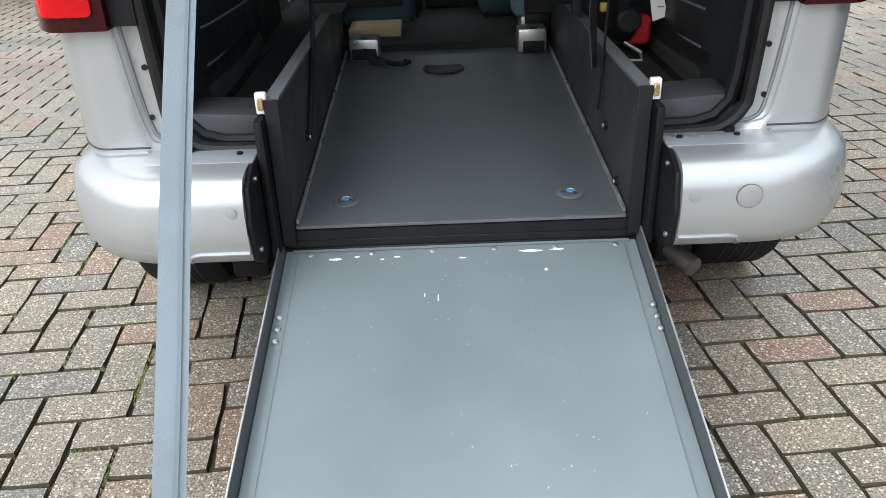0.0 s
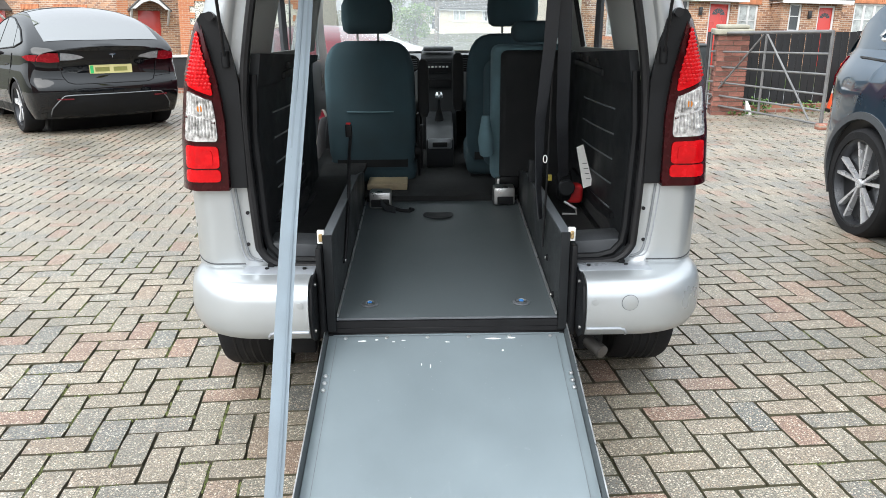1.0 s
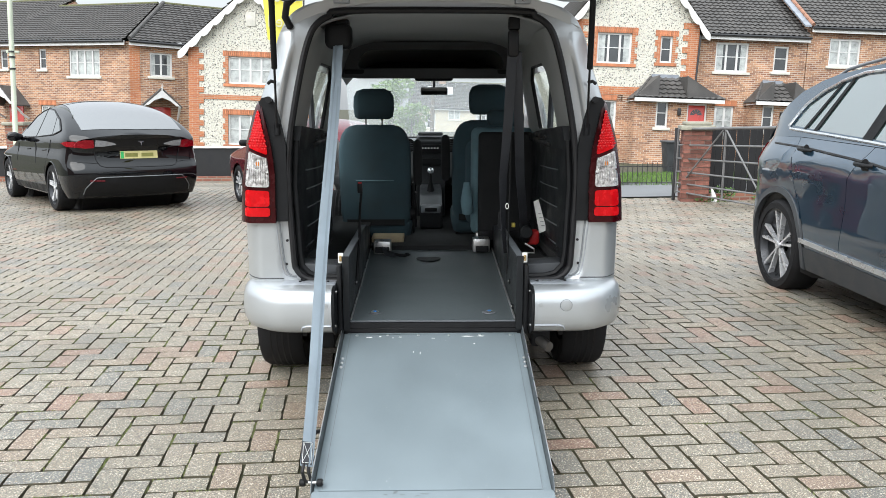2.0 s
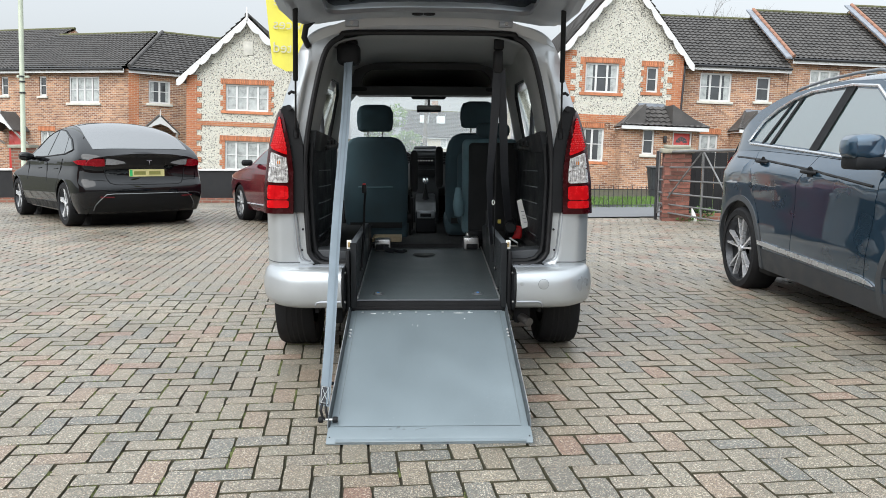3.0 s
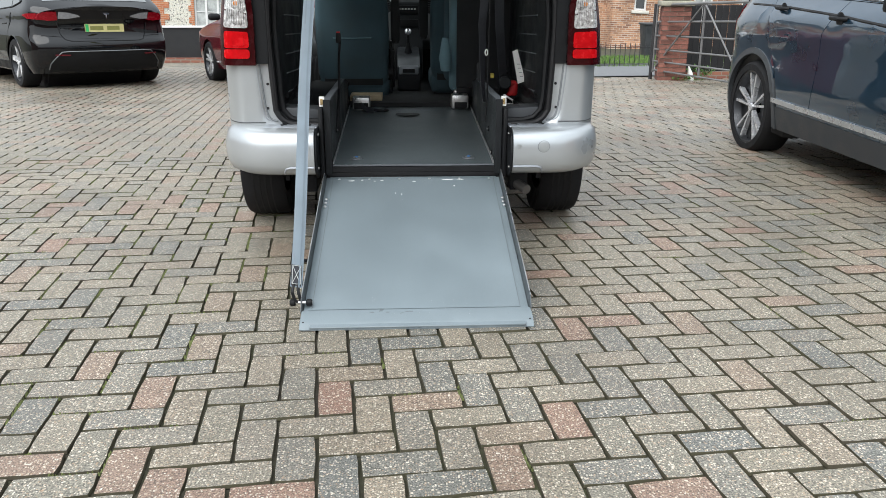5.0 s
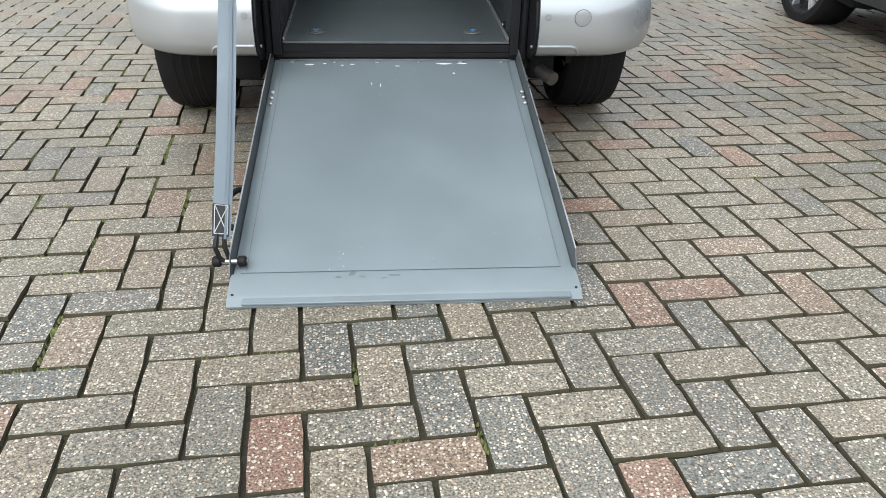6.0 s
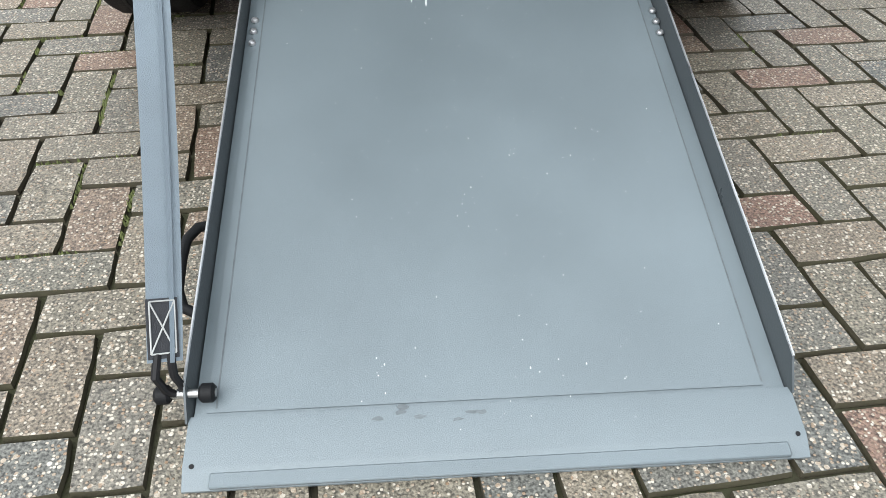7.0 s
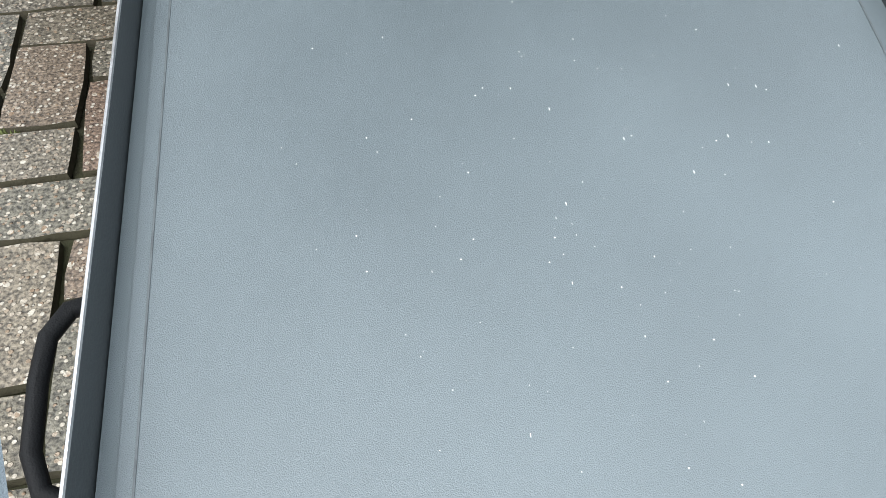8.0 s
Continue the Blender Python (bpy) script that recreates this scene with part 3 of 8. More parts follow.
part("inner_seal_lip", tube([(x * 0.965, 0.055, z + (0.012 if z < 0.7 else 0)) for x, z in seal if z < 1.3 and x > 0], 0.016, 8), M_BLACK_PLASTIC, van)

WIN = [[(0.33, 1.10), (1.02, 1.07), (1.02, 1.56), (0.52, 1.58), (0.42, 1.50)],
       [(1.22, 1.06), (2.02, 1.05), (2.02, 1.57), (1.22, 1.57)],
       [(2.16, 1.05), (3.12, 1.04), (3.05, 1.10), (2.52, 1.55), (2.16, 1.57)]]
ARCH_R = 0.37


def side_place(s):
    def place(y, z):
        w = half_width(min(z, 1.76))
        if y > 2.4:
            w -= 0.05 * ((y - 2.4) / 1.8) ** 2 + (0.10 * max(0, (y - 3.7) / 0.5) ** 2)
        return (s * w, y, z)
    return place


def arch(cy, r=ARCH_R, zb=0.24):
    a0 = math.asin((zb - 0.31) / r)
    return [(cy + r * math.cos(t), 0.31 + r * math.sin(t)) for t in (math.pi - a0 - (math.pi - 2 * a0) * k / 16 for k in range(17))]


side = [(0.118, 0.56)] + [p for p in arch(0.46) if p[0] > 0.3 or p[1] > 0.55] + arch(3.20) + [(4.10, 0.26), (4.18, 0.50), (4.16, 0.72), (4.02, 0.90), (3.45, 1.06), (2.55, 1.60), (2.35, 1.72), (0.07, 1.74), (0.088, 1.6), (0.118, 1.5), (0.118, 1.2)]
def trim_x(y, z):
    """Inside half width of the side trim, bulged between its ends and leaning in at the top."""
    return 0.665 - 0.02 * math.sin(min(1, max(0, (y - 0.05) / 1.2)) * math.pi) - 0.16 * max(0, z - 1.12)


for s, nm in ((-1, "near"), (1, "off")):
    part("body_side", sheet(side, WIN, (frange(0.1, 4.1, 0.2), frange(0.3, 1.75, 0.08)), side_place(s), 0.02, (s, 0, 0)), M_SILVER, van)
    for w in WIN:
        g = part("side_window", sheet(w, (), ((), frange(1.05, 1.6, 0.1)), lambda y, z, s=s: (s * (half_width(z) - 0.012), y, z), 0.004, (s, 0, 0)), M_GLASS, van)
        g.visible_shadow = False
    # inner pillar trims and lower trim panels
    x = s * 0.655
    part("pillar_trim", sheet([(0.055, 1.20), (1.56, 1.19), (1.60, 1.70), (0.055, 1.705)], [[(0.37, 1.25), (1.13, 1.22), (1.15, 1.50), (0.98, 1.575), (0.56, 1.575), (0.46, 1.52)]], (frange(0.1, 1.5, 0.1), frange(1.24, 1.68, 0.05)),
                              lambda y, z, s=s: (s * (line(INN, z) + 0.010 - 0.012 * math.sin(min(1, y / 0.5) * math.pi)), y, z), 0.02, (s, 0, 0)), M_PILLAR, van)
    # paler overlay on the trim: daylight from the opening, painted in
    part("rear_pillar_strip", sheet([(0.058, 1.22), (0.27, 1.22), (0.33, 1.46), (0.36, 1.60), (0.20, 1.66), (0.058, 1.67)], (), (frange(0.06, 0.36, 0.05), frange(1.24, 1.68, 0.05)),
                              lambda y, z, s=s: (s * (line(INN, z) + 0.004 - 0.012 * math.sin(min(1, y / 0.5) * math.pi)), y, z), 0.004, (s, 0, 0)), M_PILLAR_LIT, van)
    part("window_rim", tube([(s * (line(INN, z) + 0.004), y, z) for y, z in ((0.37, 1.25), (0.46, 1.52), (0.56, 1.575), (0.98, 1.575), (1.15, 1.50), (1.13, 1.22))], 0.012, 6), M_BLACK_PLASTIC, van)
    part("quarter_belt", tube([(s * 0.70, 0.98, 1.56), (s * 0.69, 0.96, 1.40), (s * 0.675, 0.90, 1.20)], 0.018, 6), M_WEBBING_DARK, van)
    part("pillar_trim", sheet([(2.0, 0.60), (2.2, 0.60), (2.2, 1.66), (2.02, 1.66)], (), ((), frange(0.6, 1.7, 0.08)),
                                lambda y, z, s=s: (s * (half_width(z) - 0.06), y, z), 0.02, (s, 0, 0)), M_DARK_TRIM, van)
    lower = part("side_trim_panel", sheet([(0.05, 0.56), (1.45, 0.52), (1.45, 1.16), (0.36, 1.16), (0.05, 1.17)], (), (frange(0.05, 1.45, 0.1), frange(0.5, 1.1, 0.1)),
                                         lambda y, z, s=s: (s * trim_x(y, z), y, z), 0.02, (s, 0, 0)), M_DARK_TRIM, van)
    upper = part("upper_trim_panel", sheet([(0.05, 1.157), (0.36, 1.146), (1.45, 1.146), (1.45, 1.175), (0.96, 1.207), (0.36, 1.245), (0.05, 1.266)], (), (frange(0.05, 1.45, 0.1), ()),
                                         lambda y, z, s=s: (s * (trim_x(y, z) - 0.012), y, z), 0.03, (s, 0, 0)), M_DARK_TRIM, van)
    for k in range(5):
        z0 = 1.040 - 0.094 * k
        part("trim_rib", tube([(s * (trim_x(y, z0) - 0.0215), y, z0 - 0.04 * (y - 0.325)) for y in frange(0.325, 0.90, 0.1)], 0.0035, 6), M_TRIM_EDGE, lower)
    part("trim_pocket", box(min(s * 0.62, s * 0.588), max(s * 0.62, s * 0.588), 0.40, 0.95, 1.152, 1.178, 0.006), M_BLACK_PLASTIC, upper)
    for k in range(3):
        part("coat_hook", box(min(s * 0.62, s * 0.582), max(s * 0.62, s * 0.582), 0.46 + 0.17 * k, 0.50 + 0.17 * k, 1.185, 1.21, 0.006), M_BLACK_PLASTIC, upper)
    part("wheel_arch_box", box(min(s * 0.62, s * 0.84), max(s * 0.62, s * 0.84), 0.3, 1.0, 0.5, 0.62, 0.03), M_CARPET, van)
    part("side_sill_plate", prism([(s * 0.448, 0.545), (s * 0.60, 0.545), (s * 0.635, 0.575), (s * 0.625, 0.625), (s * 0.448, 0.615)], "y", 0.05, 0.19, 0.008), M_SILL, van)
    part("load_floor", box(min(s * 0.42, s * 0.66), max(s * 0.42, s * 0.66), 0.19, 1.9, 0.53, 0.555), M_CARPET, van)

# roof outside and headlining inside
part("roof", grid_surface(frange(-1, 1, 0.1), frange(0.02, 2.5, 0.15),
     lambda u, y: (u * 0.66, y + 0.05 * (1 - u * u), 1.70 + 0.125 * (1 - abs(u) ** 3.2) + 0.02 * math.sin(min(1, y / 2.4) * math.pi))), M_SILVER, van)
part("roof_rear_edge", loft([[(x, 0.055, z - 0.012), (x, 0.03, z - 0.012), (x, 0.022, z + 0.028 + 0.02 * (1 - (x / 0.62) ** 2)), (x, 0.055, z + 0.03 + 0.02 * (1 - (x / 0.62) ** 2))]
     for x, z in ((u * 0.62, 1.70 + 0.125 * (1 - abs(u * 0.62 / 0.66) ** 3.2)) for u in frange(-1, 1, 0.1))]), M_SILVER, van)
part("headlining", grid_surface(frange(-1, 1, 0.1), frange(0.06, 2.48, 0.11),
     lambda u, y: (u * 0.64, y, 1.60 + 0.168 * (1 - abs(u) ** 5) - 0.02 * math.sin(min(1, max(0, (y - 0.5) / 0.6)) * math.pi) - 0.10 * max(0, (y - 1.4) / 1.1) ** 2)), M_LINER, van)
part("overhead_shelf", box(-0.56, 0.56, 1.575, 2.44, 1.555, 1.585, 0.006), M_DARK_TRIM, van)
part("shelf_surround", sheet([(-0.575, 1.535), (-0.44, 1.528), (0.44, 1.528), (0.575, 1.535), (0.60, 1.66), (0.57, 1.755), (-0.57, 1.755), (-0.60, 1.66)], [rounded(-0.47, 0.47, 1.590, 1.708, (0.03, 0.03, 0.10, 0.10), 5)],
     (frange(-0.55, 0.55, 0.1), ()), lambda x, z: (x, 1.55 + 0.05 * (x / 0.6) ** 2 - 0.02 * (1.62 - z), z), 0.02, (0, -1, 0)), M_SHELF, van)
part("overhead_console", box(-0.12, 0.17, 2.34, 2.44, 1.535, 1.60, 0.02, 3), M_DARK_TRIM, van)
for x0_, x1_ in ((-0.50, -0.15), (0.20, 0.52)):
    part("sun_visor", box(x0_, x1_, 2.30, 2.44, 1.556, 1.574, 0.008), M_LINER, van)
part("windscreen_header", prism([(2.42, 1.572), (2.48, 1.556), (2.62, 1.60), (2.45, 1.70)], "x", -0.54, 0.54, 0.008), M_DARK_TRIM, van)
ws = part("windscreen", grid_surface(frange(-0.64, 0.64, 0.16), frange(0, 1, 0.25), lambda x, t: (x * (1 + 0.1 * t), 2.52 + 0.95 * t - 0.12 * (x / 0.65) ** 2, 1.62 - 0.54 * t)), M_SCREEN, van)
ws.visible_shadow = False
part("bonnet", grid_surface(frange(-1, 1, 0.2), frange(3.4, 4.16, 0.12), lambda u, y: (u * 0.76, y - 0.12 * u * u, curve([(3.4, 1.08), (3.9, 0.98), (4.16, 0.74)], y) - 0.05 * u ** 4)), M_SILVER, van)
part("front_bumper", box(-0.80, 0.80, 4.02, 4.20, 0.26, 0.72, 0.06, 3), M_SILVER, van)
part("underbody", box(-0.62, 0.62, 1.36, 4.0, 0.20, 0.26), M_BLACK_PLASTIC, van)
part("bulkhead", box(-0.78, 0.78, 3.42, 3.46, 0.26, 1.05), M_BLACK_PLASTIC, van)
part("cabin_floor", box(-0.80, 0.80, 1.40, 3.44, 0.40, 0.44), M_CARPET, van)

# lowered floor tray with aluminium edging
FLOOR_Z0, FLOOR_Z1, FLOOR_Y1 = 0.352, 0.442, 1.34
M_FLOOR = mat("dark_grey_safety_vinyl", (0.082, 0.098, 0.104), 0.36, 0, 0.05, 5, 900, 0.25, rvar=0.04)
M_PANEL = mat("anthracite_coated_panel", (0.027, 0.031, 0.033), 0.5, 0, 0.2, 5, 700, 0.35)


def floor_z(y):
    return FLOOR_Z0 + (FLOOR_Z1 - FLOOR_Z0) * y / FLOOR_Y1


tray = part("lowered_floor", prism([(0.012, floor_z(0.012)), (FLOOR_Y1, FLOOR_Z1), (FLOOR_Y1, FLOOR_Z1 - 0.03), (0.012, floor_z(0.0) - 0.03)], "x", -0.392, 0.392), M_FLOOR, van)
part("floor_rear_edging", box(-0.392, 0.392, 0.0, 0.011, floor_z(0) - 0.006, floor_z(0) + 0.002, 0.001, 1), M_TRIM_EDGE, tray)
part("floor_edge_seal", box(-0.394, 0.394, -0.004, 0.0105, 0.319, floor_z(0) - 0.008), M_RUBBER, tray)
part("floor_step", box(-0.40, 0.40, FLOOR_Y1 + 0.002, FLOOR_Y1 + 0.03, 0.38, 0.47), M_CARPET, van)
part("front_foot_floor", box(-0.42, 0.42, FLOOR_Y1 + 0.032, 1.9, 0.43, 0.455), M_CARPET, van)
for s in (-1, 1):
    part("floor_side_edging", prism([(0.012, floor_z(0.012) + 0.002), (FLOOR_Y1, FLOOR_Z1 + 0.002), (FLOOR_Y1, FLOOR_Z1 + 0.014), (0.012, floor_z(0.012) + 0.014)], "x", s * 0.386, s * 0.392), M_ALU, tray)
    w = part("tray_side_panel", prism([(-0.01, 0.31), (FLOOR_Y1, 0.40), (FLOOR_Y1, 0.60), (1.0, 0.655), (0.0, 0.665), (-0.01, 0.66)], "x", s * 0.396, s * 0.412, 0.002), M_PANEL, van)
    part("panel_top_cap", prism([(-0.012, 0.664), (0.0, 0.669), (1.0, 0.659), (1.0, 0.653), (0.0, 0.661)], "x", s * 0.392, s * 0.424), M_TRIM_EDGE, w)
    part("panel_rear_edge", box(min(s * 0.392, s * 0.424), max(s * 0.392, s * 0.424), -0.016, -0.010, 0.31, 0.668, 0.002, 1), M_DARK_TRIM, w)
    part("outer_post", box(min(s * 0.426, s * 0.446), max(s * 0.426, s * 0.446), -0.05, 0.02, 0.30, 0.63, 0.006), M_BLACK_PLASTIC, van)
    cap = part("bumper_end_cap", prism([(-0.175, 0.44), (-0.16, 0.35), (-0.10, 0.315), (-0.01, 0.315), (-0.01, 0.545), (-0.10, 0.545), (-0.155, 0.52)], "x", s * 0.447, s * 0.459, 0.004), M_BLACK_PLASTIC, van)
    for cy, cz in ((-0.10, 0.52), (-0.14, 0.37), (-0.03, 0.35)):
        part("cap_screw", cyl((s * 0.444, cy, cz), "x", 0.006, 0.006, 10), M_STEEL, cap)
    latch = part("latch_bracket", box(min(s * 0.418, s * 0.442), max(s * 0.418, s * 0.442), -0.012, 0.004, 0.635, 0.682, 0.002, 1), M_WHITE_CARD, van, "white metal latch bracket")
    part("latch_block", box(min(s * 0.424, s * 0.436), max(s * 0.424, s * 0.436), -0.02, -0.012, 0.645, 0.672, 0.002, 1), M_BRASS, latch)
# belt bolts on the tray's side panels
for x, y, z in ((-0.394, 0.302, 0.472), (0.394, 0.289, 0.477), (0.394, 0.128, 0.386)):
    bo = part("belt_bolt", lathe([(0.013, -0.004), (0.013, 0.003), (0.009, 0.006), (0.004, 0.007)] if x < 0 else [(0.013, 0.004), (0.013, -0.003), (0.009, -0.006), (0.004, -0.007)], "x", (x, y, z), 16), M_BLACK_PLASTIC, van)
    part("bolt_head", cyl((x + (0.008 if x < 0 else -0.008), y, z), "x", 0.006, 0.005, 6), M_STEEL, bo)
# recessed floor fixings
for x in (-0.283, 0.277):
    zf = floor_z(0.12)
    f = part("floor_fixing", lathe([(0.034, 0.0), (0.033, 0.004), (0.024, 0.006), (0.020, 0.003), (0.013, 0.003)], "z", (x, 0.12, zf), 28), M_TRIM_EDGE, van)
    part("fixing_ring", lathe([(0.0185, 0.003), (0.0185, 0.0075), (0.0145, 0.0085), (0.0125, 0.004)], "z", (x, 0.12, zf), 24, hollow=True), M_STEEL, f)
    part("fixing_cap", lathe([(0.009, 0.003), (0.009, 0.009), (0.006, 0.011), (0.003, 0.012)], "z", (x, 0.12, zf), 20), M_BLUE_CAP, f, "blue plastic cap")
part("floor_recess", lathe([(0.075, 0.0), (0.074, 0.002), (0.02, 0.0015)], "z", (-0.02, 1.12, floor_z(1.12) + 0.001), 40), M_BLACK_PLASTIC, van)


# rear bumper, one corner a side
def bumper_half(s):
    sec = [(-0.02, 0.548), (0.075, 0.547), (0.112, 0.540), (0.132, 0.522), (0.143, 0.48), (0.146, 0.43), (0.140, 0.385), (0.124, 0.352), (0.09, 0.335), (0.0, 0.33)]
    path = [((0.459, -0.035), (0, -1)), ((0.54, -0.035), (0, -1)), ((0.635, -0.0345), (0.02, -1))]
    for k in range(1, 9):
        t = radians(90 * k / 8)
        path.append(((0.635 + 0.125 * math.sin(t), 0.09 - 0.125 * math.cos(t)), (math.sin(t), -math.cos(t))))
    path += [((0.76, 0.20), (1, 0)), ((0.76, 0.27), (1, 0))]
    rings = []
    for (px, py), (nx, ny) in path:
        rings.append([(s * (px + nx * d), py + ny * d, z) for d, z in sec])
    bm = loft(rings, True, True)
    b = part("rear_bumper", bm, M_SILVER, van)
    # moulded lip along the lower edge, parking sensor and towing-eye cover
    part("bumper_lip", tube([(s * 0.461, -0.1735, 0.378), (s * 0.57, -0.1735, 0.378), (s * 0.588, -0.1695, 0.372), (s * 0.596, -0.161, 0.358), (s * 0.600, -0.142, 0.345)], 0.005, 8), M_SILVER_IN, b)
    part("parking_sensor", lathe([(0.011, 0.0), (0.011, -0.0015), (0.009, -0.002)], "y", (s * 0.485, -0.180, 0.475), 20), M_SILVER, b)
    if s > 0:
        part("towing_eye_cover", lathe([(0.026, 0.0), (0.026, -0.0025), (0.0235, -0.0035)], "y", (0.60, -0.179, 0.472), 32), M_SILVER, b)
        part("cover_groove", tube([(0.60 + 0.0265 * math.cos(t), -0.1795, 0.472 + 0.0265 * math.sin(t)) for t in frange(0, 6.283, 0.2)], 0.0014, 5), M_TRIM_EDGE, b)
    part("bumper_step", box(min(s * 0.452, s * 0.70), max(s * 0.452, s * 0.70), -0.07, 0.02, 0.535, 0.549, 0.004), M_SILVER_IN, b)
    for x, y in ((0.49, -0.02), (0.62, -0.015)):
        part("bumper_clip", cyl((s * x, y, 0.551), "z", 0.007, 0.005, 12), M_BLACK_PLASTIC, b)
    return b


for s in (-1, 1):
    bumper_half(s)


# tail lamps
def soften(poly, r, n=3):
    """Round off the sharp corners of a polygon."""
    out = []
    for i, p in enumerate(poly):
        p, a, b = Vector(p), Vector(poly[i - 1]), Vector(poly[(i + 1) % len(poly)])
        u, v = a - p, b - p
        if u.length < 1e-6 or v.length < 1e-6:
            continue
        if u.angle(v) > radians(145):
            out.append(tuple(p))
            continue
        q0, q1 = p + u.normalized() * min(r, u.length * 0.45), p + v.normalized() * min(r, v.length * 0.45)
        for k in range(n + 1):
            t = k / n
            out.append(tuple(q0 * (1 - t) ** 2 + p * 2 * t * (1 - t) + q1 * t * t))
    return out


def tail_lamp(s):
    def edge_out(z):
        return line([(0.825, 0.896), (1.0, 0.885), (1.2, 0.855), (1.30, 0.826), (1.355, 0.807), (1.378, 0.794)], z)

    def edge_in(z):
        return line([(0.825, 0.720), (1.05, 0.720), (1.13, 0.726), (1.2, 0.736), (1.3, 0.757), (1.355, 0.770), (1.378, 0.782)], z)

    def place(grow):
        return lambda u, z: (s * u, -0.012 - grow + 0.07 * max(0, (u - (edge_out(z) - 0.075)) / 0.075) ** 2, z)
    out = [(0.724, 0.825)] + [(edge_out(z), z) for z in (0.825, 0.9, 1.0, 1.1, 1.2, 1.3, 1.355, 1.378)] + [(edge_in(z), z) for z in (1.378, 1.355, 1.3, 1.26, 1.2, 1.12, 1.05)]
    cuts = (frange(0.72, 0.88, 0.02), frange(0.83, 1.36, 0.05))
    lamp = part("tail_lamp", sheet(out, (), cuts, place(0.0), 0.06, (0, -1, 0)), M_RED_DARK, van, "red and clear plastic tail lamp")

    def zone(z0, z1, a, b, m, name, g=0.006, s0=0.0, s1=0.0):
        """A lens between two heights; s0 and s1 raise its lower and upper outer corners."""
        o = [(edge_in(z) + a, z) for z in frange(z0, z1, 0.03)] + [(edge_out(z) - b, z) for z in frange(z1 + s1, z0 + s0, 0.03)]
        part(name, sheet(soften(o, 0.014), (), cuts, place(g), 0.008, (0, -1, 0)), m, lamp)
    zone(1.136, 1.338, 0.020, 0.018, M_RED_LAMP, "brake_lens", s0=0.036)
    zone(0.990, 1.120, 0.026, 0.022, M_CLEAR_LAMP, "indicator_lens", s0=0.004, s1=0.036)
    zone(0.856, 0.897, 0.026, 0.024, M_RED_LAMP, "fog_lens")
    zone(0.902, 0.974, 0.027, 0.025, M_RED_LAMP, "fog_lens", s1=0.004)
    zone(0.912, 0.962, 0.048, 0.048, M_RED_LAMP, "fog_reflector", 0.0085)
    part("bulb", cyl(place(0.0065)(edge_in(1.09) + 0.070, 1.098), "y", 0.011, 0.006, 16, bev=0.002), M_AMBER, lamp, "amber bulb behind the clear lens")
    part("lens_divider", tube([place(0.008)(edge_in(1.06) + 0.028, 1.052), place(0.008)(edge_out(1.07) - 0.026, 1.070)], 0.004, 6), M_RED_DARK, lamp)
    # honeycomb studs of the brake lens
    for i in range(16):
        z = 1.152 + 0.0118 * i
        n = max(1, int((edge_out(z) - edge_in(z) - 0.030) / 0.0125))
        for k in range(n):
            u = edge_in(z) + 0.021 + 0.0125 * (k + 0.5 * (i % 2))
            if u > edge_out(z) - 0.016 or z < 1.150 + 0.036 * (u - edge_in(z)) / 0.12:
                continue
            px, py, pz = place(0.0065)(u, z)
            cell = new("lens_stud", STUD)
            cell.parent, cell.location = lamp, (px, py, pz)
    # upright prisms of the clear lens, in two bands
    for z0, z1 in ((1.0, 1.056), (1.066, 1.122)):
        for k in range(9):
            f = 0.09 + 0.09 * k
            row = [place(0.0065)(edge_in(z) + 0.022 + (edge_out(z) - edge_in(z) - 0.042) * f, z + 0.026 * f) for z in (z0, z1)]
            part("lens_flute", tube(row, 0.0042, 6), M_CLEAR_LAMP, lamp)


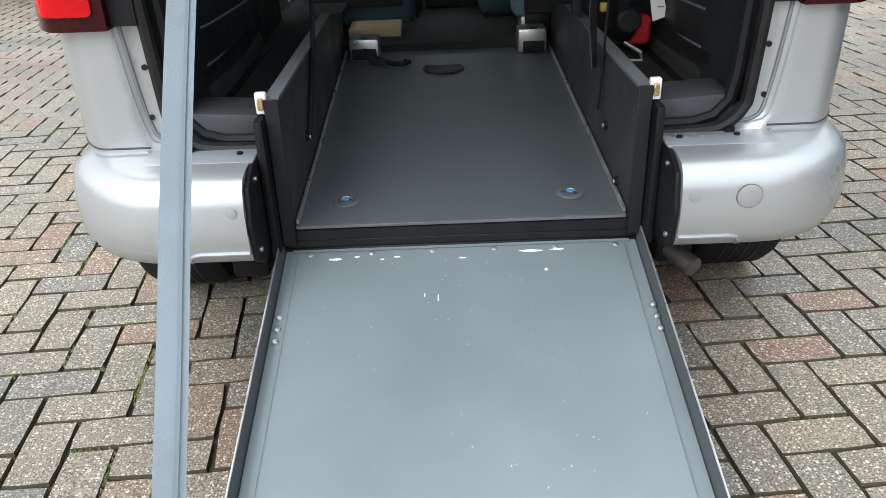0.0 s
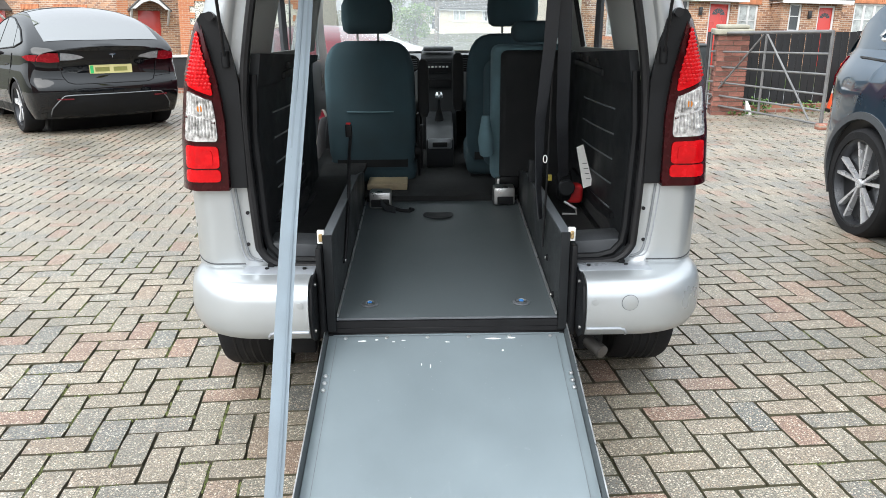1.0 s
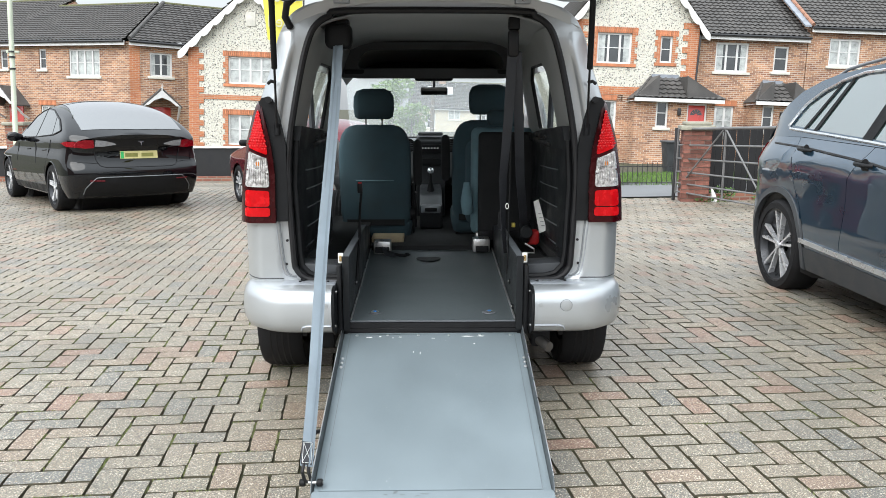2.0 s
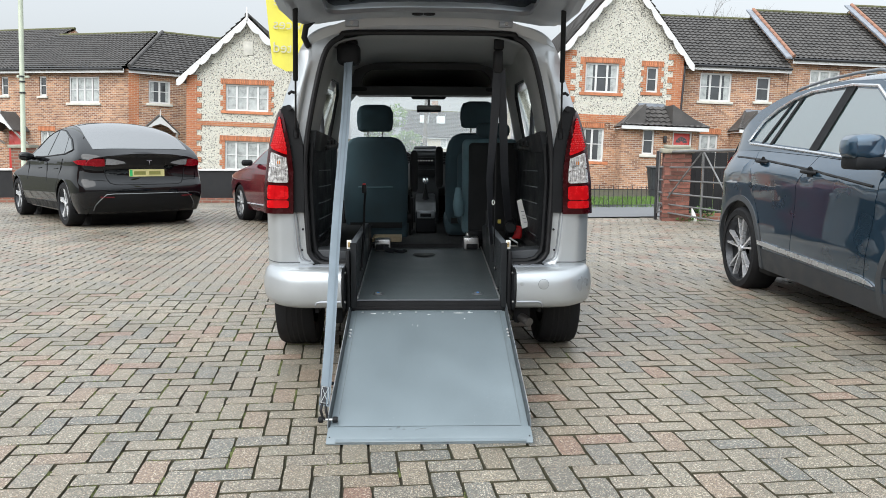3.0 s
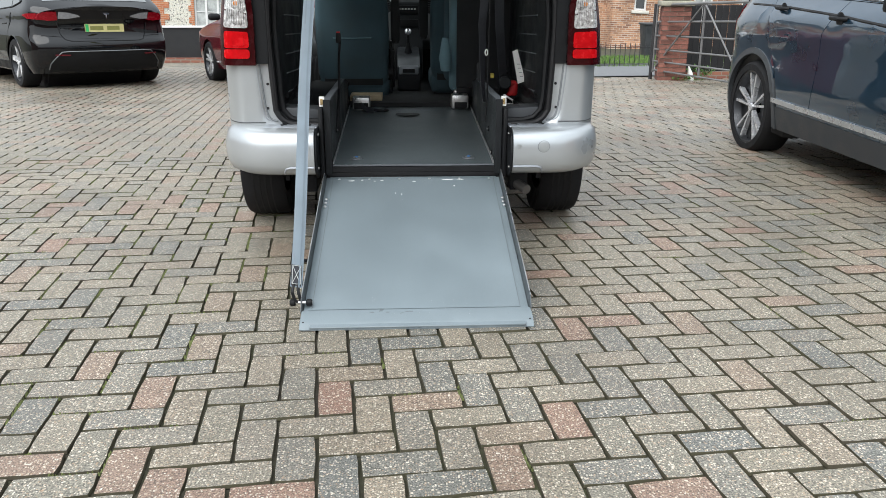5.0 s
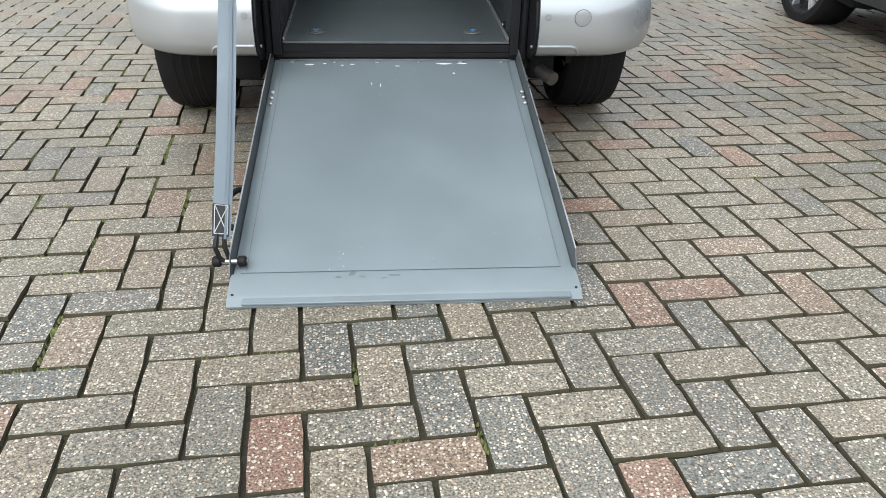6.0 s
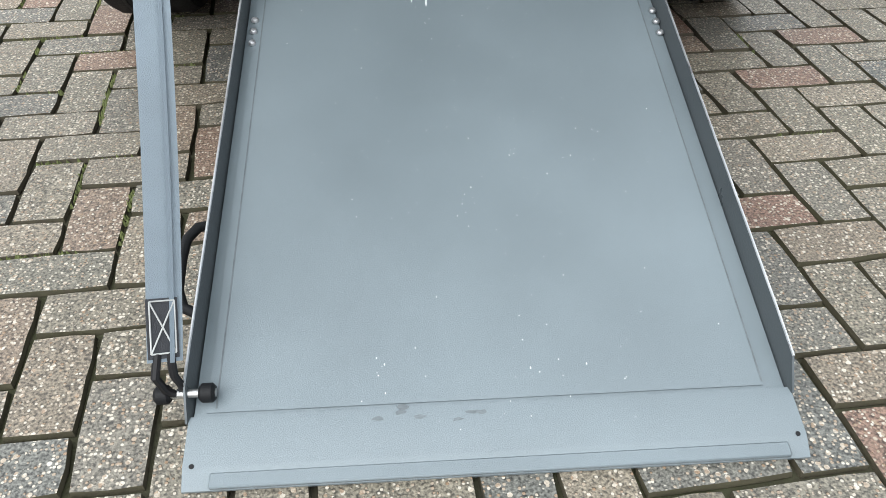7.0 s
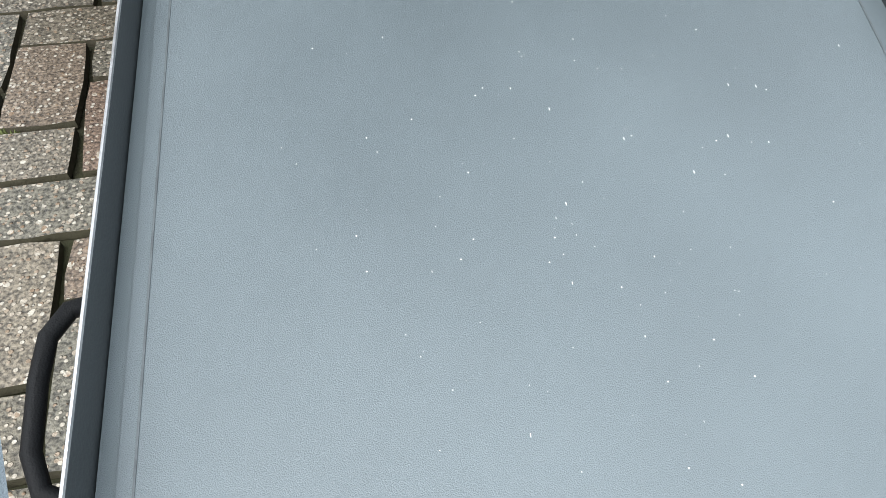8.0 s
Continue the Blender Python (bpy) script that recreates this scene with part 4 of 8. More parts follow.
stud_bm = bmesh.new()
bmesh.ops.create_icosphere(stud_bm, subdivisions=1, radius=0.0062, matrix=Matrix.Diagonal((1, 0.3, 0.9, 1)))
STUD = bpy.data.meshes.new("lens_stud")
stud_bm.to_mesh(STUD)
stud_bm.free()
STUD.materials.append(M_RED_LAMP)
for s in (-1, 1):
    tail_lamp(s)
    part("lamp_backing", sheet([(0.668, 0.83), (0.722, 0.83), (0.726, 1.08), (0.742, 1.2), (0.764, 1.3), (0.782, 1.372), (0.768, 1.392), (0.744, 1.396), (0.722, 1.386), (0.706, 1.362), (0.690, 1.29), (0.668, 1.175)], (), ((), ()), lambda u, z, s=s: (s * u, 0.008, z), 0.02, (0, -1, 0)), M_BLACK_PLASTIC, van)
    groove = [(0.728, 0.826), (0.722, 0.74), (0.715, 0.66), (0.706, 0.60), (0.690, 0.568), (0.655, 0.556)]
    part("jamb_groove", tube([(s * x, rear_y(x, z) - 0.0005, z) for x, z in smooth_line(groove, 4)], 0.0022, 6), M_SILVER_IN, van)
    # a darker grey tube stands for the shade in the recessed channel
    part("drain_channel", tube([(s * (x - 0.011), rear_y(x - 0.011, z) + 0.0015, z + 0.004) for x, z in smooth_line(groove, 4)], 0.0055, 8), M_CHANNEL_SHADE, van)
    part("bumper_seam", tube([(s * x, rear_y(x, 0.557) - 0.0005, 0.557) for x in frange(0.70, 0.884, 0.015)] + [(s * 0.8865, 0.16, 0.557), (s * 0.887, 0.26, 0.557)], 0.0024, 6), M_SILL, van)
    # bump stops and screws of the door jamb
    for x, z in ((0.683, 0.735), (0.690, 0.622), (0.668, 0.90)):
        part("bump_stop", cyl((s * x, rear_y(x, z) - 0.001, z), "y", 0.0065, 0.008, 12), M_RUBBER, van)
    part("upper_stop", cyl((s * 0.733, -0.016, 1.384), "y", 0.014, 0.02, 16), M_RUBBER, van)
    part("striker_bracket", tube([(s * 0.70, 0.0, 1.46), (s * 0.72, -0.01, 1.465), (s * 0.735, 0.0, 1.455)], 0.008, 8), M_RUBBER, van)
    # rear wheel
    for y in (0.46, 3.20):
        wh = part("wheel", lathe([(0.19, -0.085), (0.26, -0.10), (0.30, -0.108), (0.312, -0.088), (0.312, 0.088), (0.30, 0.108), (0.26, 0.10), (0.19, 0.085)], "x", (s * 0.762, y, 0.312), 48, hollow=True), M_TYRE, van)
        part("wheel_disc", lathe([(0.19, -0.05), (0.17, -0.06), (0.05, -0.07), (0.05, 0.07), (0.17, 0.06), (0.19, 0.05)], "x", (s * 0.775, y, 0.312), 32), M_STEEL, wh)
        for g in (-0.045, -0.015, 0.015, 0.045):
            part("tread_groove", lathe([(0.3135, -0.004), (0.3135, 0.004)], "x", (s * 0.765 + g, y, 0.312), 48), M_RUBBER, wh)
    part("wheel_arch_liner", box(min(s * 0.60, s * 0.62), max(s * 0.60, s * 0.62), 0.0, 1.1, 0.28, 0.56), M_BLACK_PLASTIC, van)
    part("arch_shield", box(min(s * 0.62, s * 0.84), max(s * 0.62, s * 0.84), 0.26, 1.1, 0.64, 0.66), M_BLACK_PLASTIC, van)
    part("chassis_leg", box(min(s * 0.47, s * 0.56), max(s * 0.47, s * 0.56), 0.0, 1.3, 0.22, 0.31, 0.01), M_BLACK_PLASTIC, van)
part("axle_beam", cyl((0, 0.46, 0.27), "x", 0.04, 1.3, 14), M_BLACK_PLASTIC, van)
part("exhaust_pipe", tube([(0.46, 0.35, 0.28), (0.47, 0.12, 0.268), (0.50, 0.03, 0.255), (0.545, -0.06, 0.238), (0.546, -0.062, 0.2378), (0.538, -0.05, 0.240), (0.52, -0.015, 0.247)], [0.025, 0.025, 0.025, 0.025, 0.022, 0.020, 0.02], 16), mat("sooty_exhaust_steel", (0.12, 0.115, 0.11), 0.5, 0.7, 0.3, 14, 200, 0.15), van)

# tailgate, raised
GATE = pose(0, 0.02, 1.842, -8.5, 0, 0)
gate = [(-0.62, 0.0), (0.62, 0.0), (0.69, -0.07), (0.715, -0.35), (0.69, -0.95), (0.62, -1.12), (-0.62, -1.12), (-0.69, -0.95), (-0.715, -0.35), (-0.69, -0.07)]
tg = part("tailgate", sheet(gate, (), (frange(-0.65, 0.65, 0.1), frange(-1.1, 0, 0.1)), lambda x, y: (x, y + 0.0, 0.06 - 0.10 * (abs(x) / 0.7) ** 3 - 0.05 * abs(y) ** 2), 0.012, (0, 0, 1)), M_SILVER, van, "raised silver tailgate", local=GATE)
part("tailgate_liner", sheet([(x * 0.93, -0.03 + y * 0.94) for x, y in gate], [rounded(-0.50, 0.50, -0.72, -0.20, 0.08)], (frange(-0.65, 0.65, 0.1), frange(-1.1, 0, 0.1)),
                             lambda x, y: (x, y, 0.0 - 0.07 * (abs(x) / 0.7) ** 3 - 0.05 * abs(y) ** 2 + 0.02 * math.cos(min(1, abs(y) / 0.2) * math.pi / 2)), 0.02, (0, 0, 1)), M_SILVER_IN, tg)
g = part("tailgate_window", sheet(rounded(-0.56, 0.56, -0.78, -0.16, 0.08), (), (frange(-0.5, 0.5, 0.2), ()), lambda x, y: (x, y, 0.045 - 0.08 * (abs(x) / 0.7) ** 3 - 0.05 * y * y), 0.004, (0, 0, 1)), M_TINT, tg)
for x in (-0.37, -0.06, 0.0):
    part("liner_plug", lathe([(0.03, 0.012), (0.03, -0.002), (0.02, -0.004)], "z", (x, -0.13, -0.012), 20, ), M_BLACK_PLASTIC, tg)
for s in (-1, 1):
    hinge = part("tailgate_hinge", box(s * 0.40 - 0.035, s * 0.40 + 0.035, -0.02, 0.06, 1.80, 1.83, 0.005), M_SILVER_IN, van)
    part("hinge_bolt", cyl((s * 0.40, -0.02, 1.815), "y", 0.01, 0.02, 10), M_STEEL, hinge)
    a, b = Vector((s * 0.703, 0.0, 1.262)), Vector((s * 0.625, -0.42, 1.862))
    st = part("gas_strut", tube([a + (b - a) * 0.42, b], 0.0125, 12), M_BLACK_PLASTIC, van)
    part("strut_rod", tube([a, a + (b - a) * 0.44], 0.005, 8), M_RUBBER, st)
    part("strut_ball", cyl(a + Vector((0, 0.01, -0.01)), "z", 0.014, 0.05, 12), M_BLACK_PLASTIC, st)
part("wiring_gaiter", tube([(-0.63, 0.02, 1.70), (-0.645, -0.02, 1.74), (-0.63, -0.05, 1.79), (-0.58, -0.07, 1.83)], 0.016, 10), M_RUBBER, van)


# ---- cabin: seats, dashboard, mirror ----
def front_seat(x, y, z=0.44, inner=1):
    s = thing("front_seat", "petrol-blue cloth front seat with head restraint", "seat", pose(x, y, z), "front seats")

    def back(u, v, k):
        return u
    rings = []
    for z, w, d, lean in ((0.10, 0.22, 0.10, 0.0), (0.20, 0.243, 0.13, 0.01), (0.45, 0.248, 0.13, 0.04), (0.63, 0.246, 0.115, 0.072), (0.70, 0.238, 0.10, 0.083), (0.75, 0.222, 0.085, 0.09), (0.785, 0.198, 0.066, 0.095), (0.806, 0.168, 0.045, 0.099), (0.818, 0.12, 0.02, 0.10)):
        rings.append([(px, py - lean, z) for px, py in rounded(-w, w, -d / 2, d / 2, min(0.045, d * 0.4), 3)])
    bk = part("backrest", loft(rings), M_SEAT, s, smooth=60)
    part("back_seam", tube([(-0.13, -0.112, 0.44), (0.0, -0.114, 0.438), (0.13, -0.112, 0.44)], 0.004, 6), M_SEAT_PALE, bk)
    part("back_pocket", box(-0.20, 0.20, -0.066, -0.055, 0.12, 0.30, 0.004), M_SEAT_BLACK, bk)
    rings = []
    for z, w, d in ((0.855, 0.105, 0.07), (0.87, 0.128, 0.10), (0.93, 0.137, 0.11), (1.0, 0.134, 0.10), (1.04, 0.115, 0.08), (1.056, 0.07, 0.04)):
        rings.append([(px, py - 0.10, z) for px, py in rounded(-w, w, -d / 2, d / 2, d * 0.42, 3)])
    hr = part("head_restraint", loft(rings), M_SEAT, s, smooth=60)
    for q in (-0.055, 0.055):
        part("restraint_post", cyl((q, -0.10, 0.83), "z", 0.006, 0.08, 8), M_STEEL, hr)
    part("armrest", loft([[(inner * (0.293 + px), py - 0.03, z) for px, py in rounded(-w, w, -d, d, w * 0.8, 4)] for z, w, d in ((0.40, 0.020, 0.03), (0.43, 0.030, 0.042), (0.55, 0.032, 0.045), (0.66, 0.031, 0.042), (0.70, 0.026, 0.034), (0.715, 0.012, 0.016))]), M_SEAT_BLACK, s, smooth=60)
    part("cushion", box(-0.245, 0.245, -0.05, 0.50, 0.02, 0.18, 0.05, 3), M_SEAT, s)
    part("seat_base", box(-0.22, 0.22, -0.02, 0.45, 0.0, 0.06, 0.01), M_BLACK_PLASTIC, s)
    part("recliner_cover", cyl((0.255, -0.01, 0.20), "x", 0.05, 0.03, 16), M_BLACK_PLASTIC, s)
    part("side_handle", box(0.252, 0.27, -0.05, 0.02, 0.06, 0.42, 0.01), M_BLACK_PLASTIC, s)
    part("belt_stalk", box(0.262, 0.285, -0.03, 0.02, 0.10, 0.35, 0.008), M_BLACK_PLASTIC, s)
    return s


front_seat(-0.385, 1.86, 0.41)
front_seat(0.395, 1.90, 0.44, -1)

dash = thing("dashboard", "dark grey dashboard with centre stack and air vents", "dashboard", pose(0, 2.75, 0))
M_DASH = mat("grey_dash_plastic", (0.11, 0.115, 0.12), 0.5, 0, 0.15, 6, 500, 0.2)
part("dash_top", prism([(0.0, 1.02), (-0.06, 0.98), (-0.05, 0.78), (0.1, 0.70), (0.62, 0.70), (0.62, 1.06), (0.35, 1.08)], "x", -0.74, 0.74, 0.02), M_DASH, dash)
cs = part("console_tower", prism([(-0.02, 1.10), (-0.07, 1.07), (-0.09, 0.86), (-0.16, 0.72), (-0.16, 0.48), (0.2, 0.48), (0.2, 1.12)], "x", -0.115, 0.115, 0.015), M_DARK_TRIM, dash)
part("stack_cowl", box(-0.10, 0.10, -0.03, 0.06, 1.115, 1.145, 0.012, 3), M_DASH, cs)
part("radio", box(-0.085, 0.085, -0.094, -0.07, 0.98, 1.045, 0.004), M_BLACK_PLASTIC, cs)
for i in range(6):
    part("radio_button", box(-0.07 + 0.024 * i, -0.056 + 0.024 * i, -0.100, -0.09, 1.015, 1.025), M_WHITE_CARD, cs)
part("heater_panel", box(-0.085, 0.085, -0.10, -0.08, 0.88, 0.94, 0.004), M_BLACK_PLASTIC, cs)
for s in (-1, 1):
    v = part("air_vent", lathe([(0.055, 0.0), (0.055, -0.02), (0.045, -0.025), (0.042, -0.01)], "y", (s * 0.175, -0.055, 1.04), 28), M_BLACK_PLASTIC, dash)
    for k in (-2, -1, 0, 1, 2):
        part("vent_slat", box(s * 0.175 - 0.036, s * 0.175 + 0.036, -0.08, -0.07, 1.04 + 0.014 * k - 0.002, 1.04 + 0.014 * k + 0.002), M_TRIM_EDGE, v)
con = part("gear_console", prism([(-0.55, 0.44), (-0.58, 0.62), (-0.40, 0.68), (-0.14, 0.74), (-0.14, 0.44)], "x", -0.085, 0.085, 0.015), mat("silver_console_plastic", (0.035, 0.038, 0.041), 0.4, 0.2, 0.1, 8, 300, 0.05), dash)
part("console_top", box(-0.072, 0.072, -0.592, -0.575, 0.565, 0.628, 0.008), mat("silver_console_trim", (0.25, 0.27, 0.29), 0.35, 0.3, 0.1, 8, 300, 0.05), con)
part("console_tray", box(-0.045, 0.045, -0.597, -0.588, 0.578, 0.606, 0.003), M_BLACK_PLASTIC, con)
part("gear_lever", tube([(0.0, -0.30, 0.68), (0.0, -0.31, 0.78), (0.0, -0.32, 0.84)], [0.035, 0.012, 0.01], 12), M_BLACK_PLASTIC, con)
part("gear_knob", lathe([(0.012, 0.0), (0.026, 0.012), (0.028, 0.03), (0.018, 0.046), (0.005, 0.05)], "z", (0.0, -0.32, 0.835), 16), M_CHROME, con)
part("steering_wheel", tube([(0.40 + 0.185 * math.cos(t), -0.16 - 0.06 * math.sin(t), 0.98 + 0.175 * math.sin(t)) for t in frange(0, 2 * math.pi, 0.2)], 0.016, 8), M_BLACK_PLASTIC, dash)
mir = part("interior_mirror", box(-0.075, 0.135, 2.60, 2.63, 1.435, 1.495, 0.012, 3), M_BLACK_PLASTIC, van)
part("mirror_glass", prism([(2.5955, 1.44), (2.599, 1.44), (2.599, 1.49), (2.5973, 1.49)], "x", -0.068, 0.128), M_MIRROR, mir)
part("mirror_stem", tube([(0.03, 2.63, 1.49), (0.03, 2.66, 1.56)], 0.01, 8), M_BLACK_PLASTIC, mir)


# folded rear seat, tipped up on the off side
fs = thing("folded_rear_seat", "folded rear seat with black back and pale blue edging", "seat", pose(0.46, 1.42, 0.47))
part("seat_back", box(-0.157, 0.20, -0.03, 0.05, 0.06, 0.72, 0.03, 3), M_SEAT_BLACK, fs)
part("seat_shell", box(-0.20, 0.205, 0.04, 0.16, 0.05, 0.745, 0.04, 3), M_SEAT_PALE, fs)
part("seat_cushion", box(-0.23, 0.23, 0.14, 0.26, 0.10, 0.66, 0.05, 3), M_SEAT, fs)
part("seat_headrest", box(-0.10, 0.14, 0.02, 0.14, 0.755, 0.86, 0.04, 3), M_SEAT, fs)
part("folded_bolster", tube([(-0.225, 0.0, 0.20), (-0.232, -0.02, 0.28), (-0.232, -0.01, 0.40)], [0.035, 0.04, 0.02], 12), M_SEAT_PALE, fs)
for x in (-0.15, 0.15):
    part("seat_foot", box(x - 0.02, x + 0.02, 0.0, 0.12, -0.02, 0.07, 0.006), M_STEEL, fs)
part("seat_latch", box(-0.16, -0.06, -0.05, -0.03, 0.03, 0.09, 0.006), M_BLACK_PLASTIC, fs)


# small things in the load space
anchor = thing("tie_down_reel", "steel and black tie-down reel on the van floor", "wheelchair restraint", pose(-0.31, 1.26, floor_z(1.26)))
part("reel_housing", box(-0.055, 0.055, -0.05, 0.05, 0.0, 0.085, 0.012), M_STEEL, anchor)
part("reel_cover", box(-0.045, 0.045, -0.056, -0.048, 0.01, 0.05, 0.004), M_BLACK_PLASTIC, anchor)
part("reel_hook", tube([(0.02, -0.055, 0.03), (0.06, -0.10, 0.02), (0.11, -0.13, 0.012), (0.15, -0.14, 0.012), (0.165, -0.12, 0.014), (0.15, -0.105, 0.014)], 0.009, 8), M_BLACK_PLASTIC, anchor)
part("reel_strap", ribbon([(0.0, -0.05, 0.04), (0.03, -0.09, 0.015), (0.08, -0.12, 0.01)], 0.03, 0.004, (0, 0, 1)), M_WEBBING_DARK, anchor)
anchor2 = thing("tie_down_reel", "grey steel tie-down reel below the folded seat", "wheelchair restraint", pose(0.32, 1.30, floor_z(1.30)))
part("reel_housing", box(-0.06, 0.05, -0.05, 0.05, 0.0, 0.09, 0.012), M_STEEL, anchor2)
part("reel_cover", box(-0.04, 0.04, -0.057, -0.048, 0.005, 0.045, 0.004), M_BLACK_PLASTIC, anchor2)
tagged(part("board", box(-0.40, -0.185, 1.54, 1.72, 0.4555, 0.490, 0.004), M_BROWN_CARD), "buff board lying across the van floor", "board")
bs = thing("belt_buckle_stalk", "black seat-belt stalk with red release button", "belt buckle", pose(-0.40, 0.62, 0.66))
part("stalk", tube([(0.012, -0.318, -0.188), (0.012, -0.10, 0.0), (0.006, 0.04, 0.15), (0.01, 0.12, 0.24)], 0.007, 8), M_RUBBER, bs)
bk = part("buckle", box(-0.012, 0.016, 0.09, 0.115, 0.22, 0.275, 0.006), M_BLACK_PLASTIC, bs)
part("release_button", box(-0.008, 0.012, 0.092, 0.113, 0.274, 0.281, 0.002), M_RED_PAD, bk, "red release button")

# ---- the ramp ----
R0, R1 = Vector((0, 0.055, 0.305)), Vector((0, -1.148, 0.012))
RAMP_L = (R1 - R0).length
RAMP_A = math.degrees(math.atan2(R0.z - R1.z, R0.y - R1.y))
M_RAMP = mat("grey_gritted_ramp_sheet", (0.160, 0.195, 0.212), 0.40, 0.0, 0.10, 3.0, 1100, 0.28, rvar=0.06, spec=0.7)
M_FLANGE = mat("grey_ramp_flange", (0.068, 0.080, 0.086), 0.4, 0.1, 0.12, 6, 300, 0.15)
M_CHIP = mat("chipped_white_speck", (0.80, 0.81, 0.80), 0.6, 0, 0.2, 50, 300, 0)
M_SCUFF = mat("dark_scuff", (0.13, 0.15, 0.16), 0.6, 0, 0.3, 40, 300, 0.1)
# ramp space: x across, y down the slope from the hinge, z out of the sheet
RAMP = Matrix.Translation(R0) @ Matrix.Rotation(radians(RAMP_A), 4, "X")
ramp = thing("ramp", "grey gritted metal wheelchair ramp lowered onto the paving", "ramp", RAMP)
S = RAMP_L


def rx(s, v):
    """Half width of the ramp, a little off the square."""
    return -0.421 - 0.004 * v / S if s < 0 else 0.416 - 0.010 * v / S


deck = part("ramp_deck", loft([[(rx(-1, v), -v, 0.0), (rx(1, v), -v, 0.0), (rx(1, v), -v, -0.018), (rx(-1, v), -v, -0.018)] for v in frange(0, S - 0.045, 0.1)]), M_RAMP, ramp)
# gritted inlay sheet, slightly proud, and the bare lower lip
part("grit_sheet", prism([(-0.407, -0.075), (0.387, -0.075), (0.377, -S + 0.105), (-0.408, -S + 0.105)], "z", 0.0012, 0.003), M_RAMP, deck)
part("top_plate", prism([(-0.405, -0.004), (0.40, -0.004), (0.40, -0.070), (-0.405, -0.070)], "z", 0.001, 0.0035), M_RAMP, deck)
lip = part("ramp_lip", loft([[(rx(-1, S) - 0.006, -v, a), (rx(1, S) + 0.008, -v, a), (rx(1, S) + 0.008, -v, b), (rx(-1, S) - 0.006, -v, b)]
                             for v, a, b in ((S - 0.10, 0.0025, -0.004), (S - 0.03, 0.0025, -0.006), (S - 0.022, 0.0, -0.008), (S, -0.008, -0.013))]), M_RAMP, ramp)
part("lip_strip", box(rx(-1, S) + 0.03, rx(1, S) - 0.02, -S + 0.0, -S + 0.021, -0.0065, 0.0015, 0.002, 1), M_RAMP, lip)
for x in (rx(-1, S) + 0.006, rx(1, S) - 0.004):
    part("corner_hole", cyl((x, -S + 0.03, 0.0028), "z", 0.0034, 0.0012, 12), M_RUBBER, lip)
# upstand flanges
for s in (-1, 1):
    bm = bmesh.new()
    rings = []
    for v, h in ((0.0, 0.012), (0.02, 0.036), (0.10, 0.040), (S - 0.20, 0.040), (S - 0.13, 0.038), (S - 0.09, 0.004)):
        x = rx(s, v)
        rings.append([(x, -v, -0.018), (x + s * 0.004, -v, -0.018), (x + s * 0.010, -v, h), (x + s * 0.007, -v, h)])
    fl = part("side_flange", loft(rings, bm=bm), M_FLANGE, ramp)
    part("flange_edge", tube([(rx(s, v) + s * 0.0085, -v, h) for v, h in ((0.02, 0.037), (0.10, 0.041), (S - 0.20, 0.041), (S - 0.13, 0.039))], 0.0022, 6), M_ALU, fl)
    x0_, x1_ = rx(s, 0) - s * 0.030, rx(s, S) - s * 0.030
    part("grit_edge", prism([(x0_ - 0.001, -0.08), (x0_ + 0.001, -0.08), (x1_ + 0.001, -S + 0.11), (x1_ - 0.001, -S + 0.11)], "z", 0.0032, 0.0038), M_SCUFF, fl)
    for v in (0.285, 0.320, 0.355):
        part("hinge_bolt", lathe([(0.0075, 0.0), (0.0075, 0.003), (0.005, 0.006), (0.002, 0.0065)], "z", (s * 0.4075, -v, 0.003), 14), M_ALU, fl)
for i in range(6):
    part("plate_rivet", lathe([(0.007, 0.0), (0.007, 0.0015), (0.004, 0.0032)], "z", (-0.36 + 0.145 * i, -0.082, 0.003), 12), M_ALU, deck)
rnd = random.Random(5)
for x, v, a, b in ((-0.30, 0.100, 0.012, 0.004), (-0.25, 0.093, 0.006, 0.003), (-0.19, 0.105, 0.005, 0.003), (-0.155, 0.098, 0.008, 0.003), (0.16, 0.094, 0.022, 0.004), (0.225, 0.092, 0.014, 0.003), (0.0, 0.110, 0.008, 0.002), (0.19, 0.16, 0.003, 0.006), (-0.06, 0.24, 0.0015, 0.012), (-0.09, 0.23, 0.0012, 0.007)):
    part("paint_chip", prism([(x + 1.3 * a * math.cos(t) * rnd.uniform(0.6, 1.1), -v + b * math.sin(t) * rnd.uniform(0.6, 1.1)) for t in frange(0, 5.6, 0.7)], "z", 0.003, 0.0042), M_CHIP, deck)
# white chips and dark specks scattered over the sheet
bm = bmesh.new()
for i in range(330):
    u, v = rnd.gauss(0.02, 0.17), rnd.uniform(0.10, S - 0.06)
    if abs(u) > 0.36:
        continue
    r = rnd.choice((0.0003, 0.0004, 0.0005, 0.0006, 0.0009))
    k = rnd.choice((1, 1, 1, 2, 4)) if r < 0.0008 else 1
    vs = [bm.verts.new((u + r * math.cos(t), -v + k * r * math.sin(t), 0.0034)) for t in (0, 1.05, 2.1, 3.14, 4.2, 5.25)]
    bm.faces.new(vs)
part("paint_specks", bm, M_CHIP, deck, kind="stuff")
for k in range(7):
    u, v = -0.10 + rnd.gauss(0, 0.035), S - 0.085 + rnd.gauss(0, 0.012)
    part("scuff_mark", prism([(u + 0.012 * math.cos(t) * rnd.uniform(0.3, 1), -v + 0.005 * math.sin(t) * rnd.uniform(0.3, 1)) for t in frange(0, 5.6, 0.8)], "z", 0.0026, 0.0031), M_SCUFF, lip)
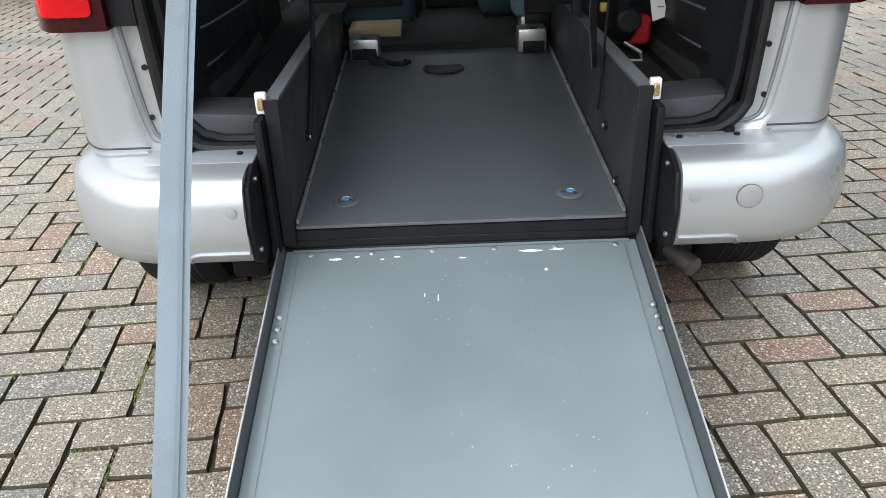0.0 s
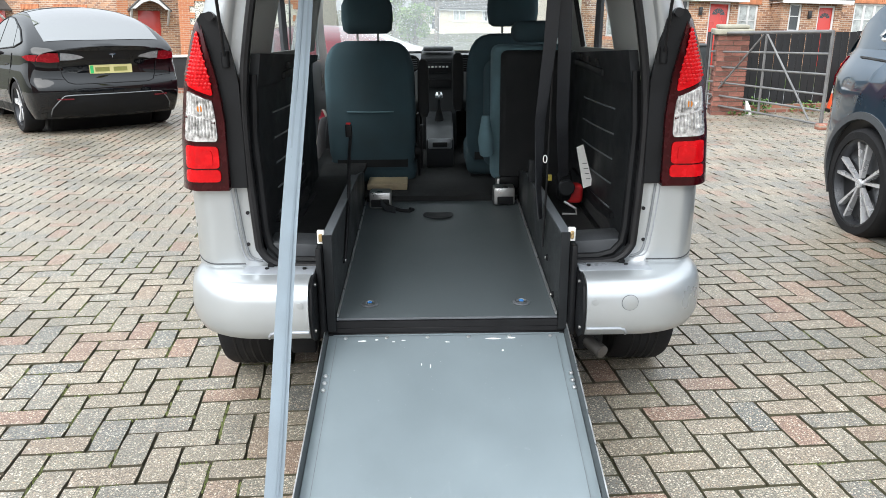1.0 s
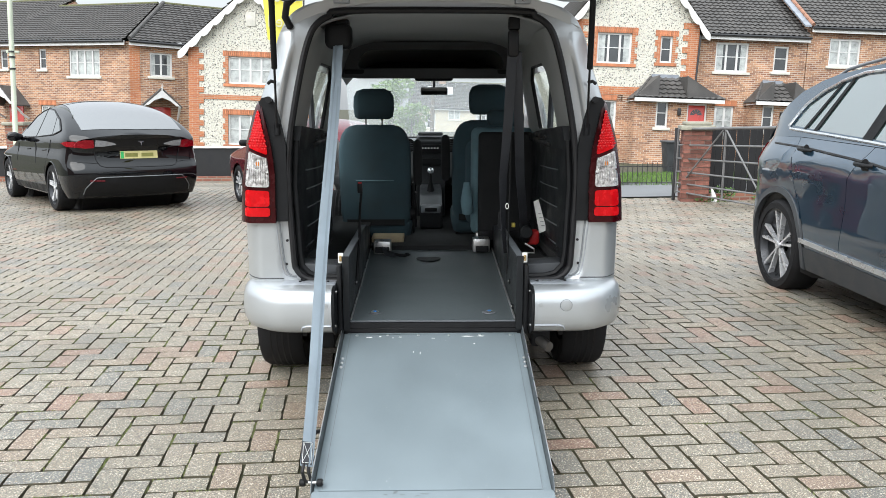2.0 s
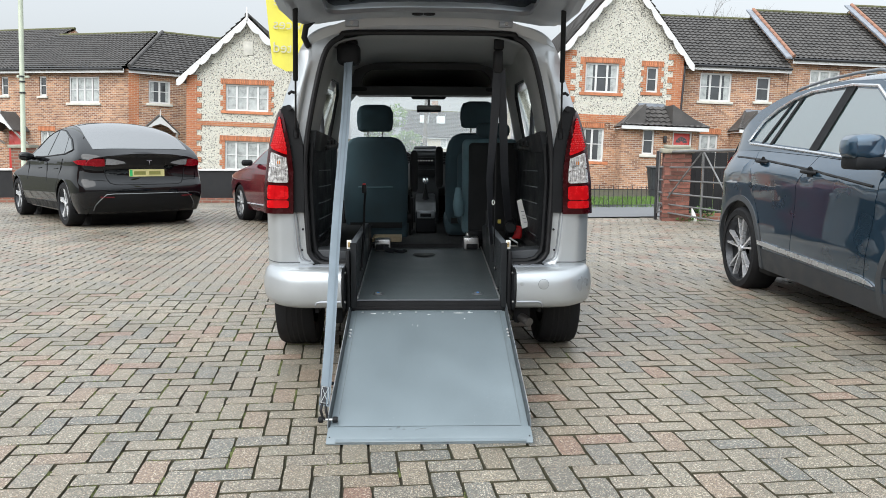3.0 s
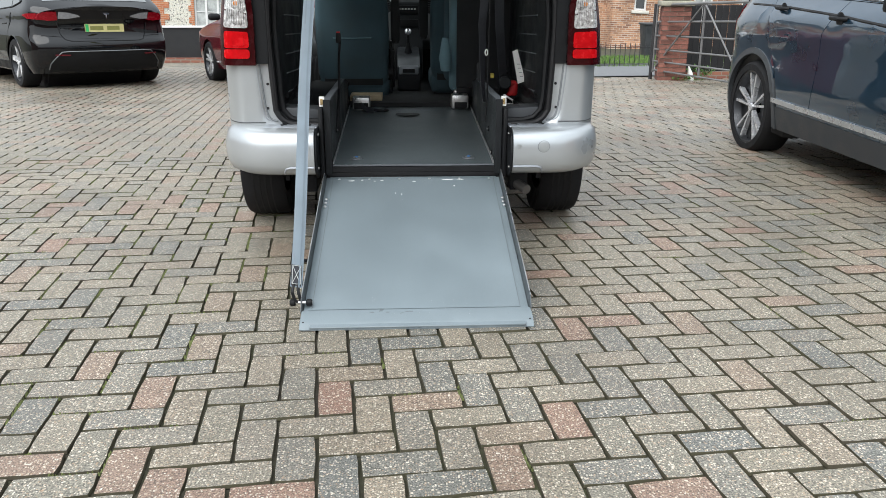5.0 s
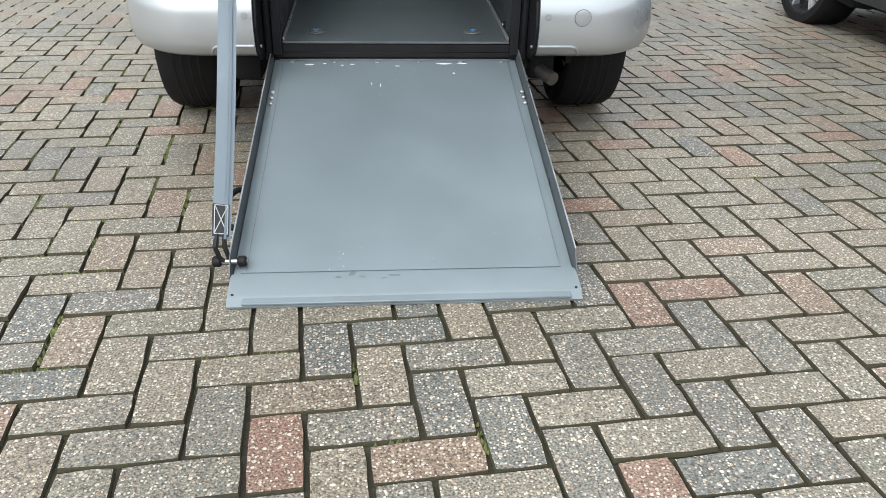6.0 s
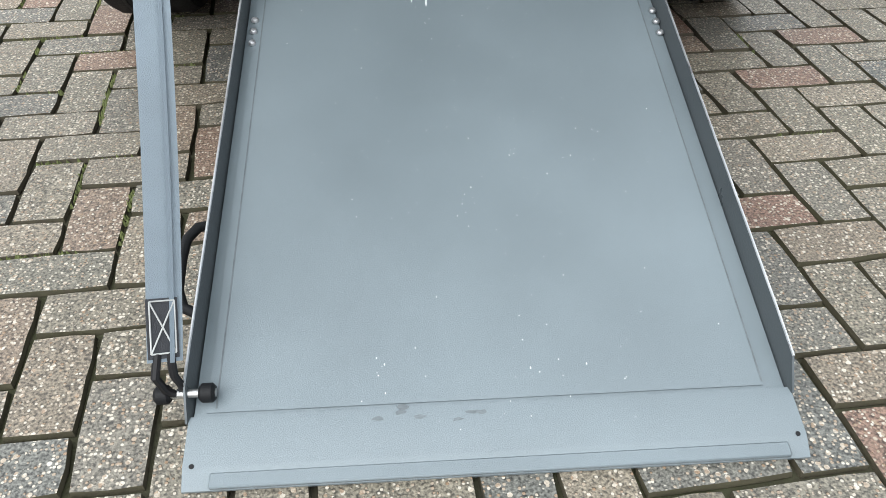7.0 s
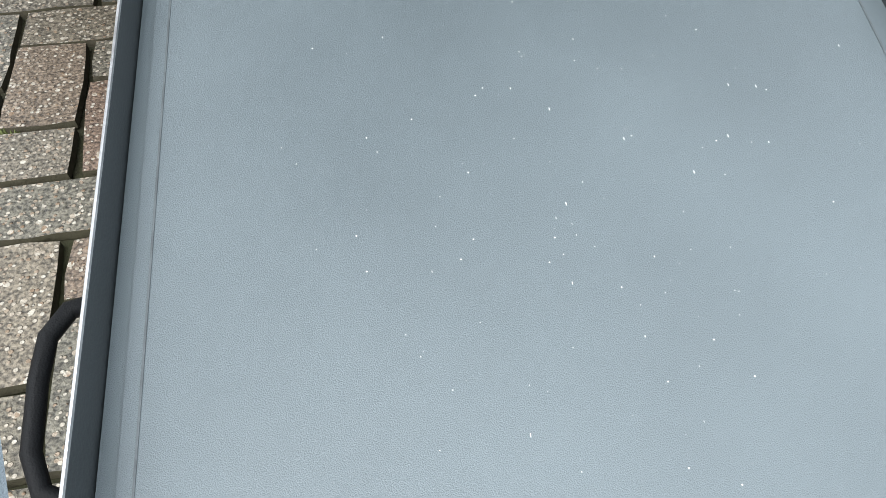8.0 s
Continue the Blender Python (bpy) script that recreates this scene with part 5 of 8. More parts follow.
# carrying handle and strap bolt on the near flange
hx = rx(-1, 1.0) - 0.010
part("carry_handle", tube([(hx, -0.812, 0.012), (hx - 0.02, -0.818, 0.014), (hx - 0.034, -0.842, 0.016), (hx - 0.037, -0.88, 0.016), (hx - 0.035, -0.938, 0.016), (hx - 0.024, -0.968, 0.014), (hx, -0.98, 0.012)], 0.0085, 10), M_BLACK_PLASTIC, ramp, "black plastic carrying handle")
bolt = part("strap_bolt", cyl((hx + 0.004, -1.112, 0.022), "x", 0.006, 0.075, 12), M_STEEL, ramp)
for x in (hx - 0.030, hx + 0.030):
    part("bolt_cap", cyl((x, -1.112, 0.022), "x", 0.0135, 0.022, 16, bev=0.004), M_BLACK_PLASTIC, bolt)
# hinge between floor and ramp
hg = part("hinge_assembly", box(-0.43, 0.43, 0.0755, 0.0785, 0.27, 0.30), M_RUBBER, van)
part("hinge_bar", cyl((0, 0.030, 0.306), "x", 0.012, 0.84, 14), M_RUBBER, hg)
part("hinge_plate", box(-0.43, 0.43, -0.006, 0.075, 0.282, 0.298, 0.003, 1), M_BLACK_PLASTIC, hg)
part("sill_angle", box(-0.42, 0.42, -0.003, 0.008, 0.298, 0.318, 0.002, 1), M_RUBBER, hg)

# ---- pull strap from the roof reel to the ramp ----
TOP = Vector((-0.432, 0.14, 1.66))
END = RAMP @ Vector((hx - 0.018, -1.09, 0.075))
reel = thing("strap_reel", "black plastic strap reel fixed under the van roof", "strap reel", pose(-0.43, 0.16, 1.68))
part("reel_case", box(-0.065, 0.06, -0.05, 0.05, -0.065, 0.05, 0.03, 3), M_BLACK_PLASTIC, reel)
part("reel_mouth", box(-0.035, 0.035, -0.042, -0.02, -0.032, 0.0, 0.006), M_RUBBER, reel)
part("reel_bracket", box(-0.02, 0.045, 0.0, 0.06, 0.03, 0.07, 0.008), M_DARK_TRIM, reel)
strap = thing("ramp_strap", "grey-blue webbing strap holding the ramp edge", "strap")
pts = [TOP + (END - TOP) * t + Vector((0.004 * math.sin(9 * t), 0, -0.035 * 4 * t * (1 - t))) for t in frange(0, 1, 0.025)]
part("webbing", ribbon(pts, 0.046, 0.0022, [(1, -0.25 + 0.95 * t, 0.0) for t in frange(0, 1, 0.025)]), M_WEBBING, strap)
for o in (-0.010, 0.010):
    part("webbing_stripe", ribbon([p + Vector((o, -0.0018, 0)) for p in pts], 0.006, 0.0012, [(1, -0.25 + 0.95 * t, 0.0) for t in frange(0, 1, 0.025)]), mat("woven_stripe", (0.150, 0.188, 0.220), 0.7, 0, 0.1, 9, 800, 0.4), strap)
d = (TOP - END).normalized()
ax = (Vector((1, 0.65, 0)) - d * Vector((1, 0.65, 0)).dot(d)).normalized()
nn = ax.cross(d)
if nn.y > 0:
    nn = -nn
sp = part("stitched_end", ribbon([END + d * 0.005, END + d * 0.04, END + d * 0.085], 0.040, 0.006, ax), M_WEBBING_DARK, strap)
c0, c1 = END + d * 0.012 + nn * 0.0042, END + d * 0.082 + nn * 0.0042
q = [c0 - ax * 0.016, c0 + ax * 0.016, c1 + ax * 0.016, c1 - ax * 0.016]
for a, b in ((0, 1), (1, 2), (2, 3), (3, 0), (0, 2), (1, 3)):
    part("stitch", tube([q[a], q[b]], 0.0012, 6), M_STITCH, sp, "pale stitching")
BOLT = RAMP @ Vector((hx - 0.012, -1.112, 0.022))
part("shackle", tube([END + d * 0.012 + ax * 0.008, END - d * 0.02 + ax * 0.012, BOLT + ax * 0.012 + Vector((0, 0, 0.01)), BOLT, BOLT - ax * 0.012 + Vector((0, 0, 0.01)), END - d * 0.02 - ax * 0.012, END + d * 0.012 - ax * 0.008], 0.006, 8), M_RUBBER, strap)

# ---- charcoal belts hanging on the off side ----
belt = thing("wheelchair_belt", "charcoal wheelchair belts hanging from the roof", "seat belt")
part("belt_anchor", box(0.352, 0.405, 0.12, 0.17, 1.70, 1.76, 0.01), M_BLACK_PLASTIC, belt)
part("belt_guide", box(0.350, 0.400, 0.11, 0.16, 1.58, 1.70, 0.012), M_RUBBER, belt)
part("belt_webbing", ribbon([(0.372, 0.13, 1.62), (0.36, 0.16, 1.3), (0.352, 0.30, 1.0), (0.37, 0.42, 0.72), (0.378, 0.40, 0.60)], 0.046, 0.003, [(1, 0, 0), (1, 0.2, 0), (0.8, 0.5, 0), (0.5, 0.8, 0), (0.4, 0.8, 0)]), M_WEBBING_DARK, belt)
part("belt_webbing", ribbon([(0.392, 0.13, 1.60), (0.415, 0.20, 1.30), (0.45, 0.40, 1.0), (0.50, 0.62, 0.74), (0.52, 0.70, 0.64)], 0.046, 0.003, [(1, 0, 0), (1, 0, 0), (1, 0.3, 0), (1, 0.5, 0), (1, 0.6, 0)]), M_WEBBING_DARK, belt)
part("belt_cord", tube([(0.374, 0.14, 1.58), (0.386, 0.28, 1.0), (0.388, 0.35, 0.62), (0.384, 0.36, 0.50)], 0.004, 6), M_RUBBER, belt)
part("cord_eye", tube([(0.375 + 0.007 * math.cos(t), 0.30, 0.86 + 0.014 * math.sin(t)) for t in frange(0, 6.28, 0.5)], 0.002, 6), M_WHITE_CARD, belt)
bk2 = thing("belt_tongue", "belt buckle clipped beside the tray panel", "belt buckle", pose(0.385, 0.75, 0.70))
part("tongue", box(-0.014, 0.016, -0.01, 0.01, -0.03, 0.07, 0.006), M_DARK_TRIM, bk2)
kit = thing("restraint_kit", "red and black restraint reel with white label", "wheelchair restraint", pose(0.535, 0.68, 0.555))
part("reel_body", cyl((-0.02, 0.0, 0.115), "x", 0.065, 0.05, 20, bev=0.01), M_BLACK_PLASTIC, kit)
part("reel_boss", cyl((-0.02, -0.06, 0.12), "y", 0.035, 0.03, 18, bev=0.006), M_DARK_TRIM, kit)
part("red_pad", box(-0.01, 0.06, -0.03, 0.03, 0.04, 0.125, 0.02, 3), M_RED_PAD, kit, "red webbing pad")
part("kit_bracket", tube([(-0.02, -0.02, 0.05), (0.03, -0.03, 0.02), (0.03, -0.05, 0.0), (-0.03, -0.05, 0.002)], 0.006, 8), M_STEEL, kit)
part("yellow_tab", box(-0.095, -0.075, -0.02, 0.0, 0.14, 0.165, 0.003), mat("yellow_tab", (0.35, 0.28, 0.04), 0.5), kit)
card = part("label_card", prism([(0.020, 0.285), (0.048, 0.297), (0.098, 0.125), (0.056, 0.11)], "y", -0.035, -0.033), M_WHITE_CARD, kit, "white printed label card")
for k in range(4):
    part("print_bar", box(0.048 + 0.006 * (4 - k) - 0.006, 0.060 + 0.006 * (4 - k), -0.0365, -0.0352, 0.150 + 0.022 * k, 0.153 + 0.022 * k), M_TRIM_EDGE, card)

# ---- parked cars ----
SLOPE = -math.atan(0.036)
M_NAVY = mat("dark_blue_metallic_paint", (0.020, 0.058, 0.100), 0.30, 0.75, 0.08, 3, 900, 0.0, coat=1.0, spec=0.3, rvar=0.05)
M_BLACK_PAINT = mat("black_car_paint", (0.003, 0.0035, 0.0045), 0.15, 0.0, 0.08, 3, 900, 0.0, coat=1.0, spec=0.0, rvar=0.03)
for gloss_paint, haze in ((M_NAVY, 0.02), (M_BLACK_PAINT, 0.015)):
    gloss_paint.node_tree.nodes["Principled BSDF"].inputs["Coat Roughness"].default_value = haze
M_RED_PAINT = mat("dark_red_car_paint", (0.105, 0.007, 0.014), 0.25, 0.25, 0.08, 3, 900, 0.0, coat=1.0, spec=0.0, rvar=0.03)
M_CLADDING = mat("grey_arch_cladding", (0.045, 0.050, 0.055), 0.55, 0, 0.15, 6, 300, 0.15)
M_ALLOY = mat("machined_alloy", (0.60, 0.61, 0.63), 0.28, 0.6, 0.08, 12, 300, 0.03)
M_ALLOY_DARK = mat("dark_alloy", (0.04, 0.042, 0.046), 0.35, 0.6, 0.15, 12, 300, 0.03)
M_SATIN_TRIM = mat("satin_silver_trim", (0.62, 0.64, 0.66), 0.3, 0.8, 0.06, 10, 300, 0.02)
M_RAIL = mat("satin_grey_roof_rail", (0.22, 0.23, 0.24), 0.4, 0.6, 0.06, 10, 300, 0.02)
M_PLATE_Y = mat("yellow_number_plate", (0.57, 0.52, 0.24), 0.4, 0, 0.08, 10, 100, 0.02)
M_PLATE_GREEN = mat("green_plate_band", (0.03, 0.42, 0.12), 0.4)
M_TAIL = lamp_glass("car_tail_lens", (0.22, 0.004, 0.010))


def road_wheel(parent, c, r, w, side, spokes=5, name="road_wheel", twin=True, hub=M_ALLOY, barrel=M_ALLOY_DARK, steer=0.0, wide=1.0, rim_share=0.74):
    """A tyre with an alloy rim and separate spokes; side is -1 or 1 along x."""
    cx, cy, cz = c
    k = r / 0.345
    rim = r * rim_share
    wh = part(name, lathe([(rim, -w / 2), (r * 0.93, -w / 2), (r * 0.985, -w * 0.42), (r, -w * 0.3), (r, w * 0.3), (r * 0.985, w * 0.42), (r * 0.93, w / 2), (rim, w / 2)], "x", c, 56, hollow=True), M_TYRE, parent)
    o = side * w * 0.46
    part("rim", lathe([(rim + 0.006, o * 0.2), (rim + 0.006, o * 1.02), (rim - 0.014, o), (rim - 0.03, o * 0.5), (0.06 * k, o * 0.35), (0.05 * k, o * 0.2)], "x", c, 48, hollow=True), barrel, wh)
    me = None
    for i in range(spokes):
        for d in ((-0.16, 0.16) if twin else (0.0,)):
            a = 2 * math.pi * i / spokes + 0.3
            if me is None or twin:
                bm = bmesh.new()
                r0, r1 = 0.035 * k, rim - 0.006
                a1 = d * 1.25
                pts = [(r0, d * 0.5 - 0.20), (r1, a1 - 0.055 * wide), (r1, a1 + 0.075 * wide), (r0, d * 0.5 + 0.20)]
                lo = [bm.verts.new((o * 0.55, q * math.cos(t), q * math.sin(t))) for q, t in pts]
                hi = [bm.verts.new((o * (0.92 if j in (1, 2) else 0.80), q * math.cos(t), q * math.sin(t))) for j, (q, t) in enumerate(pts)]
                bm.faces.new(lo)
                bm.faces.new(hi[::-1])
                for j in range(4):
                    bm.faces.new((lo[j], lo[(j + 1) % 4], hi[(j + 1) % 4], hi[j]))
                sp = part("spoke", bm, hub, wh, local=Matrix.Translation(c) @ Matrix.Rotation(a, 4, "X"))
                me = sp
            else:
                share("spoke", me, wh, Matrix.Translation(c) @ Matrix.Rotation(a, 4, "X"))
    if steer:
        wh.matrix_basis = Matrix.Translation(c) @ Matrix.Rotation(radians(steer), 4, "Z") @ Matrix.Translation(-Vector(c))
    part("hub_cap", cyl((cx + o * 0.82, cy, cz), "x", 0.032 * k, 0.02, 20, bev=0.004), hub, wh)
    return wh


def arc(cy, cz, r, a0, a1, n=16):
    return [(cy + r * math.cos(radians(a0 + (a1 - a0) * i / n)), cz + r * math.sin(radians(a0 + (a1 - a0) * i / n))) for i in range(n + 1)]


# -- dark blue sports utility vehicle; y towards its tail, its near side faces -x --
def suv():
    car = thing("suv", "dark blue sports utility vehicle with alloy wheels, parked", "car", Matrix.Translation((2.60, 2.17, -0.03)) @ Matrix.Rotation(radians(-0.9), 4, "X"))
    W = 1.82
    ya = 0.0          # rear axle
    yf = -2.42        # front axle
    R, CZ = 0.345, 0.345

    def inset(y, z):
        d = 0.0
        if z < 0.55:
            d += 0.05 * ((0.55 - z) / 0.35) ** 2
        d += 0.016 * max(0, 1 - abs(z - 0.78) / 0.22)
        if z > 1.02:
            d += 0.085 * min(1, (z - 1.02) / 0.13) + 0.28 * max(0, z - 1.15)
        if z > 0.84:
            d += 0.035 * min(1, (z - 0.84) / 0.22) ** 1.6
        if y > 0.2:
            d += 0.20 * ((y - 0.2) / 0.56) ** 2.4
        if y < yf - 0.1:
            d += 0.35 * ((yf - 0.1 - y) / 0.75) ** 2.2
        return d

    def spot(s, out=0.0):
        return (lambda y, z: (inset(y, z) - out, y, z)) if s < 0 else (lambda y, z: (W - inset(y, z) + out, y, z))

    def belt(y):
        return line([(-3.5, 1.02), (-2.2, 1.06), (0.5, 1.16), (0.9, 1.13)], y)
    top = [(0.62, 1.20), (0.48, 1.30), (0.34, 1.39), (0.15, 1.49), (-0.09, 1.557), (-0.28, 1.592), (-0.72, 1.627), (-1.10, 1.632), (-1.50, 1.602), (-1.75, 1.50)]
    cuts = (frange(-3.4, 0.9, 0.15), frange(0.25, 1.6, 0.09))
    a_r = arc(ya, CZ, 0.405, -12, 192)[::-1]
    a_f = arc(yf, CZ, 0.405, -12, 192)[::-1]
    g = 0.003
    cut1 = [(-0.06, 1.155), (-0.16, 0.98), (-0.24, 0.80), (-0.36, 0.66), (-0.44, 0.50), (-0.47, 0.30)]      # rear door, rear edge
    cut2 = [(-1.06, 1.118), (-1.02, 1.04), (-0.93, 0.92), (-0.93, 0.60), (-0.90, 0.30)]                # between the doors
    cut3 = [(-1.93, 1.070), (-1.90, 0.85), (-1.86, 0.55), (-1.83, 0.30)]                                # front door, front edge
    panels = {
        "rear_quarter": [(0.76, 0.60), (0.76, 0.92), (0.74, 1.06), (0.68, 1.155)] + [(y + g, z) for y, z in cut1[:4]] + a_r[2:-2] + [(0.44, 0.32), (0.70, 0.36)],
        "rear_door": [(y - g, z) for y, z in cut1] + [(y + g, z) for y, z in cut2[::-1]],
        "front_door": [(y - g, z) for y, z in cut2] + [(y + g, z) for y, z in cut3[::-1]],
        "front_wing": [(y - g, z) for y, z in cut3] + a_f[2:-2] + [(-2.98, 0.30), (-3.40, 0.34), (-3.50, 0.60), (-3.46, 0.85), (-3.30, 0.97), (-2.6, 1.05)],
    }
    for s in (-1, 1):
        for nm, o in panels.items():
            p = part(nm, sheet(o, (), cuts, spot(s), 0.02, (s, 0, 0)), M_NAVY, car)
            if nm.endswith("door"):
                y0, z0 = (-0.27, 1.072) if nm == "rear_door" else (-1.10, 1.015)
                h = part("door_handle", tube([Vector(spot(s, 0.0)(y0 + 0.07, z0 + 0.004)), Vector(spot(s, 0.035)(y0 + 0.05, z0 + 0.004)), Vector(spot(s, 0.04)(y0 - 0.05, z0 - 0.002)), Vector(spot(s, 0.0)(y0 - 0.08, z0 - 0.004))], [0.012, 0.014, 0.014, 0.012], 10), M_BLACK_PLASTIC, p)
                part("handle_recess", cyl(spot(s, 0.001)(y0, z0 - 0.004), "x", 0.042, 0.004, 20), M_BLACK_PLASTIC, h)
        body_in = [(0.68, 1.150)] + top + [(-2.32, 1.09), (-1.93, 1.075), (-1.06, 1.122), (-0.06, 1.158)]
        w1 = [(0.13, 1.240), (-0.06, 1.225), (-0.385, 1.525), (-0.19, 1.465), (0.0, 1.38)]
        w2 = [(-0.09, 1.222), (-0.215, 1.213), (-0.505, 1.543), (-0.415, 1.535)]
        w3 = [(-0.255, 1.21), (-0.87, 1.172), (-1.105, 1.578), (-0.66, 1.572), (-0.54, 1.555)]
        w4 = [(-0.975, 1.166), (-1.42, 1.132), (-1.90, 1.10), (-1.78, 1.28), (-1.65, 1.435), (-1.47, 1.548), (-1.21, 1.578)]
        frame_ = part("window_frame", sheet(body_in, [w1, w2, w3, w4], cuts, spot(s), 0.03, (s, 0, 0)), M_NAVY, car)
        for w in (w1, w2, w3, w4):
            part("side_glass", sheet(w, (), cuts, spot(s, -0.006), 0.006, (s, 0, 0)), M_SUVGLASS, frame_)
        for o in ([(-0.056, 1.215), (-0.094, 1.213), (-0.420, 1.545), (-0.382, 1.536)], [(-0.211, 1.205), (-0.259, 1.202), (-0.545, 1.562), (-0.500, 1.552)], [(-0.866, 1.162), (-0.980, 1.156), (-1.216, 1.588), (-1.100, 1.588)]):
            part("window_pillar", sheet(o, (), cuts, spot(s, 0.003), 0.01, (s, 0, 0)), M_BLACK_PLASTIC, frame_)
        rim = [(-1.95, 1.085), (-1.42, 1.117), (-0.936, 1.150), (-0.446, 1.180), (0.14, 1.215), (0.172, 1.235), (0.10, 1.315), (0.01, 1.395), (-0.174, 1.482), (-0.40, 1.548), (-0.644, 1.588), (-1.16, 1.597), (-1.48, 1.568), (-1.668, 1.454), (-1.80, 1.289), (-1.93, 1.11)]
        part("window_chrome", tube([spot(s, 0.006)(y, z) for y, z in rim], 0.011, 6), M_SATIN_TRIM, frame_)
        # black tube along the shoulder crease, drawing the crease's shade as a line
        part("shoulder_crease", tube([spot(s, -0.002)(y, z) for y, z in ((0.62, 1.105), (0.265, 1.102), (-0.248, 1.083), (-1.074, 1.029), (-1.86, 0.955))], 0.010, 6), M_RUBBER, frame_)
        part("roof_rail", tube([spot(s, -0.04)(-0.22, 1.585)] + [Vector(spot(s, -0.05)(y, z)) for y, z in ((-0.30, 1.628), (-0.5, 1.652), (-0.72, 1.672), (-1.08, 1.685), (-1.34, 1.683), (-1.46, 1.660))] + [spot(s, -0.05)(-1.53, 1.605)], 0.011, 8), M_RAIL, car)
        for cy in (ya, yf):
            q = arc(cy, CZ, 0.40, -14, 194, 24)
            part("arch_moulding", sheet(arc(cy, CZ, 0.445, -14, 194, 24) + q[::-1], (), ((), ()), spot(s, 0.010), 0.035, (s, 0, 0)), M_CLADDING, car)
            road_wheel(car, (0.125 if s < 0 else W - 0.125, cy, CZ), R, 0.235, s, wide=0.60, rim_share=0.80)
            part("arch_liner", tube([((0.17 if s < 0 else W - 0.17), y, z) for y, z in arc(cy, CZ, 0.40, -20, 200, 16)], 0.13, 8), M_RUBBER, car)
        # lower sill in charcoal: dark reflection of shaded ground put into its colour
        part("sill_cladding", sheet([(-0.44, 0.40), (-0.46, 0.24), (-2.20, 0.20), (-2.24, 0.36), (-2.0, 0.345), (-1.0, 0.385)], (), cuts, spot(s, 0.004), 0.03, (s, 0, 0)), M_SILL, car)
        part("sill_moulding", sheet([(-0.40, 0.462), (-0.40, 0.430), (-1.95, 0.372), (-1.90, 0.395), (-1.80, 0.412)], (), cuts, spot(s, 0.014), 0.012, (s, 0, 0)), M_SATIN_TRIM, car)
        # door mirror
        mx = spot(s, 0.0)(-1.95, 1.14)
        sgn = s
        mr = part("door_mirror", loft([[(mx[0] + sgn * a, -1.88 + b, 1.185 + c) for b, c in rounded(-hw, hw, -hh, hh, min(hw, hh) * 0.6, 4)] for a, hw, hh in ((0.08, 0.05, 0.055), (0.12, 0.09, 0.072), (0.20, 0.10, 0.078), (0.27, 0.09, 0.066), (0.30, 0.05, 0.04))]), M_NAVY, car)
        part("mirror_base", tube([Vector(mx) + Vector((0, -0.02, -0.07)), Vector(mx) + Vector((sgn * 0.08, 0.06, -0.05)), Vector(mx) + Vector((sgn * 0.16, 0.13, -0.02))], [0.05, 0.04, 0.04], 10), M_BLACK_PLASTIC, mr)
        part("mirror_lower", box(min(mx[0] + sgn * 0.09, mx[0] + sgn * 0.27), max(mx[0] + sgn * 0.09, mx[0] + sgn * 0.27), -1.97, -1.79, 1.055, 1.135, 0.02), M_BLACK_PLASTIC, mr)
        part("tail_light", sheet([(0.52, 1.10), (0.70, 1.09), (0.75, 0.98), (0.74, 0.90), (0.64, 0.90)], (), cuts, spot(s, 0.006), 0.02, (s, 0, 0)), M_TAIL, car)
    ring = []
    for y, z in [(0.70, 1.15)] + top:
        i = inset(y, z)
        ring.append([(i + (W - 2 * i) * t, y + 0.06 * math.sin(t * math.pi) * (y > 0.2), z + 0.075 * (1 - abs(2 * t - 1) ** 2.6)) for t in frange(0, 1, 0.08)])
    part("roof", loft(ring, False, False), M_NAVY, car)
    part("tailgate", grid_surface(frange(0, 1, 0.1), frange(0.30, 1.26, 0.12), lambda t, z: (0.20 + (W - 0.40) * t, line([(0.3, 0.72), (0.6, 0.80), (0.95, 0.80), (1.1, 0.76), (1.26, 0.60)], z) + 0.06 * math.sin(math.pi * t) - 0.10 * (abs(2 * t - 1) ** 6), z)), M_NAVY, car)
    part("bonnet", grid_surface(frange(0, 1, 0.1), frange(-3.4, -2.35, 0.15), lambda t, y: (0.12 + (W - 0.24) * t, y + 0.10 * (abs(2 * t - 1) ** 3), curve([(-3.4, 0.86), (-3.1, 1.0), (-2.35, 1.10)], y) + 0.03 * math.sin(math.pi * t))), M_NAVY, car)
    part("windscreen", grid_surface(frange(0, 1, 0.1), frange(0, 1, 0.25), lambda t, v: (0.20 + 0.07 * v + (W - 0.40 - 0.14 * v) * t, -2.55 + 0.80 * v - 0.10 * math.sin(math.pi * t), 1.09 + 0.43 * v)), M_TINT, car)
    part("front_bumper", box(0.16, W - 0.16, -3.50, -3.30, 0.28, 0.90, 0.08, 3), M_NAVY, car)
    part("floor_pan", box(0.24, W - 0.24, -3.3, 0.66, 0.17, 0.26), M_RUBBER, car)
    part("cabin_lining", box(0.22, W - 0.22, -2.2, 0.4, 0.34, 1.08), M_BLACK_PLASTIC, car)
    for y in (-1.0, -2.0):
        for x in (0.50, W - 0.50):
            part("cabin_seat", box(x - 0.22, x + 0.22, y - 0.08, y + 0.08, 0.9, 1.42, 0.06, 3), M_BLACK_PLASTIC, car)
    return car


M_SUVGLASS = mat("lightly_tinted_car_glass", (0.080, 0.135, 0.130), 0.03, 0, 0.1, 2, 10, 0, coat=1.0, spec=1.0, rvar=0.01, trans=0.35)
suv()


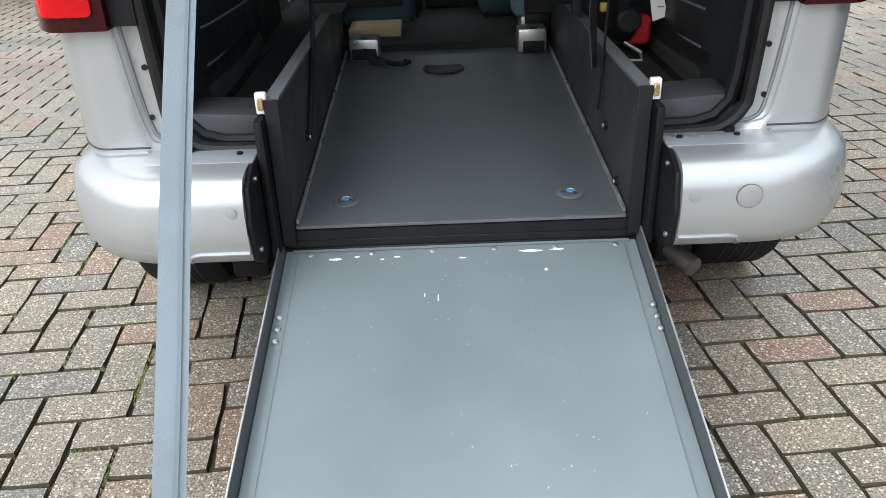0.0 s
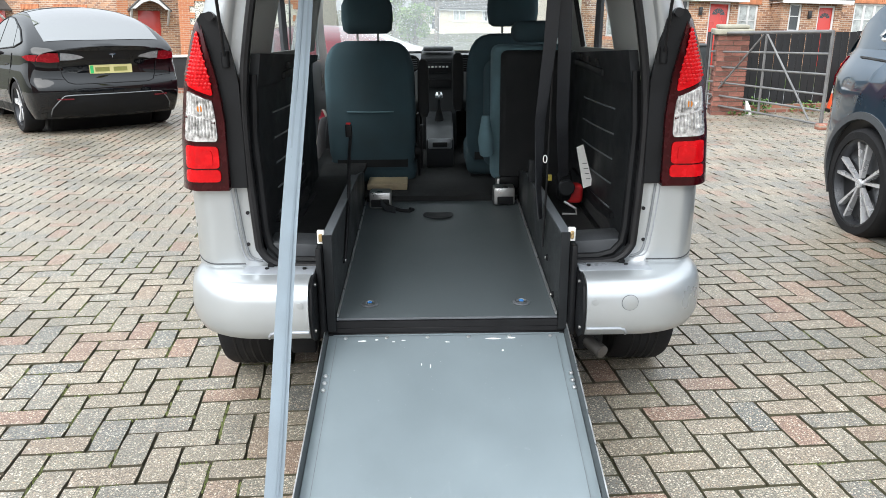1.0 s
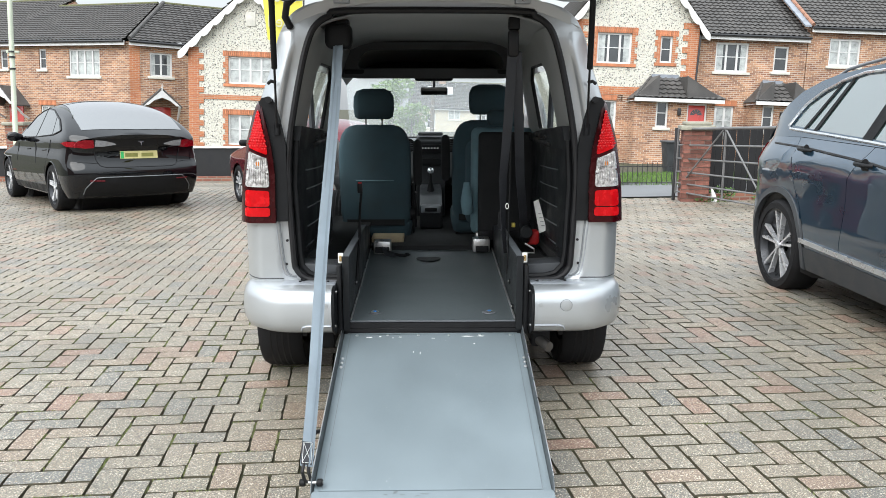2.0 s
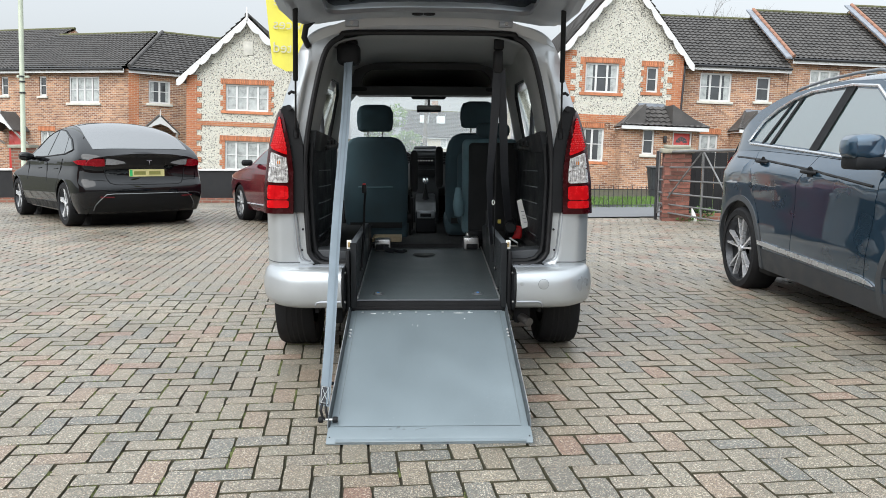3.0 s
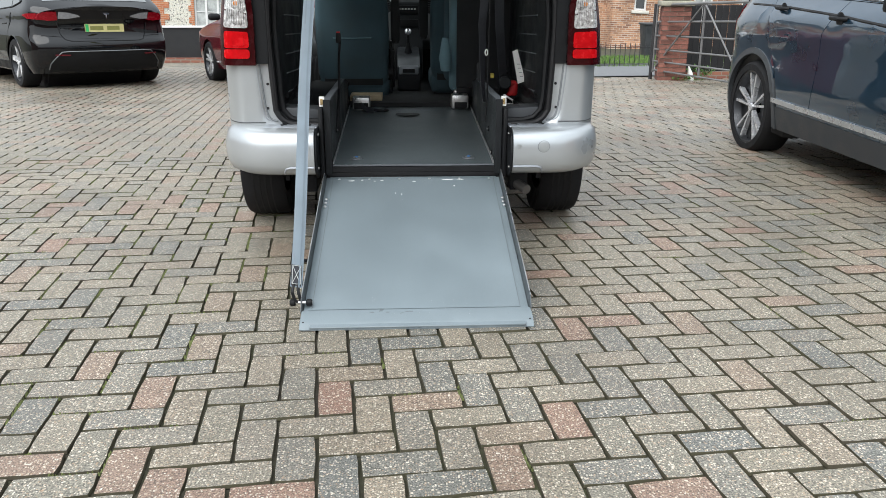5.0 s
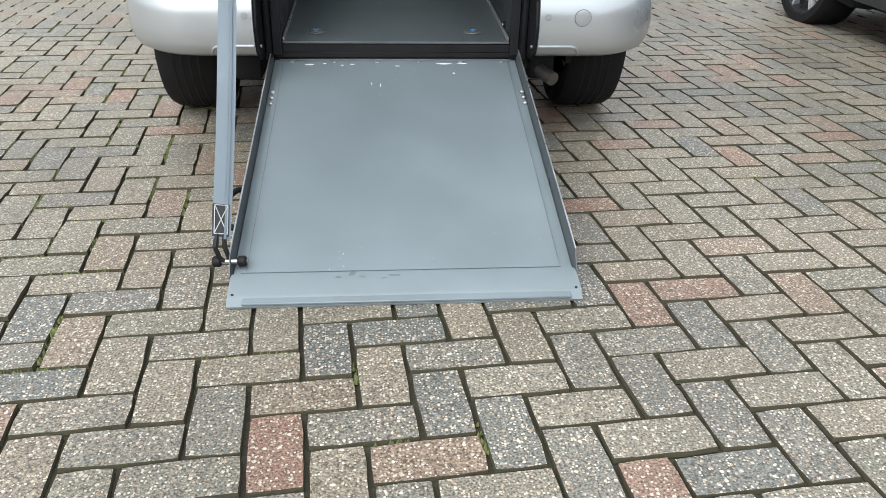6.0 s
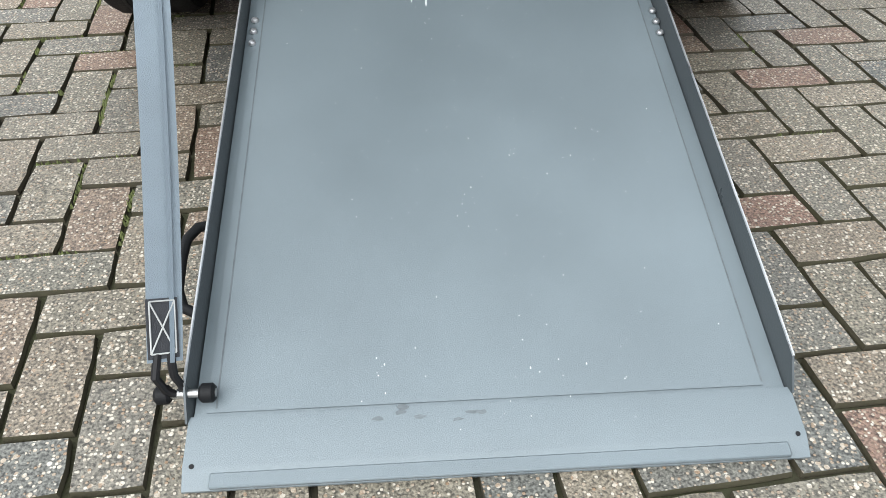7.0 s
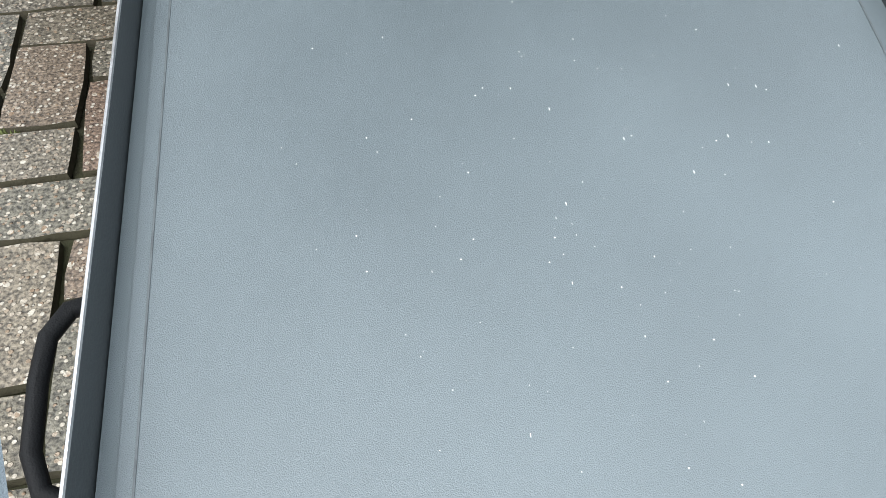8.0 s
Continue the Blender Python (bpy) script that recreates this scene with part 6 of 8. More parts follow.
# -- generic saloon shape by sections; local y towards the tail, origin under the rear axle --
def spline(keys, x):
    """Smooth value at x through (x, value) keys, with running slopes."""
    if x <= keys[0][0]:
        return keys[0][1]
    if x >= keys[-1][0]:
        return keys[-1][1]
    i = max(k for k in range(len(keys) - 1) if keys[k][0] <= x)
    (a, p), (b, q) = keys[i], keys[i + 1]

    def slope(k):
        k0, k1 = max(k - 1, 0), min(k + 1, len(keys) - 1)
        return (keys[k1][1] - keys[k0][1]) / (keys[k1][0] - keys[k0][0])
    h = b - a
    t = (x - a) / h
    return (2 * t ** 3 - 3 * t * t + 1) * p + (t ** 3 - 2 * t * t + t) * h * slope(i) + (3 * t * t - 2 * t ** 3) * q + (t ** 3 - t * t) * h * slope(i + 1)


class Shell:
    """A car body by cross-sections, with its ends bowed in plan and profiled in height."""
    def __init__(self, W, top, tail_y, nose_y, zb, belt_z, lean, crown, tail, nose, tail_bow=0.20, nose_bow=0.25):
        self.W, self.top, self.tail_y, self.nose_y, self.zb = W, top, tail_y, nose_y, zb
        self.belt_z, self.lean, self.crown, self.tail, self.nose = belt_z, lean, crown, tail, nose
        self.tail_bow, self.nose_bow = tail_bow, nose_bow

    def half(self, y, z):
        p = 1.0
        t = (y - (self.tail_y - 0.55)) / 0.55
        if t > 0:
            p -= 0.10 * min(t, 1) ** 2.5
        t = ((self.nose_y + 0.8) - y) / 0.8
        if t > 0:
            p -= 0.12 * min(t, 1) ** 2.2
        w = self.W / 2 * p
        if z < 0.55:
            w -= 0.07 * ((0.55 - z) / 0.33) ** 2
        if z > 0.62:
            w -= 0.03 * min(1, (z - 0.62) / 0.3) ** 2
        if z > self.belt_z:
            w -= self.lean * (z - self.belt_z)
        d = spline(self.top, y) - z
        if d < self.crown:
            w *= max(0.0, 1 - (1 - max(d, 0) / self.crown) ** 2.3) ** 0.45
        return max(w, 0.0)

    def bend(self, x, y, z):
        t = (y - (self.tail_y - 0.5)) / 0.5
        if t > 0:
            y += t * t * (spline(self.tail, z) - self.tail_bow * (abs(x) / (self.W / 2)) ** 2.6)
        t = (self.nose_y + 0.6 - y) / 0.6
        if t > 0:
            y -= t * t * (spline(self.nose, z) - self.nose_bow * (abs(x) / (self.W / 2)) ** 2.4)
        return (x, y, z)

    def side(self, s, out):
        def place(y, z):
            x, y, z = self.bend(self.half(y, z), y, z)
            return (s * (x + out), y, z)
        return place

    def rear(self, out):
        def place(x, z):
            x, y, z = self.bend(max(-self.half(self.tail_y, z), min(self.half(self.tail_y, z), x)), self.tail_y, z)
            return (x, y + out, z)
        return place

    def roof(self, out):
        def place(x, y):
            lo, hi = self.belt_z, spline(self.top, y)
            for _ in range(30):
                m = (lo + hi) / 2
                lo, hi = (m, hi) if self.half(y, m) > abs(x) else (lo, m)
            x, y, z = self.bend(x, y, lo)
            return (x, y, z + out)
        return place

    def mesh(self):
        n, cols = 30, 12
        bm = bmesh.new()
        rows = []
        for y in frange(self.nose_y, self.tail_y, 0.06):
            zt = spline(self.top, y)
            zz = [self.zb + (zt - self.zb) * (1 - (1 - i / n) ** 1.6) for i in range(n + 1)]
            right = [(self.half(y, z), y, z) for z in zz[:-1]] + [(0.0, y, zt)]
            ring = right + [(-x, b, z) for x, b, z in right[-2::-1]]
            rows.append([bm.verts.new(self.bend(*p)) for p in ring])
        k = len(rows[0])
        for a, b in zip(rows, rows[1:]):
            for i in range(k):
                bm.faces.new((a[i], a[(i + 1) % k], b[(i + 1) % k], b[i]))
        # the ends, filled in level strips
        for row, y in ((rows[0], self.nose_y), (rows[-1], self.tail_y)):
            strips = []
            for i in range(n):
                z = row[i].co.z
                h = self.half(y, z)
                strips.append([row[i]] + [bm.verts.new(self.bend(h * (1 - 2 * c / cols), y, z)) for c in range(1, cols)] + [row[k - 1 - i]])
            strips.append([row[n]] * (cols + 1))
            for a, b in zip(strips, strips[1:]):
                for c in range(cols):
                    q = [a[c], a[c + 1], b[c + 1], b[c]]
                    q = [v for i, v in enumerate(q) if v not in q[:i]]
                    if len(q) > 2:
                        bm.faces.new(q)
        return bm


def shell_body(car, paint, sh, arches, arch_r, wheel_z):
    """The painted shell, opened at the wheel arches."""
    bm = sh.mesh()
    inside = {}
    for cy in arches:
        hole = {v: cy for v in bm.verts if math.hypot(v.co.y - cy, v.co.z - wheel_z) < arch_r and abs(v.co.x) > sh.W / 2 - 0.40}
        inside.update(hole)
    bmesh.ops.delete(bm, geom=[f for f in bm.faces if all(v in inside for v in f.verts)], context="FACES")
    for v, cy in inside.items():
        if v.is_valid and v.link_faces:
            d = Vector((v.co.y - cy, v.co.z - wheel_z))
            d = d.normalized() * arch_r
            z = max(sh.zb, wheel_z + d.y)
            y = cy + d.x
            x, y2, z = sh.bend(sh.half(y, z), y, z)
            v.co = (math.copysign(x, v.co.x), y2, z)
    body = part("body", bm, paint, car, smooth=38)
    for cy in arches:
        part("arch_liner", cyl((0, cy, wheel_z), "x", arch_r + 0.01, sh.W - 0.62, 32), M_RUBBER, car)
    return body


def electric_car():
    yaw = 219.0
    car = thing("electric_car", "glossy black electric fastback car, parked", "car", Matrix.Translation(EV_AT) @ Matrix.Rotation(-math.atan(0.027), 4, "X") @ Matrix.Rotation(radians(yaw), 4, "Z") @ Matrix.Diagonal((1, 1, 0.965, 1)))
    top = [(-3.72, 0.66), (-3.5, 0.80), (-3.1, 0.93), (-2.6, 1.02), (-2.2, 1.14), (-1.75, 1.39), (-1.3, 1.575), (-0.8, 1.65), (-0.3, 1.625), (0.2, 1.505), (0.6, 1.315), (0.93, 1.135)]
    tail = [(0.22, -0.14), (0.34, -0.04), (0.46, 0.02), (0.58, 0.035), (0.66, 0.02), (0.72, -0.03), (0.84, -0.05), (0.96, -0.04), (1.05, 0.0), (1.12, 0.035)]
    nose = [(0.22, -0.05), (0.45, 0.02), (0.7, 0.0)]
    sh = Shell(1.92, top, 0.93, -3.72, 0.22, 1.05, 0.46, 0.15, tail, nose)
    shell_body(car, M_BLACK_PAINT, sh, (0.0, -2.89), 0.385, 0.345)
    side, rear, roof = sh.side, sh.rear, sh.roof
    cuts = (frange(-2.4, 0.5, 0.08), frange(0.3, 1.6, 0.06))
    for s in (-1, 1):
        for cy in (0.0, -2.89):
            road_wheel(car, (s * 0.835, cy, 0.345), 0.345, 0.24, s, 5, twin=False, hub=M_ALLOY_BRIGHT, barrel=M_ALLOY_DARK, wide=2.3)
            part("arch_edge", tube([side(s, 0.0)(y, z) for y, z in arc(cy, 0.345, 0.387, -8, 188, 24)], 0.009, 6), M_BLACK_PAINT, car)
        for o in ([(0.27, 1.19), (-0.01, 1.14), (-0.15, 1.38), (0.02, 1.34)], [(-0.05, 1.135), (-0.86, 1.10), (-0.82, 1.51), (-0.48, 1.485), (-0.19, 1.395)], [(-0.92, 1.10), (-1.90, 1.08), (-1.72, 1.20), (-1.35, 1.40), (-1.1, 1.475), (-0.88, 1.502)]):
            part("side_glass", sheet(o, (), cuts, side(s, 0.004), 0.004, (s, 0, 0)), M_EVGLASS, car)
        part("window_line", tube([side(s, 0.005)(y, z) for y, z in ((-2.0, 1.06), (-0.9, 1.088), (0.0, 1.125), (0.30, 1.18), (0.34, 1.20), (0.29, 1.225), (0.04, 1.355), (-0.2, 1.42), (-0.5, 1.505), (-0.86, 1.532), (-1.1, 1.495), (-1.35, 1.42), (-1.7, 1.22))], 0.007, 6), M_BLACK_PLASTIC, car)
        mr = part("door_mirror", loft([[(s * (0.93 + a), -1.72 + b, 1.085 + c) for b, c in rounded(-hw, hw, -hh, hh, 0.03, 4)] for a, hw, hh in ((0.0, 0.03, 0.03), (0.05, 0.07, 0.055), (0.11, 0.085, 0.075), (0.18, 0.075, 0.07), (0.22, 0.04, 0.04))]), M_BLACK_PAINT, car)
        part("mirror_stalk", tube([(s * 0.87, -1.74, 1.02), (s * 0.95, -1.72, 1.05)], 0.025, 8), M_BLACK_PLASTIC, mr)
        for pts in (((-0.90, 1.02), (-0.87, 0.7), (-0.87, 0.34)), ((-0.02, 1.05), (-0.16, 0.85), (-0.33, 0.66), (-0.42, 0.5)), ((-2.0, 1.0), (-2.1, 0.7), (-2.05, 0.34))):
            part("door_seam", tube([side(s, 0.0)(y, z) for y, z in pts], 0.004, 5), M_RUBBER, car)
        for y in (-0.28, -1.22):
            part("door_handle", tube([side(s, 0.001)(y, 0.90), side(s, 0.001)(y - 0.20, 0.89)], 0.009, 6), M_BLACK_PLASTIC, car)
        part("sill", sheet([(-0.42, 0.36), (-0.42, 0.24), (-2.45, 0.24), (-2.45, 0.34)], (), ((), ()), side(s, 0.006), 0.02, (s, 0, 0)), M_BLACK_PLASTIC, car)
    # one long glass from the roof down to the tail
    def width(y):
        return spline([(-1.5, 0.52), (-0.8, 0.58), (-0.2, 0.62), (0.35, 0.69), (0.76, 0.70)], y)
    part("roof_glass", grid_surface(frange(-1, 1, 0.1), frange(-1.35, -0.42, 0.09), lambda u, y: roof(0.004)(u * width(y), y)), M_CARGLASS, car)
    part("rear_glass", grid_surface(frange(-1, 1, 0.08), frange(-0.36, 0.80, 0.05), lambda u, y: roof(0.004)(u * width(y), y - 0.10 * u * u * max(0, y))), M_CARGLASS, car)
    part("windscreen", grid_surface(frange(-1, 1, 0.1), frange(-2.2, -1.42, 0.08), lambda u, y: roof(0.004)(u * 0.60, y)), M_CARGLASS, car)
    part("boot_spoiler", sheet(soften([(-0.70, 1.075), (0.70, 1.075), (0.72, 1.10), (0.62, 1.128), (-0.62, 1.128), (-0.72, 1.10)], 0.02), (), (frange(-0.7, 0.7, 0.05), (1.10,)), lambda x, z: rear(0.085 - 0.025 * (x / 0.75) ** 4 + 0.25 * max(0, z - 1.10))(x, z), 0.07, (0, 1, 0)), M_BLACK_PAINT, car)
    xs = frange(-0.95, 0.95, 0.04)
    for s in (-1, 1):
        l = part("tail_light", sheet([(s * 0.60, 0.945), (s * 0.60, 1.055), (s * 0.70, 1.058), (s * 0.84, 1.035), (s * 0.85, 0.975), (s * 0.84, 0.955), (s * 0.70, 0.94)], (), (xs, (1.0,)), rear(0.060), 0.05, (0, 1, 0)), M_TAIL, car)
        part("light_bar", sheet([(s * 0.33, 0.99), (s * 0.36, 1.015), (s * 0.48, 1.045), (s * 0.595, 1.058), (s * 0.595, 0.965), (s * 0.48, 0.965)], (), (xs, ()), rear(0.080), 0.05, (0, 1, 0)), M_SMOKE_LAMP, l)
        part("side_light", sheet([(0.52, 1.015), (0.70, 1.035), (0.92, 1.035), (0.92, 0.955), (0.72, 0.965)], (), (frange(0.6, 0.95, 0.03), ()), side(s, 0.005), 0.01, (s, 0, 0)), M_TAIL, car)
        part("reflector", sheet([(s * 0.50, 0.485), (s * 0.68, 0.49), (s * 0.68, 0.472), (s * 0.50, 0.468)], (), (xs, ()), rear(0.020), 0.01, (0, 1, 0)), M_REFLECTOR, car)
        part("bumper_seam", tube([rear(0.002)(s * x, z) for x, z in ((0.56, 0.72), (0.66, 0.735), (0.80, 0.74))], 0.004, 5), M_RUBBER, car)
    py = rear(0.006)(0, 0.84)[1] + 0.012
    pl = part("number_plate", sheet(rounded(-0.26, 0.26, 0.785, 0.895, 0.006), (), ((), ()), lambda x, z: (x, py, z), 0.02, (0, 1, 0)), M_PLATE_Y, car)
    part("plate_band", box(0.215, 0.255, py + 0.001, py + 0.003, 0.79, 0.89), M_PLATE_GREEN, pl)
    for a, b in ((0.02, 0.195), (-0.20, -0.03)):
        part("plate_bar", box(a, b, py + 0.001, py + 0.003, 0.81, 0.865), M_PLATE_INK, pl)
    part("boot_panel", sheet([(-0.60, 0.962), (0.60, 0.962), (0.62, 1.085), (-0.62, 1.085)], (), (frange(-0.6, 0.6, 0.05), ()), lambda x, z: (x, rear(0.0)(x, 0.96)[1] + 0.064 + 0.47 * (z - 0.962), z), 0.06, (0, 1, 0)), mat("satin_black_boot_panel", (0.008, 0.008, 0.009), 0.42, 0, 0.15, 6, 200, 0.05, spec=0.25), car)
    by = rear(0.0)(0, 1.0)[1] + 0.074
    part("badge", prism([(-0.04, 1.035), (0.04, 1.035), (0.036, 1.025), (0.010, 1.022), (0.0, 0.965), (-0.010, 1.022), (-0.036, 1.025)], "y", by + 0.006, by + 0.03), M_CHROME, car)
    part("rear_diffuser", sheet([(-0.74, 0.25), (0.74, 0.25), (0.73, 0.36), (0.60, 0.52), (-0.60, 0.52), (-0.73, 0.36)], (), (xs, frange(0.28, 0.52, 0.05)), rear(0.010), 0.02, (0, 1, 0)), M_BLACK_PLASTIC, car)
    part("diffuser_line", tube([rear(0.016)(x, z) for x, z in [(-0.745, 0.28), (-0.735, 0.36), (-0.67, 0.45), (-0.60, 0.52)] + [(x, 0.527) for x in frange(-0.5, 0.5, 0.1)] + [(0.60, 0.52), (0.67, 0.45), (0.735, 0.36), (0.745, 0.28)]], 0.007, 6), M_GREY_TRIM, car)
    part("boot_seam", tube([rear(0.002)(x, z) for x, z in [(-0.60, 0.92), (-0.57, 0.76), (-0.53, 0.69), (-0.46, 0.668)] + [(x, 0.665) for x in frange(-0.4, 0.4, 0.1)] + [(0.46, 0.668), (0.53, 0.69), (0.57, 0.76), (0.60, 0.92)]], 0.005, 5), M_RUBBER, car)
    return car


M_ALLOY_BRIGHT = mat("bright_silver_wheel", (0.66, 0.67, 0.68), 0.3, 0.35, 0.08, 12, 300, 0.03, coat=0.4)
M_GREY_TRIM = mat("satin_grey_trim", (0.20, 0.21, 0.22), 0.35, 0.6, 0.06, 10, 300, 0.02)
M_REFLECTOR = mat("dark_red_reflector", (0.12, 0.006, 0.012), 0.3, 0, 0.1, 20, 100, 0.0)
M_SMOKE_LAMP = mat("smoked_lamp_plastic", (0.27, 0.28, 0.30), 0.15, 0.3, 0.15, 30, 80, 0.05, coat=0.8)
M_PLATE_INK = mat("worn_plate_ink", (0.20, 0.20, 0.05), 0.5)
M_EVGLASS = mat("dark_tinted_side_glass", (0.012, 0.020, 0.020), 0.03, 0, 0.1, 2, 10, 0, coat=1.0, spec=0.5, rvar=0.01)
M_CARGLASS = mat("dark_car_glass", (0.010, 0.013, 0.014), 0.03, 0, 0.1, 2, 10, 0, coat=1.0, spec=0.6, rvar=0.02)
EV_AT = (-4.70, 8.27, ground_z(8.27, -5.0))
electric_car()


def red_hatch():
    car = thing("red_hatchback", "dark red hatchback parked beside the low wall", "car", Matrix.Translation((-2.40, 9.67, ground_z(9.67, -2.4))) @ Matrix.Rotation(SLOPE, 4, "X") @ Matrix.Rotation(radians(209), 4, "Z"))
    # nose lies towards -x of the yard
    top = [(-0.95, 0.66), (-0.80, 0.80), (-0.30, 0.92), (0.2, 1.0), (0.55, 1.06), (1.05, 1.29), (1.5, 1.37), (2.0, 1.33), (2.5, 1.18), (2.68, 0.98)]
    sh = Shell(1.74, top, 2.68, -0.95, 0.22, 0.92, 0.42, 0.11, [(0.22, 0.0), (1.0, 0.0)], [(0.22, -0.08), (0.4, 0.02), (0.6, 0.02), (0.8, -0.05)], 0.2, 0.28)
    shell_body(car, M_RED_PAINT, sh, (0.0, 2.3), 0.35, 0.315)
    for s in (-1, 1):
        for cy in (0.0, 2.3):
            road_wheel(car, (s * 0.76, cy, 0.315), 0.315, 0.21, s, 5, twin=True, hub=M_ALLOY_BRIGHT)
        part("side_glass", sheet([(0.72, 0.98), (2.3, 0.97), (2.1, 1.20), (1.5, 1.27), (1.1, 1.19)], (), (frange(0.4, 2.6, 0.15), frange(1.0, 1.4, 0.08)), sh.side(s, 0.004), 0.004, (s, 0, 0)), M_TINT, car)
        part("door_mirror", box(min(s * 0.86, s * 1.04), max(s * 0.86, s * 1.04), 0.72, 0.82, 0.95, 1.05, 0.04, 3), M_BLACK_PLASTIC, car)
        part("sill_strip", tube([sh.side(s, 0.01)(y, 0.33) for y in frange(0.4, 2.1, 0.3)], 0.012, 6), M_SATIN_TRIM, car)
        part("headlamp", sheet([(-0.85, 0.66), (-0.45, 0.80), (-0.50, 0.70), (-0.80, 0.60)], (), (frange(-0.85, -0.45, 0.08), ()), sh.side(s, 0.006), 0.01, (s, 0, 0)), M_CLEAR_LAMP, car)
    return car


red_hatch()


def silver_hatch():
    """Only the upper part of this one shows, through the van's windscreen."""
    car = thing("silver_hatchback", "pale silver hatchback on the road beyond the wall", "car", Matrix.Translation((-2.85, 17.3, ground_z(17.3))) @ Matrix.Rotation(radians(92), 4, "Z"))
    top = [(-3.3, 0.66), (-3.1, 0.80), (-2.4, 0.98), (-2.0, 1.12), (-1.5, 1.33), (-0.9, 1.43), (0.0, 1.40), (0.4, 1.2), (0.6, 0.95)]
    sh = Shell(1.70, top, 0.6, -3.3, 0.22, 0.95, 0.42, 0.11, [(0.22, 0.0), (1.0, 0.0)], [(0.22, -0.08), (0.5, 0.02), (0.8, -0.05)], 0.2, 0.28)
    shell_body(car, mat("pale_silver_paint", (0.48, 0.50, 0.52), 0.3, 0.3, 0.05, 3, 900, 0, coat=0.8), sh, (0.0, -2.5), 0.34, 0.31)
    part("windscreen", grid_surface(frange(-1, 1, 0.1), frange(-2.1, -1.45, 0.08), lambda u, y: sh.roof(0.004)(u * 0.60, y)), M_CARGLASS, car)
    for s in (-1, 1):
        part("side_glass", sheet([(-1.85, 1.0), (0.25, 1.0), (-0.1, 1.27), (-1.0, 1.31), (-1.4, 1.24)], (), (frange(-1.8, 0.2, 0.15), frange(1.0, 1.4, 0.08)), sh.side(s, 0.004), 0.004, (s, 0, 0)), M_CARGLASS, car)
        for cy in (0.0, -2.5):
            road_wheel(car, (s * 0.75, cy, 0.31), 0.31, 0.2, s, 5)
    return car


silver_hatch()
M_NAVY.node_tree.nodes["Principled BSDF"].inputs["Coat IOR"].default_value = 1.95
M_BLACK_PAINT.node_tree.nodes["Principled BSDF"].inputs["Coat IOR"].default_value = 1.46
for m_ in (M_CARGLASS, M_SUVGLASS):
    m_.node_tree.nodes["Principled BSDF"].inputs["Coat IOR"].default_value = 2.8 if m_ is M_CARGLASS else 4.2

# ---- houses across the road, in their own level frame (y away, origin at eye height) ----
_up = Vector((0.035, 0.04, 1)).normalized()
_yy = (Vector((0, 1, 0)) - _up * _up.y).normalized()
_xx = _yy.cross(_up)
FAR = Matrix(((_xx.x, _yy.x, _up.x, -0.07), (_xx.y, _yy.y, _up.y, -4.21), (_xx.z, _yy.z, _up.z, 1.219), (0, 0, 0, 1)))


def masonry(name, c1, c2, mortar, bw=0.225, bh=0.075, ms=0.012):
    """Brickwork in courses, with soot and tone changes."""
    m = bpy.data.materials.new(name)
    m.use_nodes = True
    nt = m.node_tree
    n = nt.nodes
    b = n["Principled BSDF"]
    tc = n.new("ShaderNodeTexCoord")
    sep = n.new("ShaderNodeSeparateXYZ")
    link(nt, tc.outputs["Object"], sep.inputs[0])
    add = n.new("ShaderNodeMath")
    link(nt, sep.outputs[0], add.inputs[0])
    link(nt, sep.outputs[1], add.inputs[1])
    com = n.new("ShaderNodeCombineXYZ")
    link(nt, add.outputs[0], com.inputs[0])
    link(nt, sep.outputs[2], com.inputs[1])
    br = n.new("ShaderNodeTexBrick")
    br.inputs["Scale"].default_value = 1.0
    br.inputs["Brick Width"].default_value, br.inputs["Row Height"].default_value, br.inputs["Mortar Size"].default_value = bw, bh, ms
    br.inputs["Color1"].default_value, br.inputs["Color2"].default_value, br.inputs["Mortar"].default_value = (*c1, 1), (*c2, 1), (*mortar, 1)
    br.inputs["Bias"].default_value = -0.1
    link(nt, com.outputs[0], br.inputs["Vector"])
    noi = n.new("ShaderNodeTexNoise")
    noi.inputs["Scale"].default_value, noi.inputs["Detail"].default_value = 0.8, 6
    link(nt, tc.outputs["Object"], noi.inputs["Vector"])
    tone = n.new("ShaderNodeValToRGB")
    tone.color_ramp.elements[0].position, tone.color_ramp.elements[1].position = 0.3, 0.7
    tone.color_ramp.elements[0].color, tone.color_ramp.elements[1].color = (0.75, 0.74, 0.74, 1), (1.15, 1.12, 1.1, 1)
    link(nt, noi.outputs["Fac"], tone.inputs["Fac"])
    mul = n.new("ShaderNodeMix")
    mul.data_type, mul.blend_type = "RGBA", "MULTIPLY"
    mul.inputs["Factor"].default_value = 1.0
    link(nt, br.outputs["Color"], mul.inputs[6])
    link(nt, tone.outputs["Color"], mul.inputs[7])
    link(nt, mul.outputs[2], b.inputs["Base Color"])
    b.inputs["Roughness"].default_value = 0.9
    bump = n.new("ShaderNodeBump")
    bump.inputs["Strength"].default_value, bump.inputs["Distance"].default_value = 0.6, 0.012
    inv = n.new("ShaderNodeMath")
    inv.operation = "SUBTRACT"
    inv.inputs[0].default_value = 1.0
    link(nt, br.outputs["Fac"], inv.inputs[1])
    link(nt, inv.outputs[0], bump.inputs["Height"])
    link(nt, bump.outputs[0], b.inputs["Normal"])
    return m


